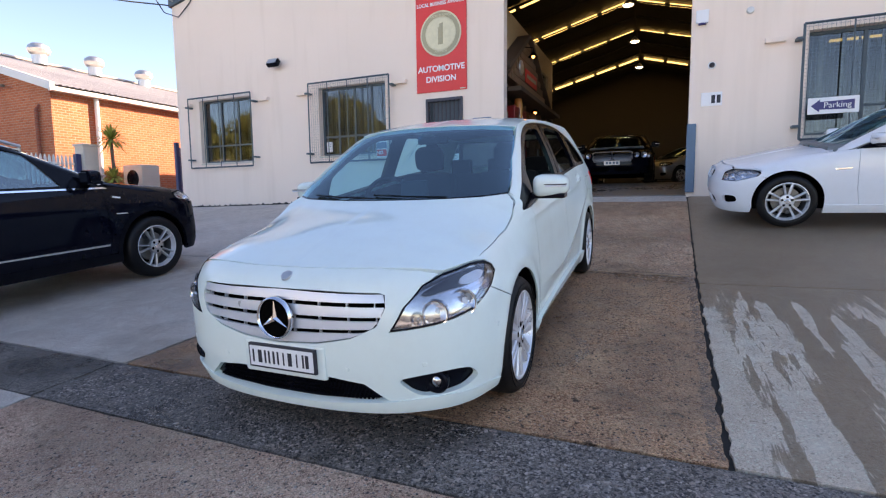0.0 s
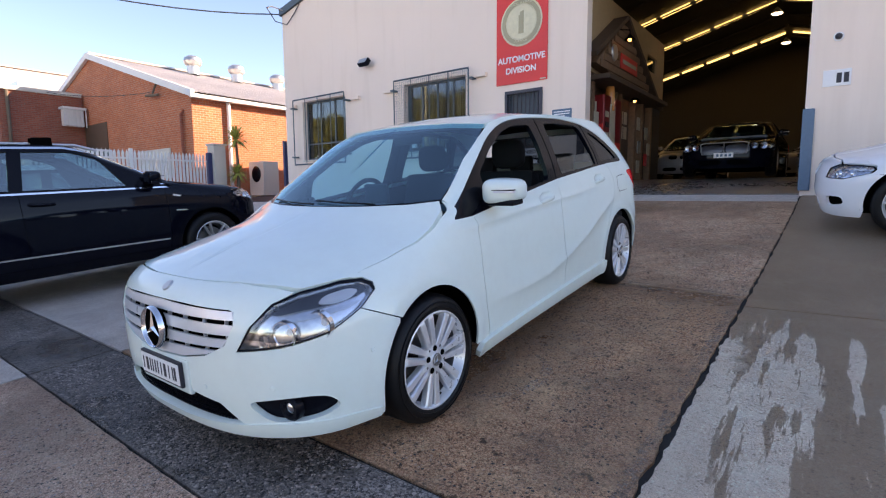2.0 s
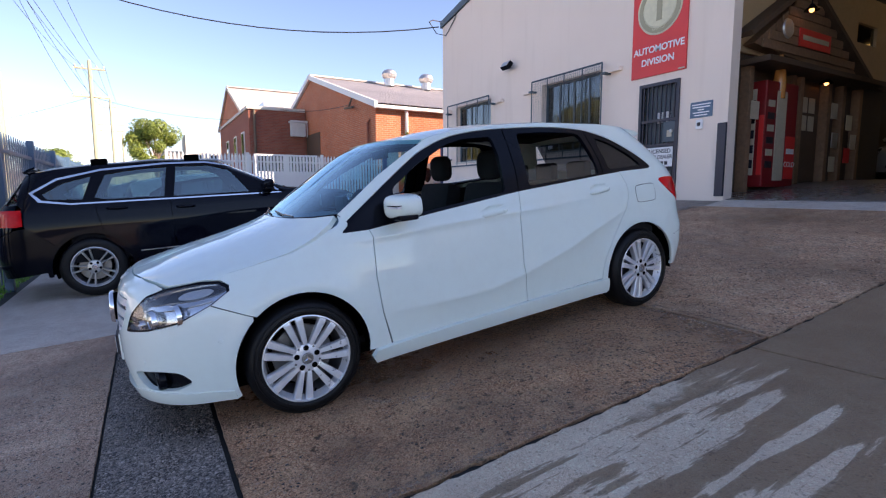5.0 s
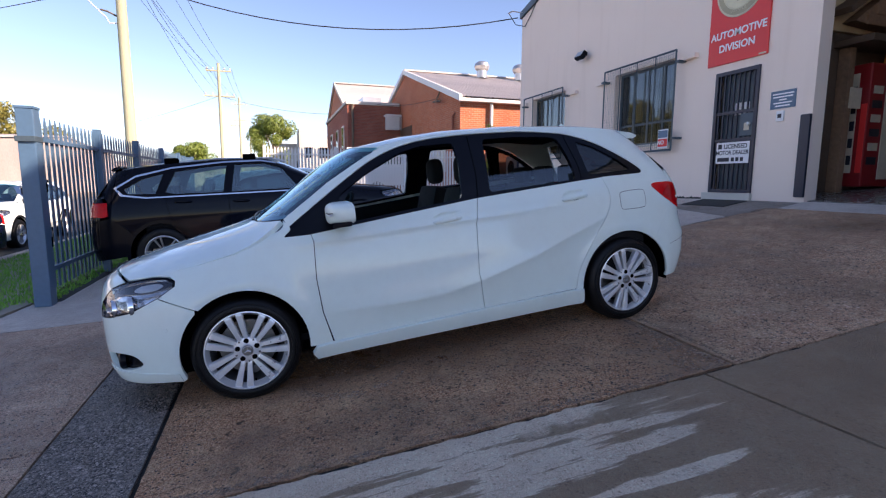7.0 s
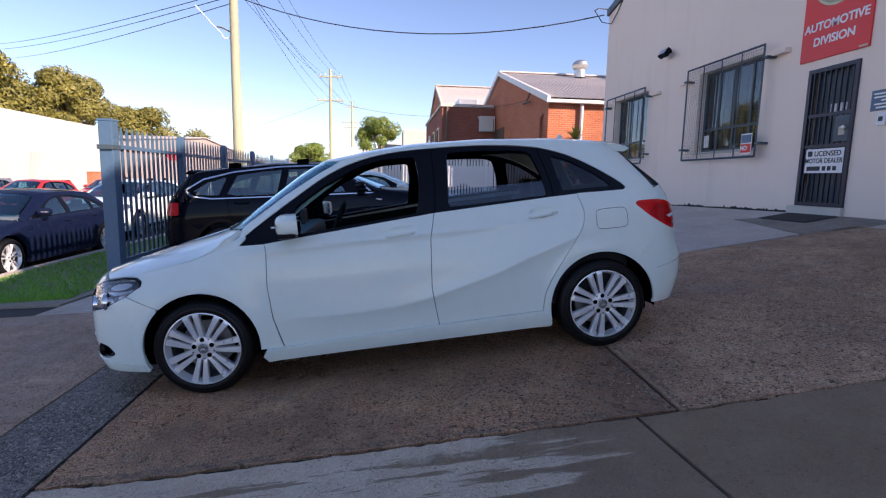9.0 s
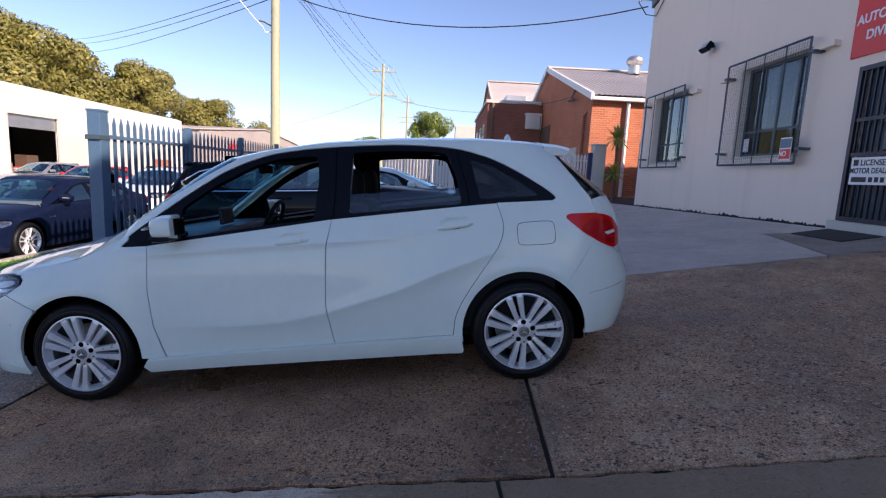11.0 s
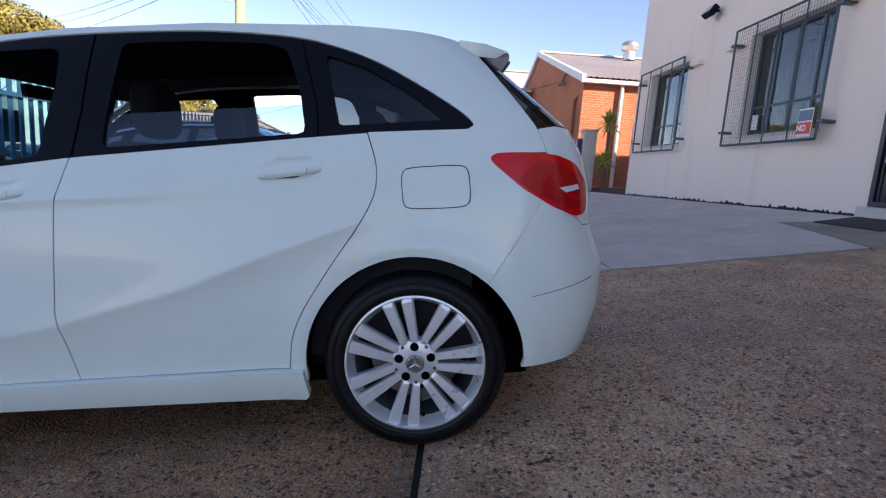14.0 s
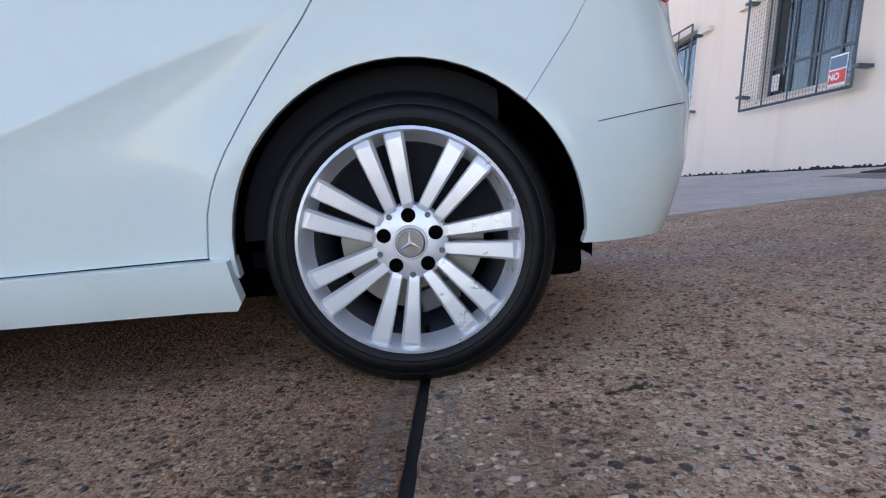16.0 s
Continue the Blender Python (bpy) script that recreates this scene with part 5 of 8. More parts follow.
part("case", box((-1.2, -0.6, 0.0), (1.2, 0.7, 0.75), 0.03), "galv", chim)
ck = thing("site_cabinet", Matrix.Translation((-22.5, 7.6, 0.75)), "white framed truck tray standing behind the fence", "truck")
part("tray", box((-1.0, -1.4, 0.6), (1.0, 1.4, 1.5), 0.05), "white_paint", ck)
part("rack", plate([[(-1.4, 1.5), (1.4, 1.5), (1.4, 2.35), (-1.4, 2.35)], [(-1.3, 1.6), (-0.1, 1.6), (-0.1, 2.27), (-1.3, 2.27)], [(0.1, 1.6), (1.3, 1.6), (1.3, 2.27), (0.1, 2.27)]], 0.85, 0.95, "x"), "white_paint", ck)
part("glass", box((0.80, -1.3, 1.55), (0.84, 1.3, 2.3)), "side_glass", ck)
part("wheel", lathe([(0.0, 0.1), (0.38, 0.1), (0.40, -0.1), (0.0, -0.1)], Matrix.Translation((0.9, 0.0, 0.40)) @ Matrix.Rotation(radians(90), 4, "Y"), 24), "rubber", ck)
part("wheel", lathe([(0.0, 0.1), (0.38, 0.1), (0.40, -0.1), (0.0, -0.1)], Matrix.Translation((-0.9, 0.0, 0.40)) @ Matrix.Rotation(radians(90), 4, "Y"), 24), "rubber", ck)
for (x0, y0, x1, y1, z) in ((-66, 6.0, -60, 12.0, 7.6), (-72, 3.4, -66.5, 9.0, 6.2), (-90, 3, -78, 14, 7.0)):
    wbk = thing("white_building", Matrix.Translation((0, 0, 0)), "pale rendered building down the street", "building", "far buildings")
    part("wall", plate([[(y0, -0.2), (y1, -0.2), (y1, z - 1.0), ((y0 + y1) / 2, z - 1.0), ((y0 + y1) / 2, z), (y0, z)]], x0, x1, "x"), "concrete_pole", wbk)
    for i in range(3):
        part("window", box((x1 + 0.002, y0 + 0.6 + i * 1.7, z - 3.4), (x1 + 0.05, y0 + 1.5 + i * 1.7, z - 2.2)), "dark_glass", wbk)

# ---- across the street ----
ws = thing("workshop", Matrix.Translation((0, 0, 0)), "white sunlit workshop with an open bay across the street", "building")
part("front_wall", plate([[(-46.4, -0.2), (-14, -0.2), (-14, 5.9), (-27, 5.64), (-46.4, 5.40)], rect(-30.9, -0.1, -26.9, 4.0), rect(-44.6, 0.3, -41.4, 1.75)], -20.2, -20.0), "white_paint", ws)
part("side_wall", box((-46.4, -36, -0.2), (-46.2, -20.2, 5.4)), "white_paint", ws)
part("side_wall", box((-14.2, -36, -0.2), (-14.0, -20.2, 5.8)), "white_paint", ws)
part("rear_wall", box((-46.2, -36, -0.2), (-14.2, -35.8, 5.4)), "inner_wall", ws)
part("roof", box((-46.5, -36.1, 5.42), (-13.9, -20.25, 5.52)), "roof_sheet", ws)
part("lower_paint_band", plate([[(-46.38, -0.2), (-31.0, -0.2), (-31.0, 3.0), (-46.38, 3.0)], rect(-44.62, 0.28, -41.38, 1.77)], -19.996, -19.985), "concrete_pole", ws)
part("door_frame", plate([rect(-31.0, -0.1, -26.8, 4.15), rect(-30.8, -0.1, -27.0, 3.95)], -20.02, -19.9), "concrete_pole", ws)
part("roller_door", box((-30.8, -20.15, 3.2), (-27.0, -20.08, 3.95)), "galv", ws)
part("boarded_window", box((-44.6, -20.12, 0.3), (-41.4, -20.06, 1.75)), "brick", ws)
part("inner_rack", box((-31.5, -27, -0.1), (-24, -26.4, 2.6)), "wood", ws)
for i, (x, z, mt) in enumerate(((-29.5, 0.0, "red_sign"), (-28.2, 0.0, "galv"), (-27.4, 0.0, "teal"), (-30.2, 0.0, "wood"))):
    cr = thing("crate", Matrix.Translation((x, -21.6, rise(x, -21.6) + 0.02)), "stacked workshop goods inside the open bay", "crate", "workshop goods")
    part("body", box((-0.45, -0.4, 0.0), (0.45, 0.4, 1.0 + 0.25 * i), 0.03), mt, cr)
low = thing("low_hall", Matrix.Translation((0, 0, 0)), "long pinkish sheet-walled hall with a low gable down the street", "building")
part("front_wall", plate([[(-88, -0.2), (-50, -0.2), (-50, 4.9), (-69, 6.4), (-88, 4.9)]], -20.3, -20.0), "distance", low)
part("side_wall", plate([[(-34, -0.2), (-20.3, -0.2), (-20.3, 4.9), (-27, 6.6), (-34, 4.9)]], -50.2, -50.0, "x"), "distance", low)
part("roof", plate([[(-88.3, 4.95), (-69, 6.45), (-49.7, 4.95), (-49.7, 5.1), (-69, 6.6), (-88.3, 5.1)]], -34, -19.8), "roof_sheet", low)
for i in range(6):
    x_ = -60.5 + 0.62 * i
    part("painted_mark", tube([(x_, -19.98, 3.2 + 0.2 * (i % 2)), (x_ + 0.35, -19.98, 4.5 - 0.3 * (i % 3)), (x_ + 0.6, -19.98, 3.5 + 0.3 * (i % 2)), (x_ + 0.2, -19.98, 3.3)], 0.07, 5), "red_sign", low)
for i, (x, w_, z) in enumerate(((-130, 30, 5.5), (-170, 40, 7.0), (-150, 22, 6.0), (-210, 60, 8.0), (-125, 16, 4.5))):
    fb = thing("far_building", Matrix.Translation((x, -22 + 9 * i, -0.2)), "hazy low building at the end of the street", "building", "far buildings")
    part("body", box((-4, -w_ / 4, 0.0), (4, w_ / 4, z)), "distance", fb)
    part("roof", box((-4.3, -w_ / 4 - 0.3, z), (4.3, w_ / 4 + 0.3, z + 0.3)), "roof_sheet", fb)


def tree(x, y, h, r, leaves, size, mat_, label, seed, group="", squat=0.7):
    """A trunk with limbs and a crown of many leaves in uneven clumps."""
    t = thing("tree", Matrix.Translation((x, y, rise(x, y) - 0.05)), label, "tree", group)
    g = np.random.default_rng(seed)
    bm = bmesh.new()
    add_tube(bm, [(0, 0, 0), (0.1, 0.05, h * 0.25), (0.0, 0.2, h * 0.5), (0.1, 0.0, h * 0.75)], 0.028 * h, 9, 0.010 * h)
    clumps = []
    for i in range(int(14 + r * 2.6)):
        a, e = g.random() * 6.283, g.random()
        rad = r * (0.35 + 0.6 * math.sqrt(g.random()))
        c = Vector((rad * math.cos(a), rad * math.sin(a), h * (0.42 + 0.46 * e)))
        c.xy *= 1.0 - 0.55 * max(0, e - 0.5) / 0.5
        clumps.append((c, r * (0.27 + 0.20 * g.random())))
        if i < 9:
            add_tube(bm, [(0.05, 0.05, h * (0.28 + 0.04 * i)), tuple(c * 0.55 + Vector((0, 0, h * 0.2))), tuple(c)], 0.011 * h, 5, 0.003 * h)
    part("trunk", bm, "bark", t, smooth=True)
    verts, faces = [], []
    per = leaves // len(clumps)
    for c, cr in clumps:
        d = g.normal(size=(per, 3))
        d /= np.linalg.norm(d, axis=1, keepdims=True)
        p = np.array(c) + d * cr * (0.55 + 0.5 * g.random((per, 1)) ** 0.5) * np.array([1, 1, squat])
        u = g.normal(size=(per, 3))
        u /= np.linalg.norm(u, axis=1, keepdims=True)
        w = np.cross(u, d)
        s = size * (0.6 + 0.8 * g.random((per, 1)))
        k = len(verts)
        quad = np.stack([p - u * s, p - w * s * 0.55, p + u * s, p + w * s * 0.55], 1).reshape(-1, 3)
        verts += [tuple(q) for q in quad]
        faces += [(k + 4 * i, k + 4 * i + 1, k + 4 * i + 2, k + 4 * i + 3) for i in range(per)]
    me = bpy.data.meshes.new("crown")
    me.from_pydata(verts, [], faces)
    me.materials.append(M[mat_])
    cr_ = new("crown", me)
    cr_.parent = t
    return t


tree(-50.5, -38.5, 16.0, 7.0, 42000, 0.20, "leaf_dark", "large old eucalypt with olive foliage behind a workshop", 3, "street trees")
tree(-45.0, -42.0, 17.5, 7.0, 42000, 0.20, "leaf_dark", "large old eucalypt with olive foliage behind a workshop", 4, "street trees")
tree(-52.5, -34.5, 10.5, 5.0, 24000, 0.18, "leaf_dark", "low olive eucalypt behind a workshop roof", 5, "street trees")
tree(-60.5, -31.5, 13.8, 4.4, 26000, 0.17, "leaf_dark", "rounded olive tree behind a workshop roof", 6, "street trees")
tree(-72.0, -29.5, 11.5, 4.6, 18000, 0.19, "leaf_dark", "smaller olive tree further down the street", 7, "street trees")
tree(-82.0, -27.0, 9.0, 4.0, 12000, 0.19, "leaf_dark", "smaller olive tree further down the street", 8, "street trees")
tree(-60.0, 3.1, 9.3, 2.5, 15000, 0.11, "leaf_bright", "dense green street tree on the footpath", 9, "street trees", 0.9)
tree(-100.0, -11.0, 9.0, 3.8, 12000, 0.18, "leaf_bright", "far green street tree", 10, "street trees")

# ---- poles and wires ----
def pole(x, y, h, r, arms, label):
    p = thing("power_pole", Matrix.Translation((x, y, rise(x, y) - 0.02)), label, "power pole", "power poles")
    part("shaft", tube([(0, 0, 0), (0, 0, h / 2), (0, 0, h)], r, 14, r * 0.72), "wood_pole", p, smooth=True)
    for z, w_ in arms:
        part("crossarm", box((-0.06, -w_, z - 0.06), (0.06, w_, z + 0.06), 0.01), "wood_pole", p)
        for k in (-0.9, -0.45, 0.45, 0.9):
            part("insulator", lathe([(0.0, 0.22), (0.05, 0.2), (0.07, 0.1), (0.04, 0.05), (0.03, 0.0)], Matrix.Translation((0.0, w_ * k, z + 0.06)), 10), "concrete_pole", p)
    return p


p1 = pole(-17.0, -1.5, 10.2, 0.19, ((9.4, 1.1),), "tall weathered wooden power pole beside the fence")
part("lamp_arm", tube([(0.0, -0.12, 6.75), (-0.05, -0.42, 6.90), (-0.1, -0.62, 6.95)], 0.03, 6), "bark", p1)
part("service_loop", tube([(0.0, -0.15, 6.55), (0.05, -0.35, 6.52), (0.0, -0.45, 6.70), (0.05, -0.75, 7.0), (0.0, -1.3, 7.6)], 0.022, 6), "white_paint", p1)
pole(-46.0, -1.15, 11.4, 0.17, ((10.75, 1.0), (8.65, 1.25)), "wooden power pole with two crossarms")
pole(-80.0, -1.4, 13.6, 0.2, ((10.3, 1.6), (9.5, 1.4), (12.6, 1.1)), "far wooden power pole with crossarms")
pole(-112.0, -1.2, 12.2, 0.2, ((10.2, 1.6), (9.2, 1.6)), "far wooden power pole with crossarms")


def wire(a, b, sag, r, label="black overhead wire sagging between poles"):
    a, b = Vector(a), Vector(b)
    pts = [a.lerp(b, i / 14) - Vector((0, 0, sag * 4 * (i / 14) * (1 - i / 14))) for i in range(15)]
    ob = part("overhead_wire", tube(pts, r, 5), "cable")
    tagged(ob, label, "wire", "overhead wires")


wire((-12.15, FY - 0.25, 6.50), (-17.0, -1.4, 7.95), 0.85, 0.018, "thick black service cable from a pole to the building")
for k in (-1.0, -0.5, 0.5, 1.0):
    wire((-17.0, -1.5 + k, 9.55), (-46.0, -1.15 + k, 10.95), 0.5, 0.010)
    wire((-46.0, -1.15 + k, 10.95), (-80.0, -1.4 + k, 12.8), 0.6, 0.012)
    wire((-17.0, -1.5 + k, 9.55), (16.0, -1.9 + k, 10.6), 0.5, 0.009)
for k in (-1.1, 0.0, 1.1):
    wire((-17.0, -1.5, 8.9), (-46.0, -1.15 + k, 8.80), 0.4, 0.010)
for k, z in ((0.0, 14.3), (1.1, 14.1), (2.5, 13.5)):
    wire((-17.0, -1.55, 8.15 - 0.17 * k), (-56.1 - k, -37.0, z), 0.4, 0.016, "black service wire from a pole towards the trees")
wire((-46.0, -1.15, 8.7), (-38.6, 10.5, 6.9), 0.6, 0.013, "thin service wire to a brick hall")
wire((-46.0, -1.15, 8.7), (-62.0, -20.0, 5.6), 0.5, 0.013, "thin service wire across the street")
wire((-21.0, 10.3, 5.4), (-29.5, 9.0, 6.3), 0.2, 0.014, "thin service wire along a brick wall")

# ---- cars ----
def curve(pts, soft=0.04):
    """A smooth function through a short table of (position, value)."""
    a, b = zip(*pts)
    t = np.linspace(a[0] - 0.5, a[-1] + 0.5, 600)
    v = np.interp(t, a, b)
    k = max(1, int(soft / (t[1] - t[0])))
    w = np.hanning(2 * k + 3)
    v = np.convolve(np.pad(v, k + 1, mode="edge"), w / w.sum(), mode="valid")
    return lambda q: np.interp(q, t, v)


class Shell:
    """The skin of a car: u runs back from the front axle, z up from the road; s runs round the plan from the nose's middle."""
    SF, SR = 1.25, 1.25

    def __init__(self, k):
        self.k = k
        self.front, self.rear = curve(k["front"], 0.03), curve(k["rear"], 0.03)
        self.inset = curve(k["inset"], 0.06)
        self.lf, self.lr = curve(k["nose"], 0.05), curve(k["tail"], 0.05)
        self.nf, self.nr, self.D = k.get("nf", 2.8), k.get("nr", 3.0), k["flank"]
        self.lift, self.roll, self.dent = curve(k["rise"], 0.3), k.get("roll"), k.get("dent")
        self.S = self.SF + self.SR + self.D

    def width(self, u, z):
        zz = z - self.lift(u) * np.clip((z - 0.5) / 0.4, 0, 1)
        w = self.k["half"] - self.inset(zz)
        if self.roll:
            top, depth, amount, u0, u1 = self.roll
            h = np.clip((z - (top(u) - depth)) / depth, 0, 1.3)
            w = w - amount * h ** 2 * np.clip((u1 - u) / (u1 - u0), 0, 1)
        return w if self.dent is None else w + self.dent(u, z)

    def at(self, s, z):
        s, z = np.broadcast_arrays(np.asarray(s, float), np.asarray(z, float))
        f, r, lf, lr = self.front(z), self.rear(z), self.lf(z), self.lr(z)
        a, b = f + lf, r - lr

        def arc(p, n):
            c, q = np.abs(np.cos(p)), np.abs(np.sin(p))
            m = (c ** n + q ** n) ** (-1 / n)
            return m * c, m * q
        cf, qf = arc(np.clip(s / self.SF, 0, 1) * math.pi / 2, self.nf)
        cr, qr = arc(np.clip((s - self.SF - self.D) / self.SR, 0, 1) * math.pi / 2, self.nr)
        mid = np.clip((s - self.SF) / self.D, 0, 1)
        u = np.where(s < self.SF, a - lf * cf, np.where(s > self.SF + self.D, b + lr * qr, a + (b - a) * mid))
        g = np.where(s < self.SF, qf, np.where(s > self.SF + self.D, cr, 1.0))
        return np.stack([self.width(u, z) * g, u, z], -1)

    def find(self, value, z, lo, hi, axis, flip=1.0):
        """The s between lo and hi at which the skin reaches values along an axis, at heights z."""
        value, z = np.atleast_1d(np.asarray(value, float)), np.atleast_1d(np.asarray(z, float))
        n = len(value)
        lo, hi, k = np.full(n, lo), np.full(n, hi), np.linspace(0, 1, 60)[:, None]
        for _ in range(3):
            t = lo + (hi - lo) * k
            v = self.at(t, np.broadcast_to(z, t.shape))[..., axis] * flip
            i = np.clip((v < value * flip).sum(0), 1, 59)
            lo, hi = t[i - 1, np.arange(n)], t[i, np.arange(n)]
        return (lo + hi) / 2

    def su(self, u, z):
        """s of the place u along the side at height z."""
        return self.find(u, z, 0.0, self.S, 1)

    def sx(self, x, z, tail=False):
        """s of the place x across the nose (or tail)."""
        return self.find(x, z, self.S - self.SR, self.S, 0, -1.0) if tail else self.find(x, z, 0.0, self.SF, 0)

    def ring(self, pts, gap=0.04):
        """An outline in (s, z), from corners (u, z) on the side, ("s", s, z), ("x", x, z) on the nose or ("t", x, z) on the tail."""
        def put(p):
            if len(p) == 2:
                return float(self.su(*p)[0]), p[1]
            return float({"s": lambda: p[1], "x": lambda: self.sx(p[1], p[2])[0], "t": lambda: self.sx(p[1], p[2], True)[0]}[p[0]]()), p[2]
        ends = [put(p) for p in pts]
        out, side = [], []
        for j, a in enumerate(pts):
            b, pa, pb = pts[(j + 1) % len(pts)], ends[j], ends[(j + 1) % len(pts)]
            n = max(1, int(math.hypot(pb[0] - pa[0], pb[1] - pa[1]) / gap))
            out.append(pa)
            for i in range(1, n):
                k = i / n
                if len(a) == 2 and len(b) == 2:
                    side.append((len(out), a[0] + (b[0] - a[0]) * k, a[1] + (b[1] - a[1]) * k))
                out.append((pa[0] + (pb[0] - pa[0]) * k, pa[1] + (pb[1] - pa[1]) * k))
        if side:
            s = self.su([q[1] for q in side], [q[2] for q in side])
            for q, v in zip(side, s):
                out[q[0]] = (float(v), q[2])
        return out

    def normal(self, s, z):
        e = 0.004
        s = np.clip(s, 0.0, self.S)
        ds = self.at(s + e, z) - self.at(np.maximum(s - e, -0.0), z)
        dz = self.at(s, z + e) - self.at(s, z - e)
        n = np.cross(ds, dz)
        n[s < 1e-4] *= np.array([0, 1, 1])
        n[s > self.S - 1e-4] *= np.array([0, 1, 1])
        return n / np.maximum(np.linalg.norm(n, axis=-1, keepdims=True), 1e-9)


class Lid:
    """A bonnet, boot or roof: its edges lie on the shell, its middle follows a line."""
    def __init__(self, shell, centre, edge, power=2.4, front=None, back=None):
        self.shell, self.centre, self.edge, self.power = shell, centre, edge, power
        us = np.linspace(-1.2, 5.2, 200)
        self.us, self.xe = us, shell.at(shell.su(us, edge(us)), edge(us))[:, 0]
        self.ends = []
        for line, way in ((front, 1), (back, -1)):
            if line is not None:
                p = shell.at(np.array([q[0] for q in line]), np.array([q[1] for q in line]))
                o = np.argsort(p[:, 0])
                self.ends.append((p[o], p[o][:, 2] - self.raw(p[o][:, 0], p[o][:, 1]), way))

    def raw(self, x, u):
        xe = np.interp(u, self.us, self.xe)
        c, e = self.centre(u), self.edge(u)
        return c - (c - e) * np.clip(np.abs(x) / xe, 0, 1.05) ** self.power

    def at(self, x, u):
        z = self.raw(x, u)
        for p, d, way in self.ends:
            u0, dd = np.interp(np.abs(x), p[:, 0], p[:, 1]), np.interp(np.abs(x), p[:, 0], d)
            z = z + dd * np.exp(-np.maximum((u - u0) * way, 0) / 0.14)
        return np.stack([x, u, z], -1)

    def normal(self, x, u):
        e = 0.006
        n = np.cross(self.at(x + e, u) - self.at(x - e, u), self.at(x, u + e) - self.at(x, u - e))
        return n / np.linalg.norm(n, axis=-1, keepdims=True)


def skin(name, surf, rings, material, parent, sides=(1,), off=0.0, thick=0.012, step=0.07, label=""):
    """A panel of a shell or lid: outline and holes, with folded edges. sides: 1 left, -1 right; both in one mesh for a middle panel."""
    v, f = fill(rings, step)
    v = np.array(v)
    base, nor = surf.at(v[:, 0], v[:, 1]), surf.normal(v[:, 0], v[:, 1])
    count = {}
    for t in f:
        for i in range(3):
            e = (t[i], t[(i + 1) % 3])
            key = tuple(sorted(e))
            count[key] = None if key in count else e
    rim = [e for e in count.values() if e]
    verts, norms, faces = [], [], []
    for sg in sides:
        m = np.array([sg, 1, 1])
        o = len(verts)
        verts += [tuple(p) for p in (base + nor * off) * m]
        norms += [tuple(p) for p in nor * m]
        tri = np.array(f)
        bm_, nm_ = base * m, nor * m
        ups = np.einsum("ij,ij->i", np.cross(bm_[tri[:, 1]] - bm_[tri[:, 0]], bm_[tri[:, 2]] - bm_[tri[:, 0]]), nm_[tri[:, 0]]) > 0
        faces += [[o + i for i in (t if up else t[::-1])] for t, up in zip(f, ups)]
        if thick:
            for i, j in rim:
                if abs(base[i][0]) < 1e-4 and abs(base[j][0]) < 1e-4 and len(sides) > 1:
                    continue
                k = len(verts)
                for q, d in ((i, off), (j, off), (j, off - thick), (i, off - thick)):
                    verts.append(tuple((base[q] + nor[q] * d) * m))
                    norms.append((0, 0, 0))
                faces.append([k, k + 1, k + 2, k + 3] if sg < 0 else [k + 3, k + 2, k + 1, k])
    me = bpy.data.meshes.new(name)
    me.from_pydata(verts, [], faces)
    for p in me.polygons:
        p.use_smooth = len(p.vertices) == 3
    me.normals_split_custom_set_from_vertices(norms)
    me.materials.append(M[material])
    ob = new(name, me)
    ob.parent = parent
    if label:
        ob["label"] = label
    return ob


def arch(u, z, r, a0, a1, n=16):
    return [(u + r * math.cos(radians(a0 + (a1 - a0) * i / n)), z + r * math.sin(radians(a0 + (a1 - a0) * i / n))) for i in range(n + 1)]


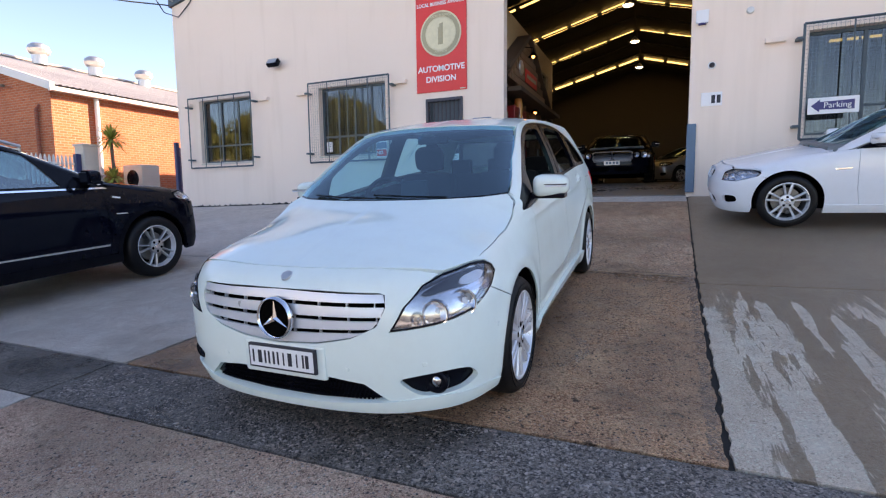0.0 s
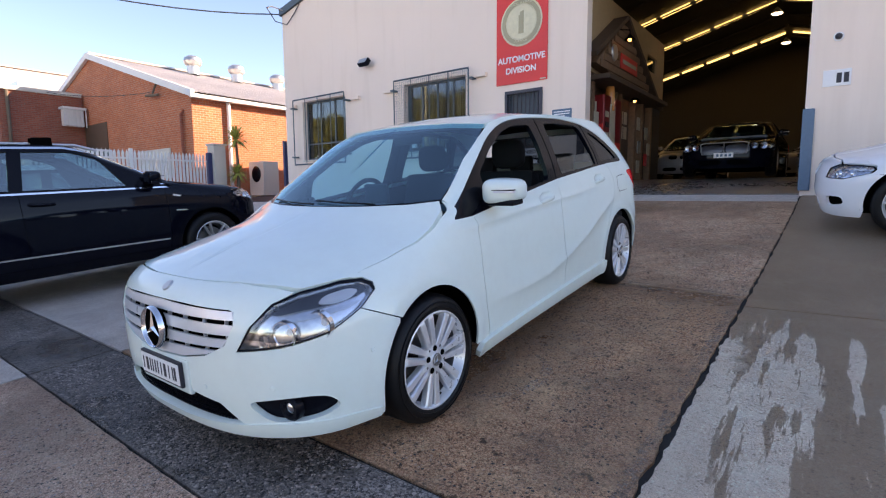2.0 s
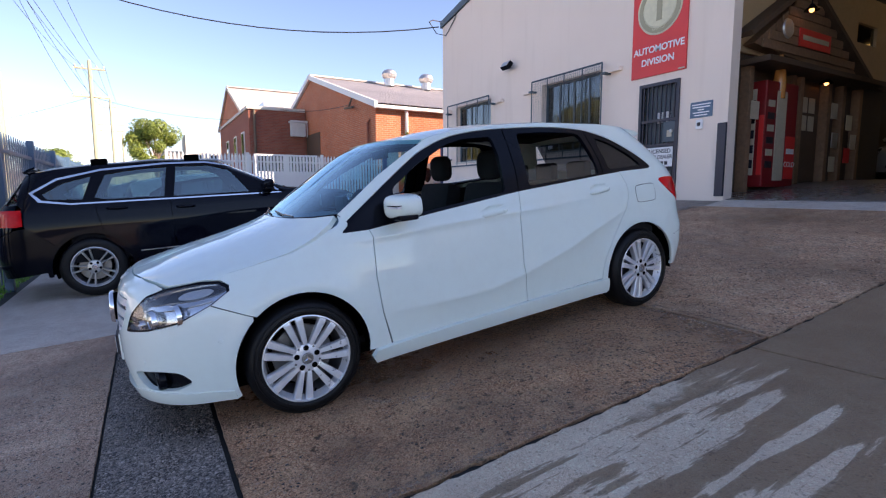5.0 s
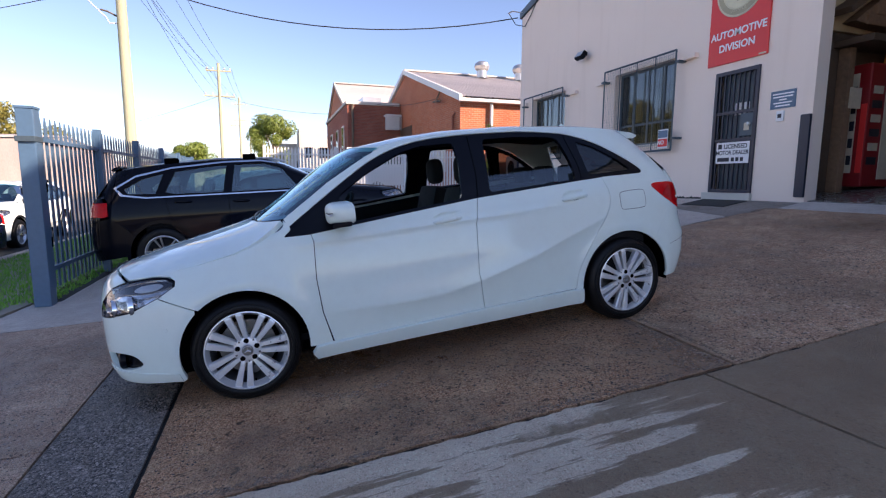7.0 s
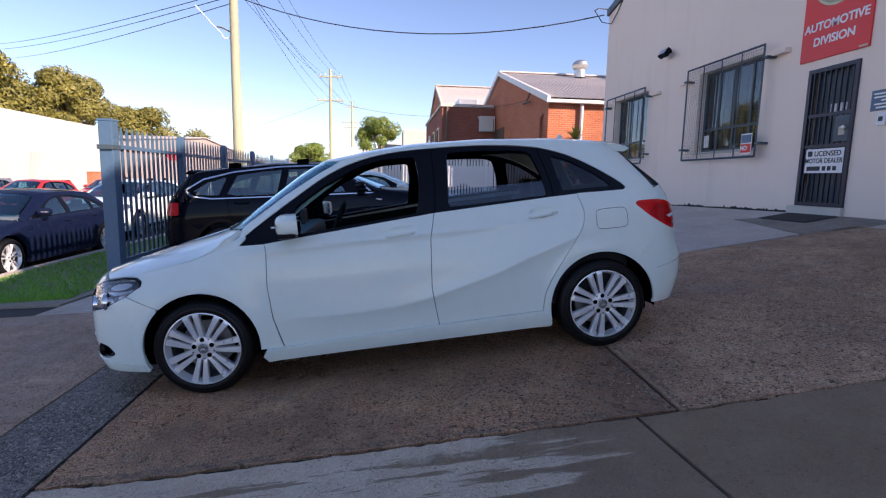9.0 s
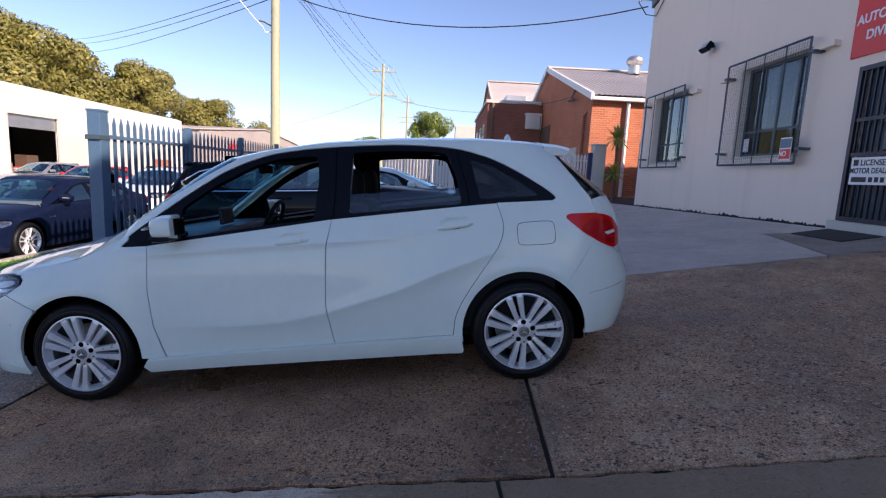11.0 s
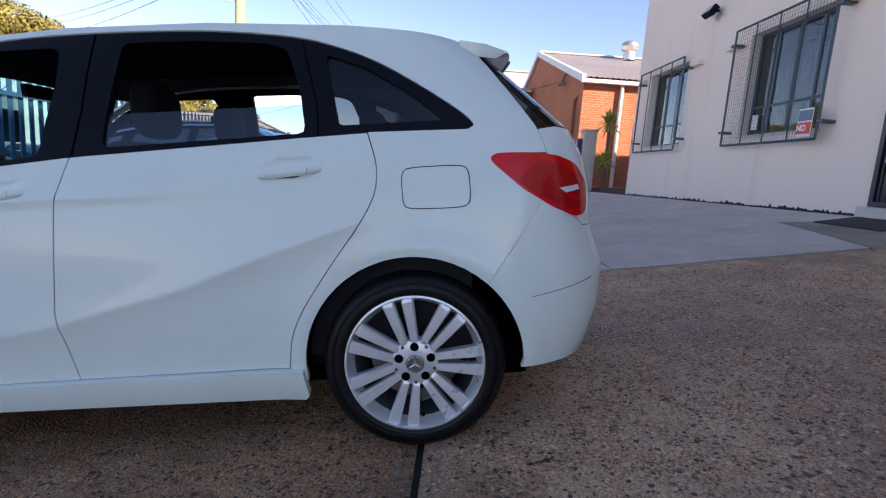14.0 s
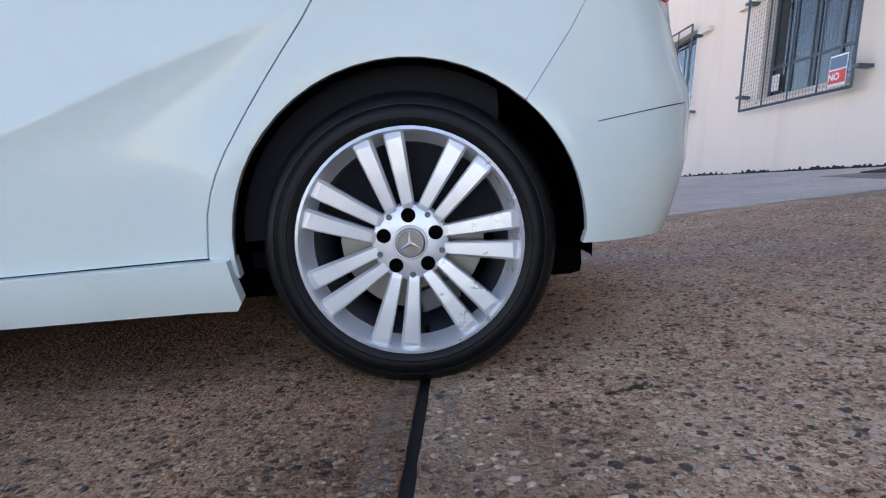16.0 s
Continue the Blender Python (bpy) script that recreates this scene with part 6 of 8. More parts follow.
def wheel(parent, x, u, z, r, rim, side, style, width=0.215):
    """A tyre with an alloy rim; its face looks to the side given."""
    w = new("wheel")
    w.parent = parent
    w.matrix_local = Matrix.Translation((x, u, z)) @ Matrix.Rotation(radians(90 * side), 4, "Y")
    h = width
    tyre = [(rim + 0.004, 0.0), (rim + 0.012, 0.008), (rim + 0.03, 0.012), (r - 0.045, 0.010), (r - 0.022, 0.0), (r - 0.006, -0.022), (r, -0.05), (r, -h + 0.05), (r - 0.02, -h), (rim + 0.01, -h)]
    ty = part("tyre", lathe(tyre, None, 56), "rubber", w, smooth=True)
    if style.get("crisp"):
        for q in (rim + 0.022, rim + 0.048):
            part("sidewall_ring", lathe([(q - 0.0016, 0.009), (q - 0.001, 0.0140), (q + 0.001, 0.0140), (q + 0.0016, 0.009)], None, 56), "rubber", ty, smooth=True)
    barrel = [(rim + 0.006, 0.004), (rim - 0.001, 0.006), (rim - 0.006, -0.004), (rim - 0.012, -0.030), (rim - 0.022, -0.045)]
    part("rim", lathe(barrel, None, 56), "alloy", w, smooth=True)
    # inner barrel darkened in colour for the shade between the spokes
    part("barrel", lathe([(rim - 0.022, -0.045), (rim - 0.04, -0.1), (rim - 0.045, -h + 0.02)], None, 56), "alloy_dark", w, smooth=True)
    part("brake_disc", lathe([(0.0, -0.105), (rim * 0.70, -0.105), (rim * 0.70, -0.13), (0, -0.13)], None, 32), "disc", w)
    part("hub_back", lathe([(0.0, -0.16), (rim - 0.03, -0.16), (rim - 0.03, -0.19)], None, 32), "under", w)
    bm = bmesh.new()
    add_box(bm, (rim * 0.5, -0.05, -0.13), (rim * 0.72, 0.05, -0.07), 0.01)
    bmesh.ops.rotate(bm, verts=bm.verts, cent=(0, 0, 0), matrix=Matrix.Rotation(radians(20), 3, "Z"))
    part("brake_caliper", bm, "alloy_dark", w)
    spokes, spread, wide = style["pairs"], style.get("spread"), style["wide"]
    for i in range(spokes):
        a = 2 * math.pi * (i + style.get("phase", 0.0)) / spokes
        for sg in ((-1, 1) if spread else (1,)):
            bm = bmesh.new()
            ring = []
            for t, zz in (((0.0, -0.010), (0.12, -0.005), (0.5, -0.001), (0.9, 0.001), (1.0, -0.004)) if style.get("crisp") else ((0.0, -0.014), (0.35, -0.006), (0.75, -0.003), (1.0, -0.006))):
                rr = 0.060 + (rim - 0.003 - 0.060) * t
                hh = wide[0] + (wide[1] - wide[0]) * t
                off = sg * (spread[0] + (spread[1] - spread[0]) * t) if spread else 0.0
                ring.append([bm.verts.new(Vector((rr, off + k * hh, zz - dz))) for k, dz in (((-1, 0.009), (-0.70, 0.0), (0.82, 0.001), (1, 0.006), (0.94, 0.040), (-0.94, 0.040)) if style.get("crisp") else ((-1, 0.012), (-0.15, 0.0), (0.15, 0.0), (1, 0.012), (0.9, 0.045), (-0.9, 0.045)))])
            for p, q in zip(ring, ring[1:]):
                for k in range(6):
                    bm.faces.new((p[k], p[(k + 1) % 6], q[(k + 1) % 6], q[k]))
            bm.faces.new(ring[0][::-1])
            bm.faces.new(ring[-1])
            bmesh.ops.rotate(bm, verts=bm.verts, cent=(0, 0, 0), matrix=Matrix.Rotation(a, 3, "Z"))
            part("spoke", bm, style.get("mat", "alloy"), w)
    hub = lathe([(0.0, 0.0), (0.034, 0.0), (0.037, -0.006), (0.070, -0.007), (0.079, -0.011), (0.083, -0.02), (0.084, -0.05)], None, 40)
    part("hub", hub, style.get("mat", "alloy"), w, smooth=True)
    # dark caps on the hub face; the shade of each hollow is their colour
    for i in range(5):
        a = 2 * math.pi * (i + 0.5) / 5
        part("bolt_hole_shade", lathe([(0.0155, -0.0055), (0.0145, -0.004), (0.0, -0.0045)], Matrix.Translation((0.0575 * math.cos(a), 0.0575 * math.sin(a), 0.0)), 16), "under", w)
    if style.get("crisp"):
        for i in range(5):
            a = 2 * math.pi * i / 5
            part("dimple", lathe([(0.0065, -0.0062), (0.0055, -0.0050), (0.0, -0.0055)], Matrix.Translation((0.069 * math.cos(a), 0.069 * math.sin(a), 0.0)), 12), "alloy_dark", w)
        bm = bmesh.new()
        for a in (90, 210, 330):
            a = radians(a + 90)
            d, e = Vector((math.cos(a), math.sin(a), 0)), Vector((-math.sin(a), math.cos(a), 0))
            v = [bm.verts.new(p) for p in (e * 0.0045 + Vector((0, 0, 0.0066)), d * 0.026 + Vector((0, 0, 0.0066)), e * -0.0045 + Vector((0, 0, 0.0066)), Vector((0, 0, 0.0095)))]
            bm.faces.new((v[0], v[1], v[3]))
            bm.faces.new((v[1], v[2], v[3]))
        add_lathe(bm, [(0.0255, 0.006), (0.0262, 0.0085), (0.0275, 0.0085), (0.0282, 0.006)], Matrix(), 28)
        part("cap_star", bm, "chrome", w)
    part("hub_cap", lathe([(0.0, 0.006), (0.024, 0.006), (0.031, 0.003), (0.033, -0.002)], None, 24), "disc" if style.get("crisp") else "chrome", w, "round silver hub cap")
    part("valve", tube([(rim - 0.035, 0.02, -0.02), (rim - 0.05, 0.022, -0.008)], 0.005, 6), "under", w)
    return w


def mirror(parent, x, u, z, side, paint):
    """A door mirror on a short arm, reaching out from x."""
    h = new("door_mirror")
    h.parent = parent
    h.matrix_local = Matrix.Translation((x, u, z)) @ Matrix.Diagonal((side * 0.92, 0.95, 0.86, 1))
    bm = bmesh.new()
    bmesh.ops.create_uvsphere(bm, u_segments=28, v_segments=18, radius=1.0)
    for v in bm.verts:
        p = v.co
        q = Vector([math.copysign(abs(c) ** 0.55, c) for c in p])
        q.y = q.y if q.y < 0 else min(q.y, 0.35)
        q.z *= 1.0 - 0.12 * q.x
        v.co = Vector((0.125 + 0.115 * q.x, 0.105 * q.y + 0.02 * q.x, 0.078 * q.z))
    part("housing", bm, paint, h, smooth=True)
    part("mirror_glass", box((0.025, 0.035, -0.058), (0.225, 0.043, 0.058), 0.003), "chrome", h)
    part("indicator", box((0.10, -0.108, -0.004), (0.243, -0.085, 0.008), 0.003), "grille_silver", h)
    part("groove", box((0.06, -0.109, 0.010), (0.240, -0.08, 0.015), 0.001), "trim", h)
    part("lower_shell", box((0.0, -0.085, -0.090), (0.225, 0.034, -0.052), 0.012), "trim", h)
    part("arm", box((-0.06, -0.045, -0.085), (0.06, 0.02, -0.045), 0.012), "trim", h)


def seat(parent, x, u, z):
    s = new("seat")
    s.parent = parent
    s.matrix_local = Matrix.Translation((x, u, z))
    part("cushion", box((-0.25, -0.28, 0.0), (0.25, 0.26, 0.18), 0.06), "lining", s, smooth=True)
    bm = box((-0.25, -0.06, 0.0), (0.25, 0.09, 0.64), 0.06)
    bmesh.ops.rotate(bm, verts=bm.verts, cent=(0, 0, 0), matrix=Matrix.Rotation(radians(-16), 3, "X"))
    bmesh.ops.translate(bm, verts=bm.verts, vec=(0, 0.24, 0.12))
    part("seat_back", bm, "lining", s, smooth=True)
    bm = bmesh.new()
    bmesh.ops.create_uvsphere(bm, u_segments=20, v_segments=14, radius=1.0)
    for v in bm.verts:
        q = Vector([math.copysign(abs(c) ** 0.6, c) for c in v.co])
        v.co = Vector((0.135 * q.x, 0.055 * q.y + 0.44, 0.11 * q.z + 0.86))
    part("headrest", bm, "lining", s, smooth=True)


def steering(parent, x, u, z):
    bm = bmesh.new()
    m = Matrix.Translation((x, u, z)) @ Matrix.Rotation(radians(65), 4, "X")
    add_lathe(bm, [(0.185 + 0.017 * math.cos(a), 0.017 * math.sin(a)) for a in (2 * math.pi * k / 8 for k in range(8))], m, 32, True)
    add_lathe(bm, [(0.0, 0.02), (0.06, 0.02), (0.07, -0.01)], m, 20)
    for a in (0, 180, 270):
        r = Vector((math.cos(radians(a)), math.sin(radians(a)), 0))
        add_tube(bm, [m @ (r * 0.05), m @ (r * 0.18)], 0.014, 6)
    part("steering_wheel", bm, "lining", parent, smooth=True)


def cabin(parent, k):
    """Seats, dashboard and wheel, seen through the panes. k: half width, floor, u of the dash and of both rows, seat height, steering side."""
    w, zf, dash, row1, row2, zs, sx = k
    bm = box((-w + 0.12, dash - 0.42, zf + 0.45), (w - 0.12, dash + 0.16, zf + 0.69), 0.05)
    part("dashboard", bm, "dash", parent, smooth=True)
    part("centre_screen", box((-0.11, dash + 0.06, zf + 0.70), (0.09, dash + 0.09, zf + 0.82), 0.01), "black_print", parent)
    seat(parent, 0.37, row1, zs)
    seat(parent, -0.37, row1, zs)
    steering(parent, sx * 0.37, dash + 0.30, zf + 0.66)
    bm = box((-w + 0.16, row2 - 0.3, zs), (w - 0.16, row2 + 0.25, zs + 0.18), 0.05)
    b2 = box((-w + 0.16, -0.06, 0.0), (w - 0.16, 0.08, 0.60), 0.05)
    bmesh.ops.rotate(b2, verts=b2.verts, cent=(0, 0, 0), matrix=Matrix.Rotation(radians(-16), 3, "X"))
    bmesh.ops.translate(b2, verts=b2.verts, vec=(0, row2 + 0.26, zs + 0.1))
    part("rear_bench", bm, "lining", parent, smooth=True)
    part("rear_backrest", b2, "lining", parent, smooth=True)
    for x in (-0.4, 0.0, 0.4):
        part("rear_headrest", box((x - 0.11, row2 + 0.40, zs + 0.66), (x + 0.11, row2 + 0.49, zs + 0.82), 0.03), "lining", parent, smooth=True)
    part("cabin_floor", box((-w + 0.10, dash - 0.4, zf - 0.04), (w - 0.10, row2 + 0.75, zf)), "lining", parent)


def rounded(pts):
    """Corners of an outline cut twice, so that they run round."""
    for _ in range(2):
        out = []
        for a, b in zip(pts, pts[1:] + pts[:1]):
            for t in (0.2, 0.8):
                out.append(tuple(p if isinstance(p, str) else p + (q - p) * t for p, q in zip(a, b)))
        pts = out
    return pts


def eased(pts, r):
    """Corners of an outline rounded off by a distance r."""
    out = []
    for i, p in enumerate(pts):
        for q in (pts[i - 1], pts[(i + 1) % len(pts)]):
            d = math.hypot(q[0] - p[0], q[1] - p[1])
            k = min(r / d, 0.45)
            out.append((p[0] + (q[0] - p[0]) * k, p[1] + (q[1] - p[1]) * k))
        a, b = out[-2], out[-1]
        out.insert(-1, (0.25 * a[0] + 0.5 * p[0] + 0.25 * b[0], 0.25 * a[1] + 0.5 * p[1] + 0.25 * b[1]))
    return out


def flowing(pts, first, last):
    """The stretch of a line from one index to another, its kinks smoothed away."""
    run = pts[first:last]
    for _ in range(2):
        new_run = [run[0]]
        for a, b in zip(run, run[1:]):
            new_run += [(a[0] * 0.75 + b[0] * 0.25, a[1] * 0.75 + b[1] * 0.25), (a[0] * 0.25 + b[0] * 0.75, a[1] * 0.25 + b[1] * 0.75)]
        run = new_run + [run[-1]]
    return pts[:first] + run + pts[last:]


def pull_handle(door, sh, u, z, ln, sg, material, tilt):
    """A flat pull bar over a hollow, its rear end a separate lock cover."""
    x = float(sh.at(sh.su(u, z + 0.05), z + 0.05)[0, 0])
    for name, t0, t1 in (("handle", -1.0, 0.52), ("lock_cover", 0.545, 1.0)):
        bm = bmesh.new()
        rings = []
        for i in range(11):
            t = t0 + (t1 - t0) * i / 10
            end = abs(t) ** 5
            out, hh = 0.033 - 0.033 * end, 0.0160 - 0.0100 * abs(t) ** 3
            zc = z + tilt * t * ln / 2 + 0.003 * (1 - t * t)
            rings.append([bm.verts.new((sg * (x + out + dx), u + t * ln / 2, zc + dz * hh)) for dx, dz in ((0.0, -0.75), (0.004, -0.95), (0.009, -0.55), (0.010, 0.3), (0.005, 0.95), (0.0, 0.8), (-0.008, 0.5), (-0.008, -0.5))])
        for p, q in zip(rings, rings[1:]):
            for k in range(8):
                bm.faces.new((p[k], p[(k + 1) % 8], q[(k + 1) % 8], q[k]))
        bm.faces.new(rings[0])
        bm.faces.new(rings[-1][::-1])
        part(name, bm, material, door, smooth=True)
    # black bar under the grip draws its shadow line
    bm = box((-0.012, -ln * 0.40, -0.004), (0.014, ln * 0.34, 0.002))
    bmesh.ops.transform(bm, matrix=Matrix.Translation((sg * (x + 0.012), u, z - 0.0115)), verts=bm.verts)
    part("handle_shadow", bm, "trim", door)


def car(m, label, k, group=""):
    """A car from a table of shapes: see HATCH below for the keys."""
    c = thing("car", m, label, "car", group)
    sh = Shell(k)
    R, paint, st = sh.ring, k["paint"], k.get("step", 0.07)
    both, G = (1, -1), 0.0022
    wb, r, ar, az = k["wb"], k["r"], k["arch"], k["r"]
    hood_e, roof_e, hood_c, roof_c = k["hood_edge"], k["roof_edge"], k["hood_centre"], k["roof_centre"]
    tele = k["dlo"]
    low = k["low"]
    skin("front_bumper", sh, [R(k["bumper"], 0.03)] + [R(rounded(h), 0.025) for h in k.get("bumper_holes", [])], paint, c, both, step=st * 0.7, thick=0.03)
    for name, pts, mt, off in k.get("front_inserts", []):
        for group in ([both] if pts[0][1] < 1e-6 else [(1,), (-1,)]):
            skin(name, sh, [R(pts, 0.03)], mt, c, group, off=off, thick=0.01, step=st)
    for sg in both:
        f = skin("fender", sh, [R(k["fender"], 0.03)], paint, c, (sg,), step=st)
        skin("side_frame", sh, [R(k["side"], 0.03)], paint, c, (sg,), step=st, thick=0.03)
        d = skin("front_door", sh, [R(k["door1"], 0.03)], paint, c, (sg,), step=st * k.get("fine", 0.5), thick=0.02)
        e = skin("rear_door", sh, [R(k["door2"], 0.03)], paint, c, (sg,), step=st * k.get("fine", 0.5), thick=0.02)
        for door, (u, z, ln) in ((d, k["handle1"]), (e, k["handle2"])):
            if k.get("cupped"):
                pull_handle(door, sh, u, z, ln, sg, paint, 0.08)
                continue
            x = float(sh.at(sh.su(u, z), z)[0, 0])
            bm = bmesh.new()
            add_tube(bm, [(sg * (x - 0.004), u - ln / 2, z - 0.006), (sg * (x + 0.022), u - ln / 2 + 0.03, z - 0.004), (sg * (x + 0.034), u, z), (sg * (x + 0.030), u + ln / 2 - 0.03, z + 0.004), (sg * (x - 0.004), u + ln / 2, z + 0.006)], 0.016, 10)
            part("handle", bm, k.get("handle_mat", paint), door, smooth=True)
            skin("handle_cup", sh, [R([(u - ln * 0.42 + ln * 0.42 * (1 + math.cos(t)), z + 0.014 + 0.034 * math.sin(t)) for t in (2 * math.pi * i / 16 for i in range(16))], 0.02)], "trim" if paint == "black_car" else paint, door, (sg,), off=0.0015, thick=0.0)
        skin("sill", sh, [R(k["sill"], 0.04)], k.get("sill_mat", paint), c, (sg,), off=k.get("sill_out", 0.012), thick=0.03, step=st)
        skin("window_frame", sh, [R(tele, 0.03)] + [R(h, 0.03) for h in k["openings"]], "trim", c, (sg,), off=-0.003, thick=0.03, step=st)
        for name, pts, mt in k["panes"]:
            if mt and not (sg in k.get("open_side", ()) and name in ("front_window", "rear_window")):
                ob = skin(name, sh, [R(pts, 0.03)], mt, c, (sg,), off=-0.012, thick=0.0, step=st)
        skin("door_lining", sh, [R(k["lining"], 0.06)], "lining", c, (sg,), off=-0.06, thick=0.0, step=0.12)
        hl = skin("headlight", sh, [R(k["headlight"], 0.025)], "lamp_glass", c, (sg,), off=0.0, thick=0.004, step=st * 0.6)
        skin("lamp_housing", sh, [R(k["headlight"], 0.03)], k.get("lamp_mat", "trim"), hl, (sg,), off=-k.get("lamp_deep", 0.055), thick=-k.get("lamp_deep", 0.055) + 0.003, step=st)
        edge = R(k["headlight"], 0.025)
        mid_s, mid_z = sum(q[0] for q in edge) / len(edge), sum(q[1] for q in edge) / len(edge)
        skin("lamp_seal", sh, [edge, [(mid_s + (q[0] - mid_s) * 0.965, mid_z + (q[1] - mid_z) * 0.93) for q in edge]], "trim", hl, (sg,), off=0.0015, thick=0.012, step=st)
        for u, z, rr, mt in k.get("lamps", []):
            p = sh.at(u, z)
            nn = sh.normal(np.array([u]), np.array([z]))[0]
            ax = Vector((sg * 0.25, -1, 0.02)).normalized()
            mm = Matrix.Translation(Vector((sg * p[0], p[1], p[2])) - Vector((sg * nn[0], nn[1], nn[2])) * (k.get("lamp_deep", 0.055) - 0.004)) @ ax.to_track_quat("Z", "Y").to_matrix().to_4x4()
            part("reflector", lathe([(0.012, -0.03), (rr * 0.6, -0.022), (rr, 0.02), (rr + 0.006, 0.022), (rr + 0.008, 0.0)], mm, 28), mt, hl, smooth=True)
            part("bulb", lathe([(0.0, 0.0), (rr * 0.32, -0.01), (rr * 0.34, -0.028)], mm, 16), "white_sign", hl, smooth=True)
        for i, (pts, mt) in enumerate(k.get("lamp_strips", [])):
            skin("lamp_strip", sh, [R(rounded(pts), 0.03)], mt, hl, (sg,), off=-0.022 + 0.005 * i, thick=0.012, step=st)
        tl = skin("tail_light", sh, [R(k["tail_light"], 0.025)], "lamp_red", c, (sg,), off=0.004, thick=0.02, step=st * 0.6)
        for pts, mt in k.get("tail_inner", []):
            skin("lens", sh, [R(pts, 0.03)], mt, tl, (sg,), off=0.0055 + 0.0015 * (len(pts) < 6), thick=0.003, step=st * 0.6)
        mu, mz = k["mirror"]
        mirror(c, sg * float(sh.at(sh.su(mu, mz), mz)[0, 0]) * 0.985, mu, mz + 0.075, sg, paint if k.get("mirror_paint", True) else "trim")
        for wu in (0.0, wb):
            wheel(c, sg * (k["half"] - 0.006), wu, r, r, k["rim"], sg, k["style"])
            well = bmesh.new()
            mw = Matrix.Translation((sg * (k["half"] - 0.03), wu, r)) @ Matrix.Rotation(radians(-90 * sg), 4, "Y")
            add_lathe(well, [(ar + 0.02, 0.0), (ar + 0.03, 0.05), (ar + 0.03, 0.34), (0.0, 0.36)], mw, 40)
            bmesh.ops.delete(well, geom=[f for f in well.faces if f.calc_center_median().z < r - 0.06], context="FACES")
            part("wheel_well", well, "under", c)
            if k.get("cupped"):
                liner = bmesh.new()
                add_lathe(liner, [((0.365 if wu == 0 else 0.372) - 0.003, -0.012), ((0.365 if wu == 0 else 0.372) - 0.003, 0.07)], mw, 48)
                bmesh.ops.delete(liner, geom=[f for f in liner.faces if f.calc_center_median().z < r - 0.02], context="FACES")
                part("arch_liner", liner, "under", c)
        for name, pts, mt, off in k.get("side_extra", []):
            skin(name, sh, [R(pts, 0.02)], mt, c, (sg,), off=off, thick=0.012, step=st)
    # lids
    hl_line = [R([p], 1)[0] for p in k["hood_front"]]
    wsb = [R([p], 1)[0] for p in k["screen_base"]]
    hood = Lid(sh, hood_c, hood_e, 2.6, front=hl_line, back=[(s, z + 0.004) for s, z in wsb])
    us = np.linspace(k["hood_u"][0], k["hood_u"][1], 14)
    right = [(float(np.interp(u, hood.us, hood.xe)) - G, float(u)) for u in us]
    fr = sh.at(np.array([q[0] for q in hl_line]), np.array([q[1] for q in hl_line]))
    bk = sh.at(np.array([q[0] for q in wsb]), np.array([q[1] for q in wsb]))
    ring = [(float(p[0]), float(p[1]) + G * 0.8) for p in fr] + right + [(float(p[0]), float(p[1]) - 0.012) for p in bk[::-1]]
    skin("hood", hood, [ring], paint, c, both, step=st, thick=0.03)
    scr = wsb + [R([p], 1)[0] for p in k["screen_top"]][::-1]
    skin("windscreen", sh, [[scr[i] for i in range(len(scr))]], k.get("screen", "screen_glass"), c, both, off=-0.004, thick=0.0, step=st)
    skin("cowl", sh, [[(s, z - 0.035) for s, z in wsb] + [(s, z + 0.002) for s, z in wsb[::-1]]], "trim", c, both, off=-0.002, thick=0.02, step=st)
    for sx in (-0.05, 0.42):
        z0 = wsb[0][1]
        p = [sh.at(sh.sx(min(abs(x), 0.6), z), z)[0] * np.array([1 if x > 0 else -1, 1, 1]) + np.array([0, -0.008, 0.004]) for x, z in ((sx, z0 + 0.006), (sx - 0.25, z0 + 0.014), (sx - 0.48, z0 + 0.024))]
        part("wiper", tube([tuple(q) for q in p], 0.0055, 6), "trim", c)
    tl_line = [R([p], 1)[0] for p in k["screen_top"]]
    rr_line = [R([p], 1)[0] for p in k["rear_top"]]
    roof = Lid(sh, roof_c, roof_e, k.get("roof_power", 2.6), front=tl_line, back=rr_line)
    us = np.linspace(k["roof_u"][0], k["roof_u"][1], 24)
    right = [(float(np.interp(u, roof.us, roof.xe)) - 0.001, float(u)) for u in us]
    fr = sh.at(np.array([q[0] for q in tl_line]), np.array([q[1] for q in tl_line]))
    bk = sh.at(np.array([q[0] for q in rr_line]), np.array([q[1] for q in rr_line]))
    skin("roof", roof, [[(float(p[0]), float(p[1])) for p in fr] + right + [(float(p[0]), float(p[1])) for p in bk[::-1]]], paint, c, both, step=st, thick=0.03)
    skin("headlining", roof, [[(max(0.0, float(p[0]) - 0.04), float(p[1]) + 0.03) for p in fr] + [(x - 0.05, u) for x, u in right] + [(max(0.0, float(p[0]) - 0.04), float(p[1]) - 0.03) for p in bk[::-1]]], "lining", c, both, off=-0.045, thick=0.0, step=0.14)
    for name, pts, mt, off in k.get("rear_parts", []):
        skin(name, sh, [R(pts, 0.03)], mt, c, both, off=off, thick=0.02, step=st)
    if "boot" in k:
        line = [R([p], 1)[0] for p in k["boot"]["back"]]
        boot = Lid(sh, k["boot"]["centre"], k["boot"]["edge"], 2.6, back=line)
        us = np.linspace(k["boot"]["u"][0], k["boot"]["u"][1], 10)
        right = [(float(np.interp(u, boot.us, boot.xe)) - G, float(u)) for u in us]
        bk = sh.at(np.array([q[0] for q in line]), np.array([q[1] for q in line]))
        rgb = [R([p], 1)[0] for p in k["boot"]["front"]]
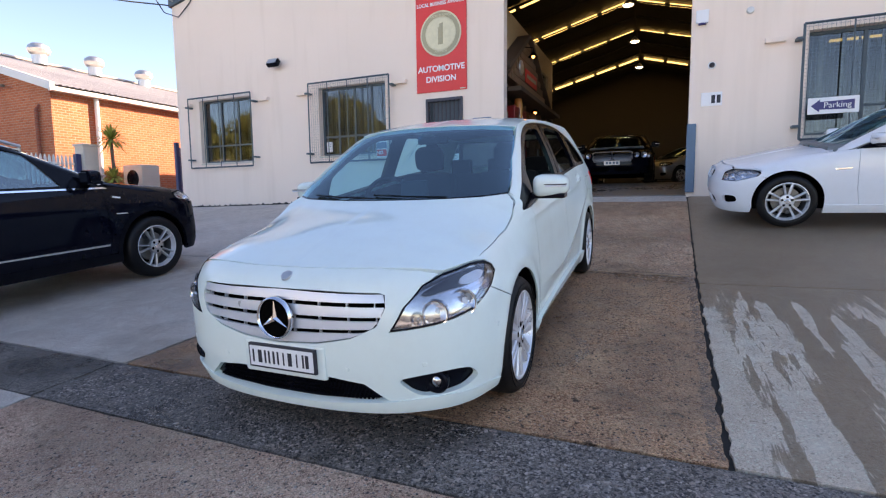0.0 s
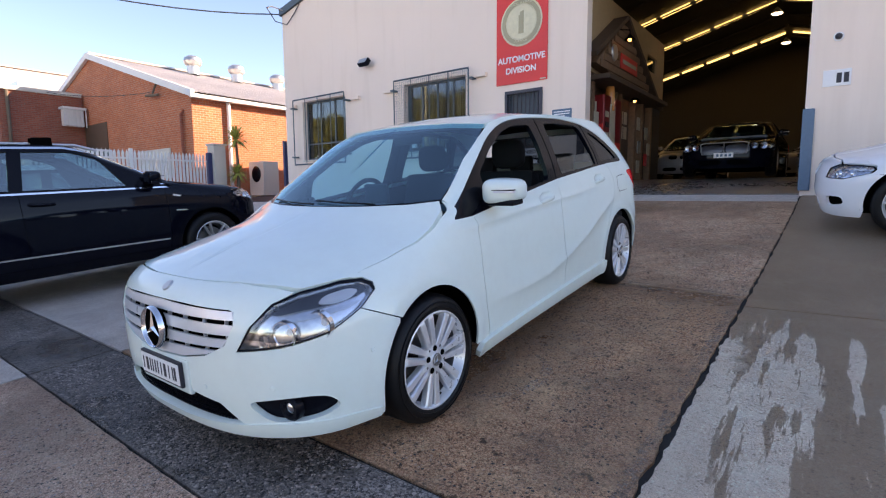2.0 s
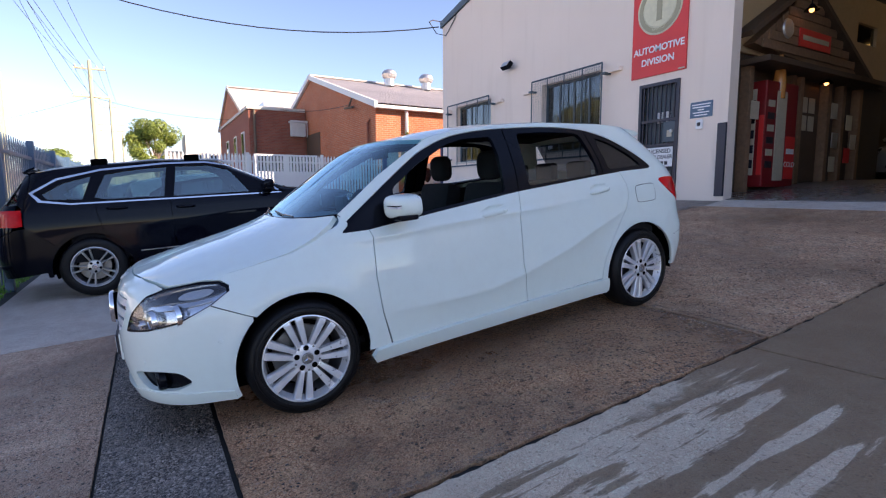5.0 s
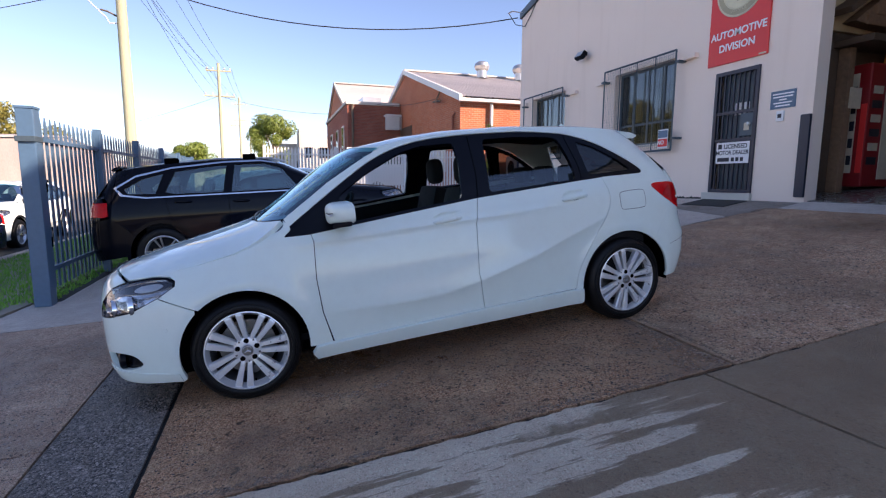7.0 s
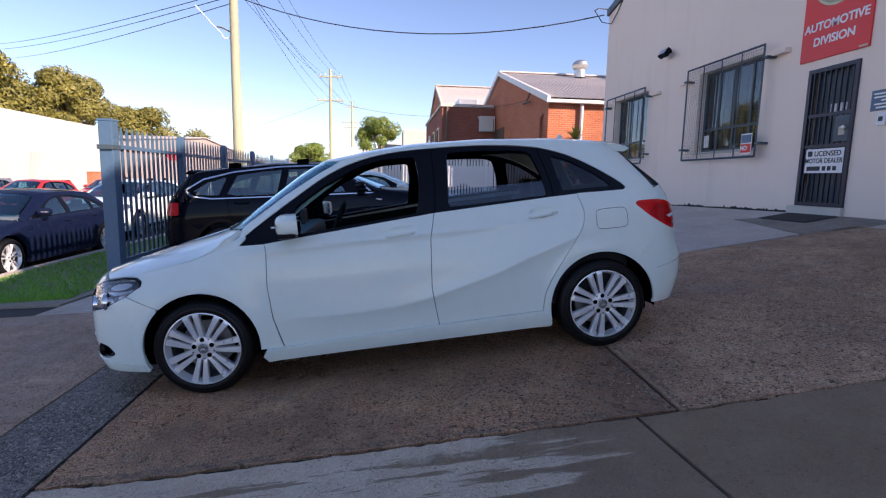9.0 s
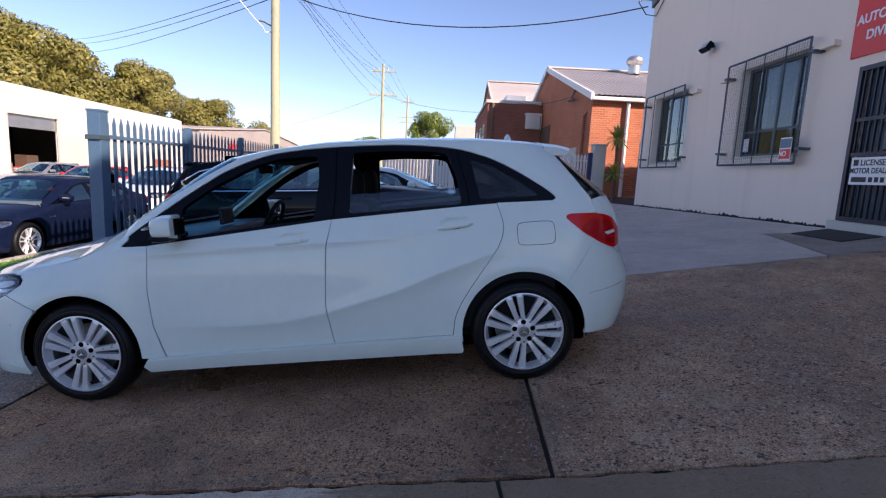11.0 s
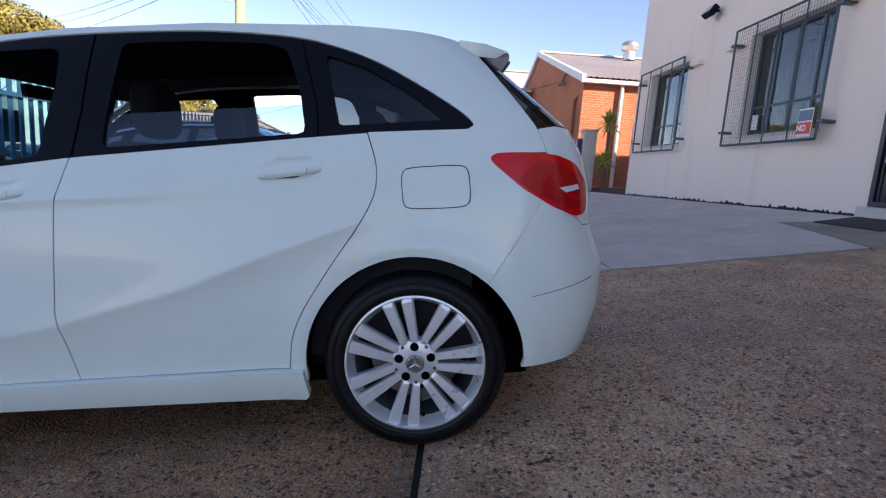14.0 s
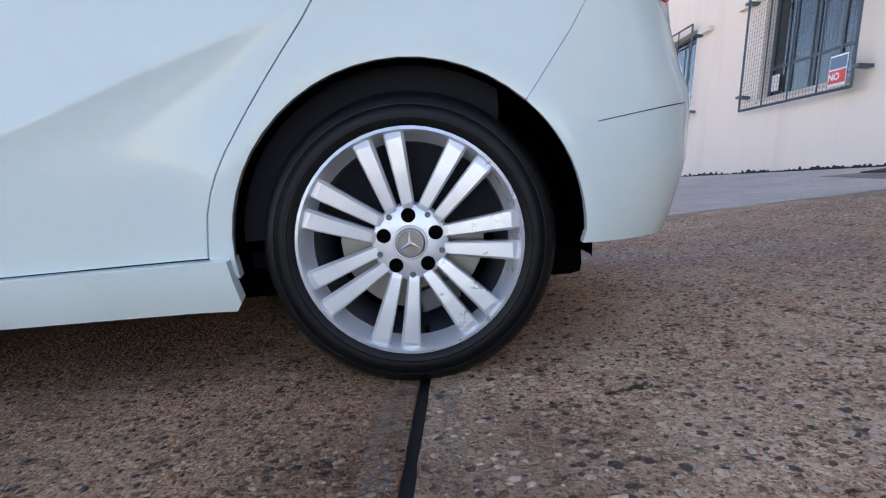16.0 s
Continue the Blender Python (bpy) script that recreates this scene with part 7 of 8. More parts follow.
        fr = sh.at(np.array([q[0] for q in rgb]), np.array([q[1] for q in rgb]))
        skin("boot_lid", boot, [[(float(p[0]), float(p[1])) for p in fr] + right + [(float(p[0]), float(p[1])) for p in bk[::-1]]], paint, c, both, step=st, thick=0.03)
    part("underbody", box((-k["half"] + 0.2, -0.60, low + 0.02), (k["half"] - 0.2, wb + 0.42, low + 0.18), 0.03), "under", c)
    part("engine_block", box((-k["half"] + 0.22, -0.52, low + 0.1), (k["half"] - 0.22, 0.12, float(hood_e(-0.2)) - 0.14), 0.03), "under", c)
    if k.get("cabin"):
        cabin(c, k["cabin"])
    return c, sh


HOOD_B = curve([(-0.75, 0.83), (-0.45, 0.865), (-0.1, 0.92), (0.2, 0.965), (0.45, 1.0), (0.7, 1.05)], 0.1)
HOOD_LINE = curve([(-0.75, 0.79), (-0.40, 0.815), (-0.335, 0.834), (-0.17, 0.857), (0.011, 0.888), (0.113, 0.922), (0.15, 0.936), (0.226, 0.976), (0.30, 1.0), (0.5, 1.06)], 0.03)
ROOF_B = curve([(0.6, 1.37), (0.9, 1.43), (1.1, 1.475), (1.5, 1.515), (2.0, 1.512), (2.5, 1.478), (2.9, 1.425), (3.1, 1.39)], 0.1)


def dent_b(u, z):
    """Shoulder line, rising lower line with a hollow over it, and lips round the wheels."""
    up = 0.905 + 0.03 * np.clip((u - 0.5) / 2, 0, 1)
    a = 0.010 * np.clip(1 - np.abs(z - up) / 0.05, 0, 1) ** 2 * np.clip((u - 0.2) / 0.3, 0, 1) * np.clip((2.3 - u) / 0.5, 0, 1)
    lo = np.interp(u, [0.5, 1.0, 1.25, 1.53, 1.94, 2.2, 2.59, 2.9], [0.455, 0.447, 0.452, 0.50, 0.605, 0.70, 0.825, 0.9])
    d = z - lo
    env = np.clip((u - 0.45) / 0.5, 0, 1) * np.clip((2.75 - u) / 0.35, 0, 1)
    b = env * (0.021 * np.where(d < 0, np.exp(-(np.hypot(d, 0.005) - 0.005) / 0.060), np.exp(-(np.hypot(d, 0.005) - 0.005) / 0.12)) - 0.012)
    lip = 0.013 * (np.exp(-((np.hypot(u - 2.699, z - 0.33) - 0.385) / 0.06) ** 2) + np.exp(-((np.hypot(u, z - 0.33) - 0.385) / 0.06) ** 2))
    cups = 0.0
    for cu, cz in ((1.335, 0.952), (2.312, 0.994)):
        cups = cups - 0.017 * np.clip(1 - ((u - cu) / 0.098) ** 2 - ((z - cz - 0.08 * (u - cu)) / 0.034) ** 2, 0, 1) ** 0.8
    return a + b + cups + lip * np.clip((0.9 - z) / 0.2, 0, 1)


AF, AR = 0.365, 0.372
DLO_B = [(0.30, 0.945), (0.455, 0.955), (1.573, 1.053), (2.355, 1.09), (2.905, 1.098), (2.935, 1.115), (2.79, 1.224), (2.594, 1.347), (2.45, 1.405), (2.323, 1.442), (2.05, 1.476), (1.80, 1.486), (1.48, 1.487), (1.25, 1.470), (1.10, 1.440), (0.95, 1.388), (0.834, 1.33), (0.568, 1.165), (0.26, 0.965)]
DLO_B = flowing(DLO_B, 4, 19)
HATCH = dict(
    half=0.885, wb=2.699, r=0.317, rim=0.234, arch=0.372, low=0.16, paint="white_car", step=0.05,
    front=[(0.0, -0.70), (0.10, -0.76), (0.18, -0.83), (0.26, -0.86), (0.40, -0.872), (0.55, -0.868), (0.66, -0.86), (0.75, -0.84), (0.80, -0.81), (0.84, -0.74), (0.88, -0.62), (0.94, -0.35), (1.0, 0.0), (1.03, 0.09), (1.05, 0.124), (1.20, 0.36), (1.37, 0.62), (1.46, 0.785), (1.53, 1.0)],
    rear=[(0.0, 3.30), (0.2, 3.36), (0.3, 3.42), (0.45, 3.47), (0.60, 3.48), (0.66, 3.455), (0.75, 3.43), (0.9, 3.42), (1.02, 3.39), (1.1, 3.35), (1.37, 3.06), (1.42, 3.0), (1.53, 2.8)],
    inset=[(0.10, 0.10), (0.18, 0.055), (0.25, 0.022), (0.35, 0.010), (0.5, 0.0), (0.68, 0.006), (0.8, 0.018), (0.9, 0.036), (0.95, 0.052), (1.0, 0.075), (1.1, 0.105), (1.25, 0.165), (1.38, 0.225), (1.46, 0.27), (1.52, 0.33)],
    nose=[(0.1, 0.55), (0.2, 0.60), (0.5, 0.64), (0.8, 0.66), (0.95, 0.55), (1.05, 0.34), (1.5, 0.30)], tail=[(0.1, 0.45), (0.5, 0.50), (0.8, 0.45), (1.1, 0.40), (1.5, 0.35)],
    nf=2.8, nr=3.0, flank=3.1, rise=[(0.0, 0.0), (0.4, 0.0), (1.6, 0.05), (2.4, 0.075), (3.0, 0.085)], roll=(HOOD_B, 0.24, 0.10, -0.1, 0.34), dent=dent_b,
    hood_edge=HOOD_LINE, roof_edge=ROOF_B,
    hood_centre=curve([(-0.76, 0.836), (-0.5, 0.903), (-0.2, 0.962), (0.08, 1.012), (0.3, 1.04)], 0.1),
    roof_centre=curve([(0.7, 1.42), (0.95, 1.487), (1.2, 1.53), (1.5, 1.553), (2.0, 1.552), (2.5, 1.522), (2.9, 1.478), (3.1, 1.445)], 0.1),
    bumper=[("s", 0.0, 0.832), ("s", 0.45, 0.832), ("s", 0.62, 0.815), ("s", 0.70, 0.797), ("s", 0.617, 0.764), ("s", 0.523, 0.684), ("s", 0.463, 0.586), ("s", 0.64, 0.602), ("s", 0.816, 0.634), ("s", 0.975, 0.70), (-0.243, 0.607)]
        + arch(0, 0.317, AF, 132, 198, 10) + [(-0.37, 0.19), ("s", 1.0, 0.195), ("s", 0.84, 0.205), ("s", 0.6, 0.212), ("s", 0.0, 0.20),
        ("s", 0.0, 0.25), ("s", 0.143, 0.251), ("s", 0.455, 0.276), ("s", 0.361, 0.356), ("s", 0.237, 0.376), ("s", 0.0, 0.385), ("s", 0.0, 0.513), ("s", 0.18, 0.525), ("s", 0.318, 0.556), ("s", 0.417, 0.609), ("s", 0.461, 0.689), ("s", 0.470, 0.74), ("s", 0.45, 0.748), ("s", 0.193, 0.757), ("s", 0.0, 0.757)],
    bumper_holes=[[("s", 0.48, 0.375), ("s", 0.586, 0.393), ("s", 0.72, 0.398), ("s", 0.81, 0.385), ("s", 0.87, 0.33), ("s", 0.785, 0.298), ("s", 0.685, 0.288), ("s", 0.567, 0.294)]],
    front_inserts=[("bumper_lip", [("s", 0.0, 0.249), ("s", 0.143, 0.250), ("s", 0.455, 0.275), ("s", 0.567, 0.286), ("s", 0.72, 0.283), ("s", 0.95, 0.268), ("s", 1.08, 0.250), ("s", 1.08, 0.200), ("s", 0.84, 0.207), ("s", 0.6, 0.216), ("s", 0.0, 0.206)], "white_car", 0.007),
        ("grille_back", [("s", 0.0, 0.50), ("s", 0.33, 0.545), ("s", 0.44, 0.61), ("s", 0.485, 0.70), ("s", 0.48, 0.76), ("s", 0.0, 0.77)], "under", -0.035),
        ("grille_slat", [("s", 0.0, 0.753), ("s", 0.463, 0.742), ("s", 0.461, 0.708), ("s", 0.0, 0.710)], "grille_silver", -0.004), ("grille_slat", [("s", 0.0, 0.693), ("s", 0.457, 0.690), ("s", 0.438, 0.649), ("s", 0.0, 0.647)], "grille_silver", -0.004),
        ("grille_slat", [("s", 0.0, 0.629), ("s", 0.428, 0.632), ("s", 0.399, 0.598), ("s", 0.0, 0.583)], "grille_silver", -0.004), ("grille_slat", [("s", 0.0, 0.565), ("s", 0.376, 0.582), ("s", 0.312, 0.560), ("s", 0.175, 0.530), ("s", 0.0, 0.518)], "grille_silver", -0.004),
        ("intake_mesh", [("s", 0.0, 0.235), ("s", 0.47, 0.265), ("s", 0.38, 0.365), ("s", 0.0, 0.40)], "trim", -0.03), ("fog_recess", [("s", 0.46, 0.37), ("s", 0.586, 0.40), ("s", 0.82, 0.40), ("s", 0.89, 0.33), ("s", 0.78, 0.285), ("s", 0.55, 0.284)], "trim", -0.035)],
    fine=0.27, sill_out=0.024, lamp_deep=0.034, lamp_mat="lamp_smoke", headlight=[("s", 0.467, 0.589), ("s", 0.527, 0.686), ("s", 0.620, 0.766), ("s", 0.72, 0.797), ("s", 0.88, 0.813), ("s", 0.99, 0.806), ("s", 1.052, 0.782), ("s", 1.068, 0.755), ("s", 0.99, 0.706), ("s", 0.83, 0.640), ("s", 0.64, 0.606)],
    lamps=[(0.655, 0.653, 0.050, "chrome"), (0.80, 0.676, 0.052, "chrome"), (0.575, 0.630, 0.024, "lamp_chrome")], lamp_strips=[([("s", 0.60, 0.735), ("s", 0.73, 0.785), ("s", 0.88, 0.802), ("s", 0.99, 0.796), ("s", 1.045, 0.772), ("s", 1.0, 0.755), ("s", 0.86, 0.742), ("s", 0.72, 0.738), ("s", 0.63, 0.722)], "trim"), ([("s", 0.79, 0.752), ("s", 0.82, 0.780), ("s", 0.93, 0.789), ("s", 0.985, 0.775), ("s", 0.95, 0.752), ("s", 0.86, 0.742)], "galv"), ([("s", 0.60, 0.704), ("s", 0.98, 0.738), ("s", 0.985, 0.722), ("s", 0.62, 0.690)], "lamp_chrome")],
    fender=[(-0.237, 0.610), ("s", 0.98, 0.703), ("s", 1.062, 0.750), ("s", 1.072, 0.756), ("s", 1.056, 0.785), ("s", 0.995, 0.810)] + [(-0.40, 0.814), (-0.335, 0.832), (-0.17, 0.855), (0.011, 0.886), (0.113, 0.920), (0.15, 0.934), (0.226, 0.974), ("x", 0.742, 1.05), (0.30, 0.953), (0.4545, 0.951), (0.464, 0.91), (0.449, 0.68), (0.461, 0.47), (0.503, 0.264)] + arch(0, 0.317, AF, -8, 128, 18),
    side=[("x", 0.742, 1.056), ("x", 0.685, 1.25), ("x", 0.617, 1.45), (1.05, 1.468), (1.2, 1.492), (1.5, 1.515), (2.0, 1.512), (2.5, 1.478), (2.9, 1.425), (2.96, 1.37), (3.136, 1.10), (3.165, 1.012), (3.03, 1.012), (2.978, 1.0), (3.038, 0.934), (3.142, 0.857), (3.10, 0.80), (3.05, 0.72)]
        + arch(2.699, 0.317, AR, 47, 188, 20) + flowing([(2.272, 0.312), (2.295, 0.46), (2.420, 0.645), (2.578, 0.846), (2.612, 0.965), (2.574, 1.098)], 0, 6) + flowing([(2.905, 1.096), (2.938, 1.115), (2.79, 1.228), (2.594, 1.351), (2.45, 1.409), (2.323, 1.446), (2.05, 1.480), (1.80, 1.490), (1.48, 1.491), (1.25, 1.474), (1.10, 1.444), (0.95, 1.392), (0.834, 1.334), (0.568, 1.169), (0.27, 0.970)], 0, 15),
    door1=[(0.469, 0.91), (0.454, 0.68), (0.467, 0.47), (0.512, 0.268), (1.542, 0.298), (1.512, 0.55), (1.535, 0.89), (1.575, 1.050), (0.458, 0.952)],
    door2=[(1.540, 0.89), (1.517, 0.55), (1.547, 0.298)] + flowing([(2.268, 0.3135), (2.291, 0.46), (2.4165, 0.6465), (2.5745, 0.847), (2.6085, 0.965), (2.571, 1.095)], 0, 6) + [(2.355, 1.087), (1.579, 1.050)],
    sill=[(0.372, 0.225), (0.395, 0.182), (2.318, 0.205), (2.330, 0.222), (2.318, 0.310), (1.5, 0.294), (0.40, 0.262)], handle1=(1.335, 0.930, 0.24), handle2=(2.312, 0.973, 0.24), cupped=True,
    dlo=DLO_B, openings=[eased([(0.66, 0.992), (1.47, 1.060), (1.50, 1.30), (1.49, 1.438), (1.25, 1.435), (1.10, 1.40), (0.86, 1.29), (0.66, 1.165)], 0.03), eased([(1.68, 1.080), (2.365, 1.104), (2.345, 1.25), (2.295, 1.40), (2.22, 1.425), (1.95, 1.445), (1.712, 1.447)], 0.025), eased([(2.475, 1.125), (2.83, 1.13), (2.72, 1.225), (2.56, 1.325), (2.43, 1.375)], 0.02)],
    panes=[("front_window", [(0.65, 0.98), (1.42, 1.04), (1.44, 1.45), (1.1, 1.41), (0.86, 1.30), (0.65, 1.17)], None), ("rear_window", [(1.67, 1.07), (2.38, 1.10), (2.36, 1.205), (1.68, 1.195)], "door_glass"), ("quarter_window", [(2.46, 1.115), (2.85, 1.12), (2.72, 1.235), (2.56, 1.335), (2.42, 1.385)], "dark_glass")], open_side=(-1,),
    lining=[(0.36, 0.30), (2.9, 0.34), (2.9, 1.08), (1.57, 1.04), (0.40, 0.95)], mirror=(0.66, 0.99),
    hood_front=[("s", 0.0, 0.8335), ("s", 0.2, 0.8335), ("s", 0.45, 0.8335), ("s", 0.62, 0.822), ("s", 0.72, 0.806), ("s", 0.88, 0.818), ("s", 0.99, 0.815)], hood_u=(-0.36, 0.24),
    screen_base=[("s", 0.0, 1.040), ("x", 0.2, 1.041), ("x", 0.4, 1.044), ("x", 0.6, 1.049), ("x", 0.735, 1.056)], screen_top=[("s", 0.0, 1.480), ("x", 0.2, 1.477), ("x", 0.42, 1.468), ("x", 0.610, 1.45)],
    rear_top=[("s", 5.6, 1.462), ("t", 0.3, 1.456), ("t", 0.5, 1.436), ("t", 0.6, 1.418)], roof_u=(1.04, 2.95),
    rear_parts=[("rear_window_glass", [("s", 5.6, 1.375), ("t", 0.3, 1.375), ("t", 0.585, 1.37), ("t", 0.70, 1.105), ("s", 5.6, 1.09)], "dark_glass", 0.0), ("tailgate", [("s", 5.6, 1.085), ("t", 0.72, 1.10), (3.142, 1.09), (3.170, 1.005), (3.22, 0.84), (3.30, 0.76), ("s", 5.6, 0.70)], "white_car", 0.0),
        ("rear_bumper", [("s", 5.6, 0.695), (3.30, 0.757), (3.215, 0.837), (3.1426, 0.8562), (3.1007, 0.7990), (3.0510, 0.7190)] + arch(2.699, 0.317, AR, 46.8, 0, 10) + [(3.062, 0.29), (3.2, 0.285), ("t", 0.5, 0.28), ("s", 5.6, 0.28)], "white_car", 0.0)],
    tail_light=eased([(2.968, 0.998), (3.0, 0.966), (3.077, 0.897), (3.177, 0.833), (3.270, 0.790), (3.32, 0.80), (3.33, 0.90), (3.275, 0.972), (3.20, 1.0), (3.10, 1.012), (2.995, 1.014)], 0.022),
    tail_inner=[(eased([(3.055, 0.925), (3.13, 0.985), (3.235, 0.962), (3.305, 0.885), (3.285, 0.81), (3.18, 0.846), (3.09, 0.898)], 0.02), "lamp_red_dark"), ([(3.20, 0.893), (3.275, 0.900), (3.28, 0.884), (3.225, 0.876)], "white_sign"), ([(3.225, 0.874), (3.285, 0.858), (3.282, 0.846), (3.235, 0.862)], "lamp_red")],
    side_extra=[("fuel_flap", rounded([(2.70, 0.845), (2.685, 0.865), (2.683, 0.955), (2.70, 0.975), (2.88, 0.978), (2.90, 0.96), (2.903, 0.865), (2.885, 0.845)]), "white_car", 0.003), ("bumper_line", [(3.10, 0.538), (3.33, 0.575), (3.33, 0.5735), (3.10, 0.5365)], "trim", 0.001), ("pillar_seam", [(1.579, 1.058), (1.600, 1.20), (1.604, 1.482), (1.609, 1.482), (1.605, 1.20), (1.585, 1.058)], "under", -0.001), ("quarter_seam", [(2.405, 1.098), (2.40, 1.20), (2.345, 1.425), (2.349, 1.425), (2.404, 1.20), (2.410, 1.098)], "under", -0.001)],
    style=dict(pairs=7, spread=(0.0170, 0.0345), wide=(0.0128, 0.0222), phase=0.75, crisp=True), cabin=(0.80, 0.30, 0.52, 1.22, 2.10, 0.38, -1),
)
CAR = pose(-1.515, 2.7467, 0.2557, 5.913, 0, 0)
hero, hero_shell = car(CAR, "white five-door hatchback with silver grille on a wet slope", HATCH)


# ---- fittings of the white hatchback ----
def on_skin(shell, s, z, off=0.0, side=1):
    """A pose on the skin whose z axis points outwards."""
    p = shell.at(np.array([s]), np.array([z]))[0]
    n = shell.normal(np.array([s]), np.array([z]))[0]
    m = np.array([side, 1, 1])
    p, n = Vector(p * m), Vector(n * m)
    up = Vector((0, 0, 1))
    xa = up.cross(n).normalized()
    return Matrix.Translation(p + n * off) @ Matrix((xa, n.cross(xa), n)).transposed().to_4x4()


star = on_skin(hero_shell, 0.0, 0.630, 0.012)
part("emblem_ring", lathe([(0.080, 0.0), (0.082, 0.016), (0.088, 0.022), (0.094, 0.016), (0.096, 0.0)], star, 48), "chrome", hero, "round chrome emblem ring", True)
part("emblem_disc", lathe([(0.0, 0.008), (0.080, 0.006), (0.082, -0.02)], star, 40), "under", hero)
bm = bmesh.new()
for a in (90, 210, 330):
    d, e = Vector((math.cos(radians(a)), math.sin(radians(a)), 0)), Vector((-math.sin(radians(a)), math.cos(radians(a)), 0))
    q = [star @ v for v in (e * 0.014 + Vector((0, 0, 0.010)), d * 0.082 + Vector((0, 0, 0.010)), e * -0.014 + Vector((0, 0, 0.010)), Vector((0, 0, 0.020)))]
    v = [bm.verts.new(p) for p in q]
    bm.faces.new((v[0], v[1], v[3]))
    bm.faces.new((v[1], v[2], v[3]))
part("emblem_spokes", bm, "chrome", hero)
for s_ in (0.07, 0.19, 0.31, 0.42):
    for sg in (1, -1):
        for z in (0.697, 0.635, 0.571):
            if z < 0.6 and s_ > 0.4:
                continue
            mm = on_skin(hero_shell, s_, z, -0.018, sg)
            bm = box((-0.0014, -0.016, -0.01), (0.0014, 0.016, 0.008))
            bmesh.ops.transform(bm, matrix=mm, verts=bm.verts)
            part("grille_rib", bm, "grille_silver", hero)
bd = on_skin(hero_shell, 0.02, 0.805, 0.001)
part("hood_badge", lathe([(0.0, 0.004), (0.020, 0.004), (0.026, 0.002), (0.028, -0.004)], bd, 28), "galv", hero, "small round badge")
plt = Matrix.Translation((0.015, -0.885, 0.445)) @ Matrix.Rotation(radians(88), 4, "X")
def plate_box(lo, hi, name, mt, bev=0.002):
    b_ = box(lo, hi, bev)
    bmesh.ops.transform(b_, matrix=plt, verts=b_.verts)
    return part(name, b_, mt, hero)
plate_box((-0.225, -0.085, -0.035), (0.225, 0.07, -0.012), "plate_plinth", "white_car", 0.012)
plate_box((-0.186, -0.057, -0.012), (0.186, 0.057, 0.004), "plate_frame", "black_print", 0.004)
plate_box((-0.176, -0.047, 0.004), (0.176, 0.047, 0.007), "number_plate", "white_sign")
for x, w_ in ((-0.160, 0.010), (-0.128, 0.022), (-0.092, 0.010), (-0.070, 0.010), (-0.045, 0.012), (-0.020, 0.010), (0.012, 0.008), (0.040, 0.022), (0.085, 0.008), (0.118, 0.010), (0.135, 0.018)):
    plate_box((x, -0.030, 0.007), (x + w_, 0.030, 0.0085), "plate_bar", "black_print", 0.001)
for sg in (1, -1):
    fg = on_skin(hero_shell, 0.645, 0.338, -0.028, sg)
    ax = Vector((sg * 0.12, -1, 0)).normalized()
    fg = Matrix.Translation(fg.translation) @ ax.to_track_quat("Z", "Y").to_matrix().to_4x4()
    fog = part("fog_lamp", lathe([(0.024, 0.006), (0.030, 0.014), (0.046, 0.016), (0.054, 0.008), (0.056, -0.02)], fg, 28), "trim", hero, "round fog lamp in a black bezel", True)
    part("lens", lathe([(0.0, 0.012), (0.014, 0.011), (0.024, 0.004)], fg, 24), "lamp_chrome", fog, smooth=True)
    for s_, z in ((0.299, 0.419), (0.592, 0.439), (1.03, 0.52)):
        part("parking_sensor", lathe([(0.0, 0.0035), (0.009, 0.003), (0.011, 0.0)], on_skin(hero_shell, s_, z, 0.0, sg), 16), "white_car", hero)
    flap = [(2.70, 0.842), (2.682, 0.862), (2.680, 0.957), (2.70, 0.979), (2.88, 0.982), (2.904, 0.962), (2.907, 0.863), (2.885, 0.841)]
    flap = rounded(flap)
    if sg > 0:
        skin("fuel_flap_gap", hero_shell, [hero_shell.ring(flap, 0.02), hero_shell.ring([(2.795 + (u - 2.795) * 0.972, 0.911 + (z - 0.911) * 0.955) for u, z in flap], 0.02)], "trim", hero, (1,), off=0.0012, thick=0.0, step=0.03)
bm = bmesh.new()
rings = []
for i in range(25):
    t = -1 + i / 12
    drop = 0.052 * abs(t) ** 2.6
    rings.append([bm.verts.new(p) for p in ((0.612 * t, 2.915 - 0.02 * t * t, 1.474 - drop), (0.606 * t, 3.02 - 0.03 * t * t, 1.459 - drop), (0.590 * t, 3.135 - 0.075 * t * t, 1.436 - drop), (0.588 * t, 3.138 - 0.075 * t * t, 1.428 - drop), (0.585 * t, 3.10 - 0.07 * t * t, 1.412 - drop), (0.612 * t, 3.01 - 0.075 * t * t, 1.376 - 0.010 * t * t), (0.612 * t, 2.93 - 0.03 * t * t, 1.372))])
for p, q in zip(rings, rings[1:]):
    for k_ in range(7):
        bm.faces.new((p[k_], p[(k_ + 1) % 7], q[(k_ + 1) % 7], q[k_]))
bm.faces.new(rings[0])
bm.faces.new(rings[-1][::-1])
part("roof_spoiler", bm, "white_car", hero, "white spoiler over the rear window", True)
part("spoiler_lamp", box((-0.16, 3.135, 1.421), (0.16, 3.142, 1.431), 0.001), "lamp_red_dark", hero)
part("roof_aerial", lathe([(0.03, 0.0), (0.02, 0.04), (0.0, 0.06)], Matrix.Translation((0.0, 2.75, 1.495)), 12), "white_car", hero, smooth=True)
part("rear_wiper", tube([(0.05, 3.36, 1.11), (-0.18, 3.33, 1.13), (-0.34, 3.27, 1.16)], 0.010, 6), "trim", hero)
part("inner_mirror", box((-0.12, 0.92, 1.36), (0.12, 0.95, 1.42), 0.01), "lining", hero)
bm = bmesh.new()
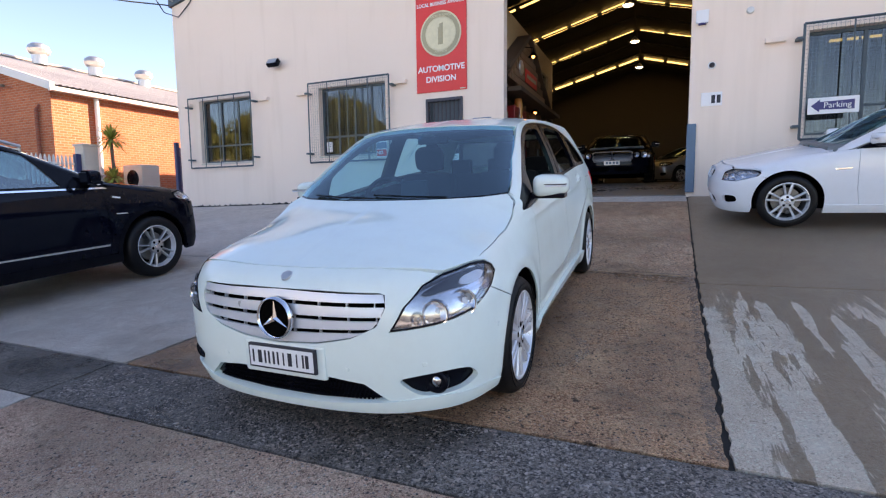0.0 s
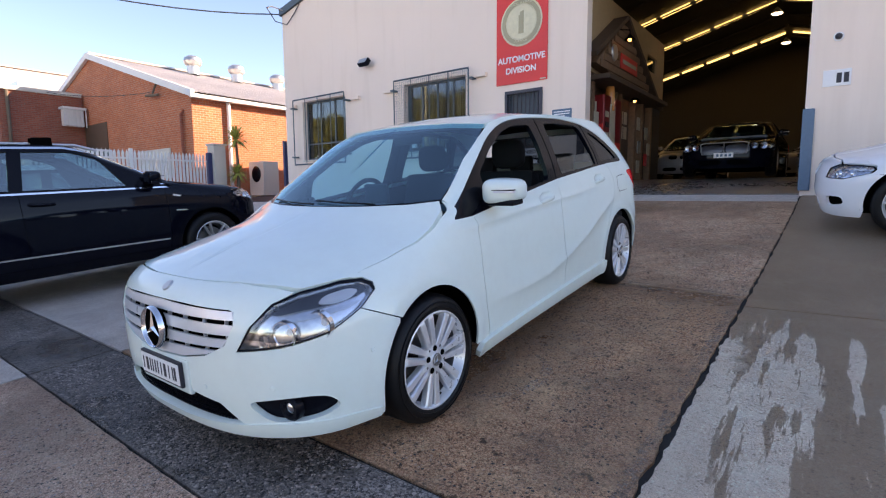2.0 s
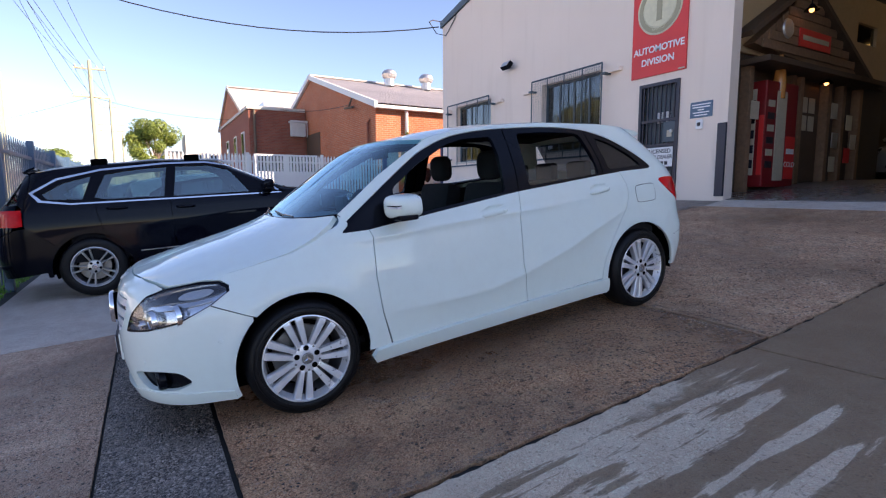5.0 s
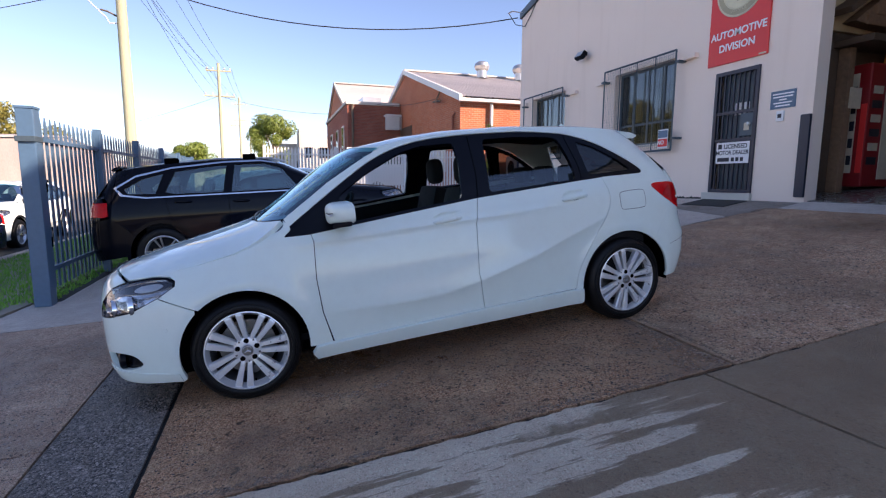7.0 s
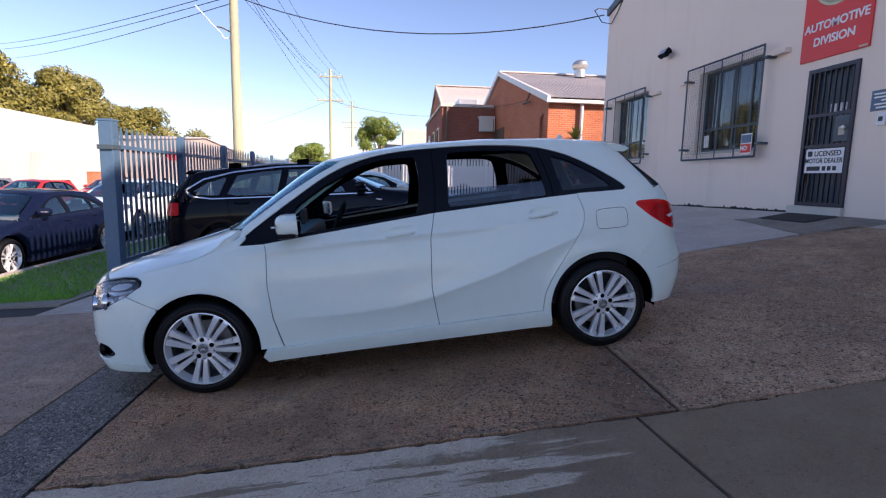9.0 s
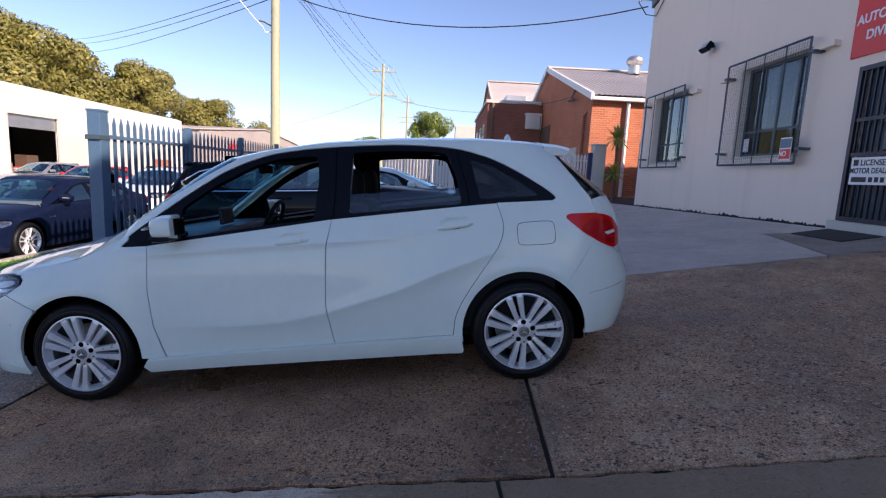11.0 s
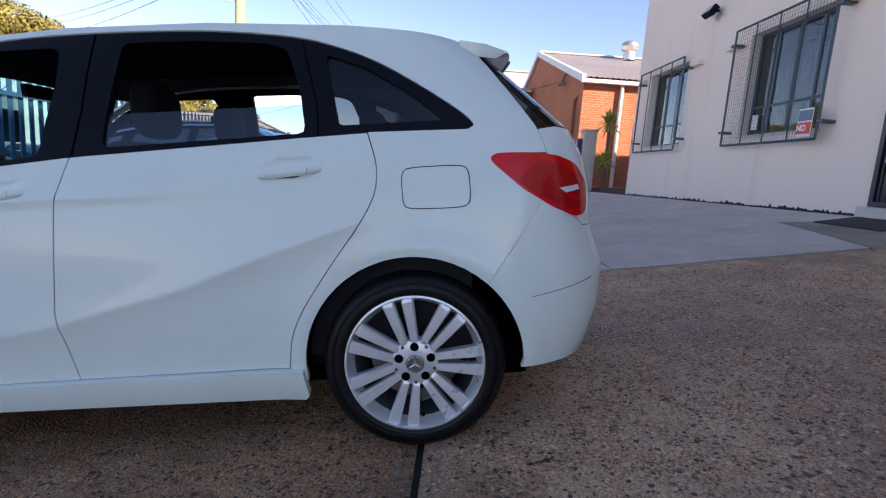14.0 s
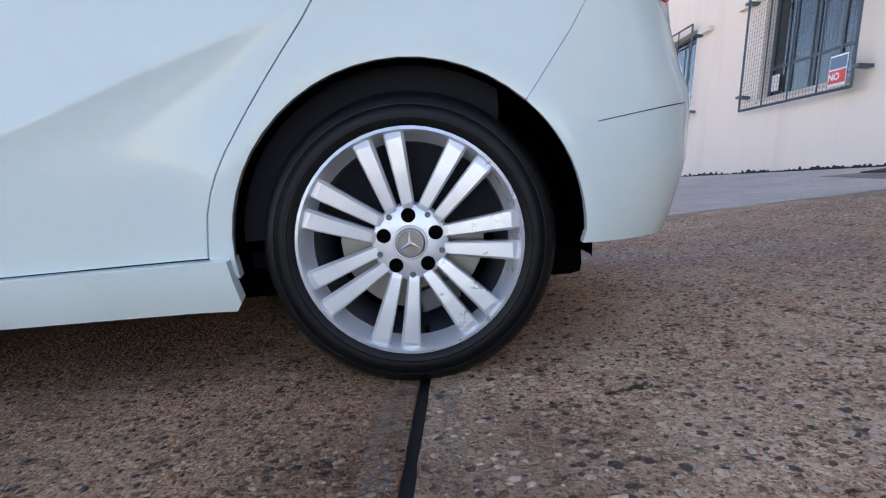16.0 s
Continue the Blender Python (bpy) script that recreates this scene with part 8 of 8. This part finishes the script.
for i in range(26):
    for j in range(5):
        s_, z = 0.012 + 0.017 * i + 0.008 * (j % 2), 0.277 + 0.021 * j
        if s_ > 0.405 - 0.9 * max(0, z - 0.28):
            continue
        for sg in (1, -1):
            mm = on_skin(hero_shell, s_, z, -0.024, sg)
            b2 = bmesh.new()
            add_lathe(b2, [(0.0075, -0.006), (0.0075, 0.006), (0.0058, 0.006), (0.0058, -0.006)], mm, 6, True)
            me_ = bpy.data.meshes.new("tmp")
            b2.to_mesh(me_)
            b2.free()
            bm.from_mesh(me_)
            bpy.data.meshes.remove(me_)
tagged(part("intake_honeycomb", bm, "trim", hero), kind="stuff")

# ---- the other cars ----
def spec(wb, half, fo, ro, r, rim, low, hf, cowl, roof, sb, st_, re, rz, b0, b1, dlo, panes, style, paint, doors, deck=None, **more):
    """A table of shapes for an everyday car. hf, cowl: bonnet heights; sb, st_: foot and head of the screen; re, rz: end of the roof, foot of the rear pane."""
    T, ar, zt = wb + ro, r + 0.055, roof - 0.045
    d0, d1, d2 = doors
    hood = curve([(-fo + 0.1, hf - 0.03), (-0.4, hf + 0.02), (0.0, (hf + cowl) / 2 + 0.01), (0.45, cowl - 0.02), (0.8, cowl)], 0.1)
    re_ = curve([(st_ - 0.35, roof - 0.22), (st_ - 0.05, roof - 0.12), (st_ + 0.15, roof - 0.065), (st_ + 0.5, zt), (re - 0.7, zt - 0.005), (re - 0.3, zt - 0.035), (re, zt - 0.085), (re + 0.3, zt - 0.2)], 0.1)
    rc_ = curve([(st_ - 0.3, roof - 0.17), (st_ - 0.05, roof - 0.06), (st_ + 0.2, roof - 0.015), (st_ + 0.6, roof), (re - 0.7, roof - 0.005), (re - 0.3, roof - 0.03), (re, roof - 0.07), (re + 0.3, roof - 0.18)], 0.1)
    if deck:
        rear = [(0.0, T - 0.14), (0.3, T - 0.03), (0.5, T), (deck - 0.12, T - 0.03), (deck - 0.02, T - 0.08), (deck + 0.02, T - 0.35), (deck + 0.05, rz + 0.05), (deck + 0.08, rz - 0.05), (roof - 0.10, re + 0.02), (roof - 0.03, re - 0.25)]
    else:
        rear = [(0.0, T - 0.14), (0.3, T - 0.04), (0.5, T), (0.75, T - 0.02), (b1 - 0.05, T - 0.08), (b1 + 0.02, T - 0.13), (roof - 0.10, re + 0.03), (roof - 0.03, re - 0.2)]
    tail_z = (deck - 0.05) if deck else b1 - 0.02
    sill_t = low + 0.10
    side = [("x", half * 0.74, cowl + 0.012), ("x", half * 0.67, (cowl + roof) / 2), ("x", half * 0.61, roof - 0.13)] + [(u, float(re_(u))) for u in np.linspace(st_ + 0.12, re - 0.04, 12)]
    if deck:
        side += [(re + 0.12, roof - 0.16), (rz - 0.10, deck + 0.07), (rz + 0.10, deck + 0.0), (T - 0.42, deck - 0.02), (T - 0.36, tail_z - 0.14)]
    else:
        side += [(re + 0.03, roof - 0.13), (T - 0.34, b1 + 0.03), (T - 0.38, tail_z), (T - 0.38, tail_z - 0.22)]
    side += [(wb + ar * 0.78, r + ar * 0.72)] + arch(wb, r, ar, 46, 188, 18) + [(wb - ar - 0.06, sill_t + 0.02), (d2 - 0.25, 0.50), (d2 - 0.06, 0.70), (d2, b1 - 0.12), (d2 - 0.01, b1 + 0.0)]
    k0 = max(i for i, p in enumerate(dlo[:5]) if p[1] < b1 + 0.06)
    side += dlo[k0:] + [(dlo[0][0] - 0.03, dlo[0][1] + 0.005), (dlo[0][0] - 0.22, float(hood(dlo[0][0] - 0.22)) - 0.01)]
    sedan_back = [("boot_panel", [("s", 9.0, deck - 0.02), ("t", half * 0.7, deck - 0.03), ("t", half * 0.72, deck - 0.26), ("s", 9.0, deck - 0.28)], paint, 0.0), ("rear_window_glass", [("s", 9.0, roof - 0.12), ("t", half * 0.56, roof - 0.13), ("t", half * 0.68, deck + 0.09), ("s", 9.0, deck + 0.08)], "side_glass", 0.0)] if deck else [
        ("rear_window_glass", [("s", 9.0, roof - 0.12), ("t", half * 0.60, roof - 0.125), ("t", half * 0.76, b1 + 0.04), ("s", 9.0, b1 + 0.02)], "dark_glass", 0.0), ("tailgate", [("s", 9.0, b1 + 0.015), ("t", half * 0.78, b1 + 0.03), (T - 0.33, b1), (T - 0.26, tail_z - 0.24), ("s", 9.0, 0.66)], paint, 0.0), ("roof_spoiler", [("s", 9.0, roof - 0.115), ("t", half * 0.6, roof - 0.12), ("t", half * 0.62, roof - 0.08), ("s", 9.0, roof - 0.075)], paint, 0.05)]
    tz0 = (deck - 0.27) if deck else 0.655
    back = sedan_back + [("rear_bumper", [("s", 9.0, tz0), (T - 0.30, tail_z - 0.24), (T - 0.40, tail_z - 0.23), (wb + ar * 0.80, r + ar * 0.70)] + arch(wb, r, ar, 44, 0, 8) + [(wb + ar + 0.01, low + 0.1), ("t", half * 0.6, low + 0.06), ("s", 9.0, low + 0.06)], more.pop("bumper_mat", paint), 0.0)]
    out = dict(
        half=half, wb=wb, r=r, rim=rim, arch=ar + 0.005, low=low, paint=paint, step=0.10, front=[(0.0, -fo + 0.18), (0.2, -fo + 0.06), (0.4, -fo), (hf - 0.17, -fo + 0.005), (hf - 0.06, -fo + 0.05), (hf, -fo + 0.15), (hf + 0.05, -fo + 0.40), (cowl - 0.03, sb - 0.3), (cowl, sb - 0.03), (cowl + 0.03, sb + 0.05), (roof - 0.08, st_), (roof - 0.02, st_ + 0.2)],
        rear=rear, inset=[(0.1, 0.10), (low, 0.05), (low + 0.1, 0.018), (0.5, 0.0), (b0 - 0.25, 0.006), (b0 - 0.08, 0.028), (b0, 0.055), (b0 + 0.1, 0.095), (roof - 0.22, 0.19), (roof - 0.09, 0.26), (roof - 0.03, 0.33)],
        nose=[(0.1, 0.5), (0.5, 0.6), (hf, 0.62), (cowl, 0.42), (cowl + 0.1, 0.32), (roof, 0.28)], tail=[(0.1, 0.4), (0.6, 0.45), (b1, 0.38), (roof, 0.32)], nf=2.8, nr=3.2, flank=3.2,
        rise=[(0.0, 0.0), (0.4, 0.0), (wb, b1 - b0), (T, b1 - b0)], roll=(hood, 0.2, 0.09, -0.1, 0.6), hood_edge=hood, roof_edge=re_, roof_centre=rc_,
        hood_centre=curve([(-fo + 0.14, hf + 0.005), (-0.4, hf + 0.05), (0.0, (hf + cowl) / 2 + 0.045), (sb, cowl + 0.015), (sb + 0.3, cowl + 0.05)], 0.1),
        bumper=[("s", 0.0, hf), ("s", 0.5, hf), ("s", 0.60, hf - 0.02), ("s", 0.56, hf - 0.07), ("s", 0.57, hf - 0.175), ("s", 0.8, hf - 0.175), ("s", 1.05, hf - 0.11)] + arch(0, r, ar, 128, 190, 10) + [(-ar - 0.01, low), ("s", 0.9, low), ("s", 0.0, low - 0.01)],
        bumper_holes=[[("s", 0.05, low + 0.07), ("s", 0.44, low + 0.07), ("s", 0.40, low + 0.18), ("s", 0.05, low + 0.19)], [("s", 0.60, low + 0.10), ("s", 0.84, low + 0.14), ("s", 0.82, low + 0.22), ("s", 0.62, low + 0.22)], more.pop("kidney", [("s", 0.03, hf - 0.19), ("s", 0.25, hf - 0.19), ("s", 0.29, hf - 0.06), ("s", 0.04, hf - 0.045)])],
        headlight=[("s", 0.575, hf - 0.17), ("s", 0.565, hf - 0.075), ("s", 0.62, hf - 0.03), ("s", 0.85, hf - 0.03), ("s", 1.02, hf - 0.045), ("s", 1.07, hf - 0.075), ("s", 1.04, hf - 0.112), ("s", 0.8, hf - 0.17)], lamps=[(0.68, hf - 0.105, 0.045, "chrome"), (0.82, hf - 0.10, 0.045, "chrome")], lamp_mat="lamp_smoke",
        fender=[("s", 1.056, hf - 0.112), ("s", 1.085, hf - 0.075), ("s", 1.03, hf - 0.038)] + [(u, float(hood(u)) + 0.0) for u in np.linspace(-0.36, dlo[0][0] - 0.20, 6)] + [(dlo[0][0], b0 - 0.002), (d0 - 0.003, b0 + 0.002), (d0 - 0.008, 0.7), (d0 - 0.003, 0.5), (d0 + 0.03, sill_t)] + arch(0, r, ar, -6, 127, 16),
        side=side, door1=[(d0, b0 + 0.002), (d0 - 0.004, 0.7), (d0 + 0.001, 0.5), (d0 + 0.035, sill_t), (d1 - 0.003, sill_t + 0.01), (d1 - 0.003, (b0 + b1) / 2)], door2=[(d1 + 0.002, (b0 + b1) / 2), (d1 + 0.002, sill_t + 0.01), (wb - ar - 0.075, sill_t + 0.02), (d2 - 0.26, 0.50), (d2 - 0.066, 0.70), (d2 - 0.006, b1 - 0.12), (d2 - 0.014, b1 - 0.003)],
        sill=[(ar - 0.01, low), (wb - ar + 0.005, low + 0.01), (wb - ar, sill_t + 0.015), (ar, sill_t)], handle1=(d1 - 0.17, b0 - 0.09, 0.21), handle2=(d2 - 0.22, b1 - 0.10, 0.21), dlo=dlo, panes=panes, openings=[p for _, p, _ in panes],
        lining=[(d0, low + 0.14), (d2 + 0.3, low + 0.16), (d2 + 0.3, b1 - 0.02), (d0, b0 - 0.02)], mirror=(dlo[0][0] + 0.22, b0 + 0.04), hood_front=[("s", 0.0, hf + 0.004), ("s", 0.25, hf + 0.004), ("s", 0.5, hf + 0.004), ("s", 0.62, hf - 0.018), ("s", 0.85, hf - 0.022), ("s", 1.02, hf - 0.036)], hood_u=(-0.36, sb - 0.02),
        screen_base=[("s", 0.0, cowl), ("x", half * 0.25, cowl), ("x", half * 0.5, cowl + 0.004), ("x", half * 0.73, cowl + 0.014)], screen_top=[("s", 0.0, roof - 0.072), ("x", half * 0.25, roof - 0.078), ("x", half * 0.45, roof - 0.095), ("x", half * 0.60, roof - 0.13)],
        rear_top=[("s", 9.0, roof - 0.10), ("t", half * 0.3, roof - 0.10), ("t", half * 0.5, roof - 0.105), ("t", half * 0.60, roof - 0.115)], roof_u=(st_ + 0.12, re - 0.04), rear_parts=back,
        tail_light=[(T - 0.375, tail_z - 0.02), (T - 0.10, tail_z - 0.01), (T - 0.06, tail_z - 0.19), (T - 0.30, tail_z - 0.21), (T - 0.37, tail_z - 0.20)], style=style, cabin=(half - 0.08, low + 0.12, sb + 0.40, sb + 1.15, min(sb + 2.0, re - 0.5), low + 0.20, -1))
    S = Shell.SF + Shell.SR + 3.2
    def fix(o):
        if isinstance(o, tuple) and len(o) == 3 and o[0] == "s" and o[1] == 9.0:
            return ("s", S, o[2])
        return type(o)(fix(q) for q in o) if isinstance(o, (list, tuple)) else o
    out = {k: fix(v) if isinstance(v, list) else v for k, v in out.items()}
    if deck:
        out["boot"] = dict(front=[("s", S, deck + 0.065), ("t", half * 0.3, deck + 0.065), ("t", half * 0.68, deck + 0.07)], back=[("s", S, deck - 0.02), ("t", half * 0.3, deck - 0.02), ("t", half * 0.7, deck - 0.03)], u=(rz + 0.02, T - 0.40), centre=curve([(rz - 0.3, deck + 0.11), (rz, deck + 0.07), (T - 0.2, deck + 0.03), (T, deck - 0.02)], 0.1), edge=curve([(rz - 0.3, deck + 0.06), (rz + 0.1, deck + 0.01), (T - 0.3, deck - 0.02), (T, deck - 0.03)], 0.1))
    out.update(more)
    return out


TEN = dict(pairs=5, spread=(0.012, 0.045), wide=(0.009, 0.012), phase=0.25, mat="galv")
FIVE = dict(pairs=5, spread=None, wide=(0.024, 0.03), phase=0.1)
SEVEN = dict(pairs=5, spread=(0.014, 0.050), wide=(0.010, 0.015), phase=0.5)
DLO_SUV = [(0.46, 1.085), (1.62, 1.115), (2.95, 1.15), (3.22, 1.20), (3.30, 1.29), (3.05, 1.43), (2.6, 1.515), (1.9, 1.555), (1.40, 1.545), (1.05, 1.47), (0.76, 1.31)]
PANES_SUV = [("front_window", [(0.90, 1.12), (1.84, 1.14), (1.76, 1.525), (1.36, 1.515), (1.12, 1.445)], "side_glass"), ("rear_window", [(1.95, 1.145), (2.58, 1.165), (2.70, 1.20), (2.55, 1.475), (2.2, 1.515), (1.87, 1.527)], "side_glass"), ("quarter_window", [(2.82, 1.185), (3.16, 1.21), (3.20, 1.28), (2.98, 1.40), (2.70, 1.46)], "side_glass")]
SUV = spec(2.81, 0.94, 0.86, 0.98, 0.36, 0.240, 0.26, 1.00, 1.13, 1.64, 0.28, 1.16, 3.35, 3.6, 1.085, 1.15, DLO_SUV, PANES_SUV, TEN, "black_car", (0.52, 1.89, 2.70), sill_mat="trim", handle_mat="black_car", mirror_paint=True, bumper_mat="trim",
    side_extra=[("side_badge", [(0.30, 0.792), (0.43, 0.799), (0.43, 0.786), (0.30, 0.779)], "chrome", 0.004), ("side_repeater", [(0.34, 0.965), (0.43, 0.985), (0.44, 0.97), (0.36, 0.952)], "white_sign", 0.004), ("chrome_line", [(0.50, 1.083), (1.62, 1.112), (2.95, 1.148), (2.95, 1.130), (1.62, 1.094), (0.46, 1.066)], "chrome", 0.004), ("sill_strip", [(0.55, 0.475), (2.30, 0.50), (2.30, 0.485), (0.55, 0.457)], "chrome", 0.004), ("roof_line", [(0.50, 1.108), (0.76, 1.333), (1.05, 1.493), (1.40, 1.568), (1.9, 1.578), (2.6, 1.538), (3.05, 1.453), (3.325, 1.30), (3.245, 1.185), (2.95, 1.132), (2.95, 1.152), (3.21, 1.203), (3.292, 1.29), (3.045, 1.43), (2.6, 1.515), (1.9, 1.556), (1.40, 1.546), (1.05, 1.47), (0.76, 1.31), (0.54, 1.108)], "chrome", 0.004), ("arch_lip", arch(0, 0.36, 0.465, -8, 185, 20) + arch(0, 0.36, 0.418, 185, -8, 20), "trim", 0.006), ("arch_lip", arch(2.81, 0.36, 0.465, -8, 185, 20) + arch(2.81, 0.36, 0.418, 185, -8, 20), "trim", 0.006)])
x3, _ = car(Matrix.Translation((-6.34, 4.25, rise(-6.34, 4.25) + 0.012)) @ pose(0, 0, 0, 0, 0, 180) @ pose(0, 0, 0, -4.75, 0, 0), "black five-door off-road car parked beside the fence", SUV, "parked cars")
for sg in (1, -1):
    rl = [(sg * 0.60, u, z) for u, z in ((1.05, 1.525), (1.25, 1.585), (2.0, 1.620), (2.8, 1.580), (3.1, 1.525))]
    part("roof_rail", tube(rl, 0.016, 8), "galv", x3, "silver roof rail", True)
    for u in (1.55, 2.6):
        part("rack_foot", box((sg * 0.60 - 0.06, u - 0.09, 1.575), (sg * 0.60 + 0.06, u + 0.09, 1.67), 0.02), "under", x3, "black roof rack foot")

DLO_SED = [(0.66, 0.955), (1.70, 0.985), (2.80, 1.01), (3.08, 1.03), (3.12, 1.06), (2.92, 1.17), (2.6, 1.28), (2.1, 1.345), (1.65, 1.345), (1.30, 1.26), (0.95, 1.10)]
PANES_SED = [("front_window", [(1.02, 0.985), (1.72, 1.005), (1.68, 1.31), (1.42, 1.27), (1.18, 1.16)], "side_glass"), ("rear_window", [(1.84, 1.01), (2.60, 1.03), (2.52, 1.25), (2.1, 1.31), (1.80, 1.32)], "side_glass"), ("quarter_window", [(2.68, 1.035), (2.98, 1.05), (2.84, 1.14), (2.64, 1.22)], "side_glass")]
SEDAN = spec(2.968, 0.93, 0.83, 1.10, 0.335, 0.235, 0.19, 0.77, 0.95, 1.46, 0.42, 1.22, 3.0, 3.45, 0.955, 1.01, DLO_SED, PANES_SED, SEVEN, "bmw_car", (0.70, 1.78, 2.78), 1.02, step=0.08,
    front_inserts=[("grille_back", [("s", 0.01, 0.57), ("s", 0.32, 0.57), ("s", 0.32, 0.73), ("s", 0.01, 0.735)], "under", -0.03), ("intake_back", [("s", 0.02, 0.24), ("s", 0.47, 0.24), ("s", 0.44, 0.39), ("s", 0.02, 0.40)], "under", -0.03), ("side_intake", [("s", 0.57, 0.27), ("s", 0.87, 0.31), ("s", 0.85, 0.43), ("s", 0.58, 0.43)], "under", -0.03)], side_extra=[("side_repeater", [(0.46, 0.735), (0.64, 0.745), (0.62, 0.73), (0.47, 0.722)], "chrome", 0.006)])
bmw, _ = car(Matrix.Translation((1.50, 8.66, rise(1.5, 8.66) + 0.012)) @ pose(0, 0, 0, 0, 0, -90) @ pose(0, 0, 0, 0, 8.2, 0), "white four-door saloon parked along the cream wall", SEDAN, "parked cars")
def repaint(base, paint, **more):
    """The same table in another colour."""
    k = dict(base)
    k["rear_parts"] = [(n, p, paint if mt == base["paint"] else mt, o) for n, p, mt, o in base["rear_parts"]]
    k["paint"] = paint
    k.update(more)
    return k
LUX = repaint(SEDAN, "black_car", half=0.985, style=FIVE, bumper_holes=[[("s", 0.02, 0.52), ("s", 0.40, 0.52), ("s", 0.42, 0.73), ("s", 0.02, 0.74)], SEDAN["bumper_holes"][0]], front_inserts=[("grille_mesh", [("s", 0.0, 0.50), ("s", 0.43, 0.50), ("s", 0.44, 0.745), ("s", 0.0, 0.75)], "alloy_dark", -0.02), ("intake_back", [("s", 0.02, 0.24), ("s", 0.47, 0.24), ("s", 0.44, 0.39), ("s", 0.02, 0.40)], "under", -0.03)])
GR = 1.63
lux, lux_shell = car(Matrix.Translation((-1.17, 14.98, rise(-1.17, 15.5) + 0.03)), "large black saloon with a chrome grille inside the garage", LUX, "garage cars")
part("grille_surround", plate([[(-0.46, 0.50), (0.46, 0.50), (0.50, 0.74), (0.42, 0.77), (-0.42, 0.77), (-0.50, 0.74)], [(-0.445, 0.515), (0.445, 0.515), (0.482, 0.732), (0.412, 0.755), (-0.412, 0.755), (-0.482, 0.732)]], -0.87, -0.83), "alloy_dark", lux, "bright chrome grille surround")
part("grille_bar", box((-0.008, -0.875, 0.515), (0.008, -0.84, 0.755), 0.004), "alloy_dark", lux)
part("number_plate", box((-0.20, -0.89, 0.42), (0.20, -0.87, 0.53), 0.004), "white_sign", lux)
for x in (-0.12, -0.04, 0.05, 0.13):
    part("plate_bar", box((x - 0.025, -0.893, 0.445), (x + 0.025, -0.889, 0.505)), "teal", lux)
for sg in (1, -1):
    for x, r_ in ((0.60, 0.06), (0.77, 0.07)):
        part("round_lamp", lathe([(0.0, 0.01), (r_ * 0.5, 0.02), (r_, 0.03), (r_ + 0.015, 0.02), (r_ + 0.015, -0.05)], Matrix.Translation((sg * x, -0.80 + (x - 0.6) * 0.5, 0.67)) @ FACING, 28), "lamp_chrome", lux, "round clear headlight", True)
HATCHY = spec(2.6, 0.88, 0.85, 0.75, 0.31, 0.205, 0.18, 0.80, 0.98, 1.48, 0.12, 0.98, 3.0, 3.2, 0.95, 1.01, [(0.42, 0.955), (1.45, 0.98), (2.5, 1.01), (2.85, 1.04), (2.70, 1.20), (2.4, 1.33), (1.8, 1.385), (1.25, 1.375), (0.95, 1.30), (0.66, 1.13)], [("front_window", [(0.75, 0.99), (1.42, 1.0), (1.36, 1.345), (1.12, 1.32), (0.92, 1.22)], "side_glass"), ("rear_window", [(1.55, 1.005), (2.25, 1.025), (2.2, 1.31), (1.5, 1.345)], "side_glass"), ("quarter_window", [(2.36, 1.03), (2.72, 1.05), (2.6, 1.18), (2.34, 1.28)], "side_glass")], FIVE, "silver_car", (0.48, 1.48, 2.42), step=0.14)
def again(ob, m, old, paint, label, group):
    """Another car of the same kind, in its own colour."""
    c = copy_thing(ob, m)
    tagged(c, label, "car", group)
    for o in c.children_recursive:
        if o.type == "MESH" and o.data.materials[0] == M[old]:
            o.material_slots[0].link = "OBJECT"
            o.material_slots[0].material = M[paint]
    return c


ROAD = -0.122
silver, _ = car(Matrix.Translation((0.1, 21.0, rise(0, 21) + 0.03)) @ pose(0, 0, 0, 0, 0, -50), "silver hatchback standing in the dim garage", HATCHY, "garage cars")
again(silver, Matrix.Translation((-2.95, 18.6, rise(-3, 18.6) + 0.03)), "silver_car", "silver_car", "silver car half hidden behind the shop front", "garage cars")
YARD = pose(0, 0, 0, 0, 0, 180) @ pose(0, 0, 0, -4.75, 0, 0)
again(silver, Matrix.Translation((-9.3, 4.9, rise(-9.3, 4.9) + 0.012)) @ YARD, "silver_car", "white_car", "white hatchback parked in the yard", "parked cars")
again(silver, Matrix.Translation((-11.9, 4.4, rise(-11.9, 4.4) + 0.012)) @ YARD, "silver_car", "silver_car", "silver hatchback parked in the yard", "parked cars")
TURN = pose(0, 0, 0, 0, 0, 90)
again(bmw, Matrix.Translation((-6.6, -3.35, ROAD)) @ TURN, "bmw_car", "blue_car", "dark blue saloon parked at the kerb", "street cars")
again(x3, Matrix.Translation((-12.4, -3.9, ROAD)) @ TURN, "black_car", "white_car", "white off-road wagon parked at the kerb", "street cars")
again(silver, Matrix.Translation((-19.5, -11.0, ROAD)) @ TURN, "silver_car", "red_car", "red hatchback parked across the street", "street cars")
again(silver, Matrix.Translation((-27.5, -12.0, ROAD)) @ TURN, "silver_car", "red_car", "red hatchback parked across the street", "street cars")
again(silver, Matrix.Translation((-22.5, -15.5, rise(0, -15.5) + 0.02)) @ TURN, "silver_car", "silver_car", "grey hatchback parked before a workshop", "street cars")
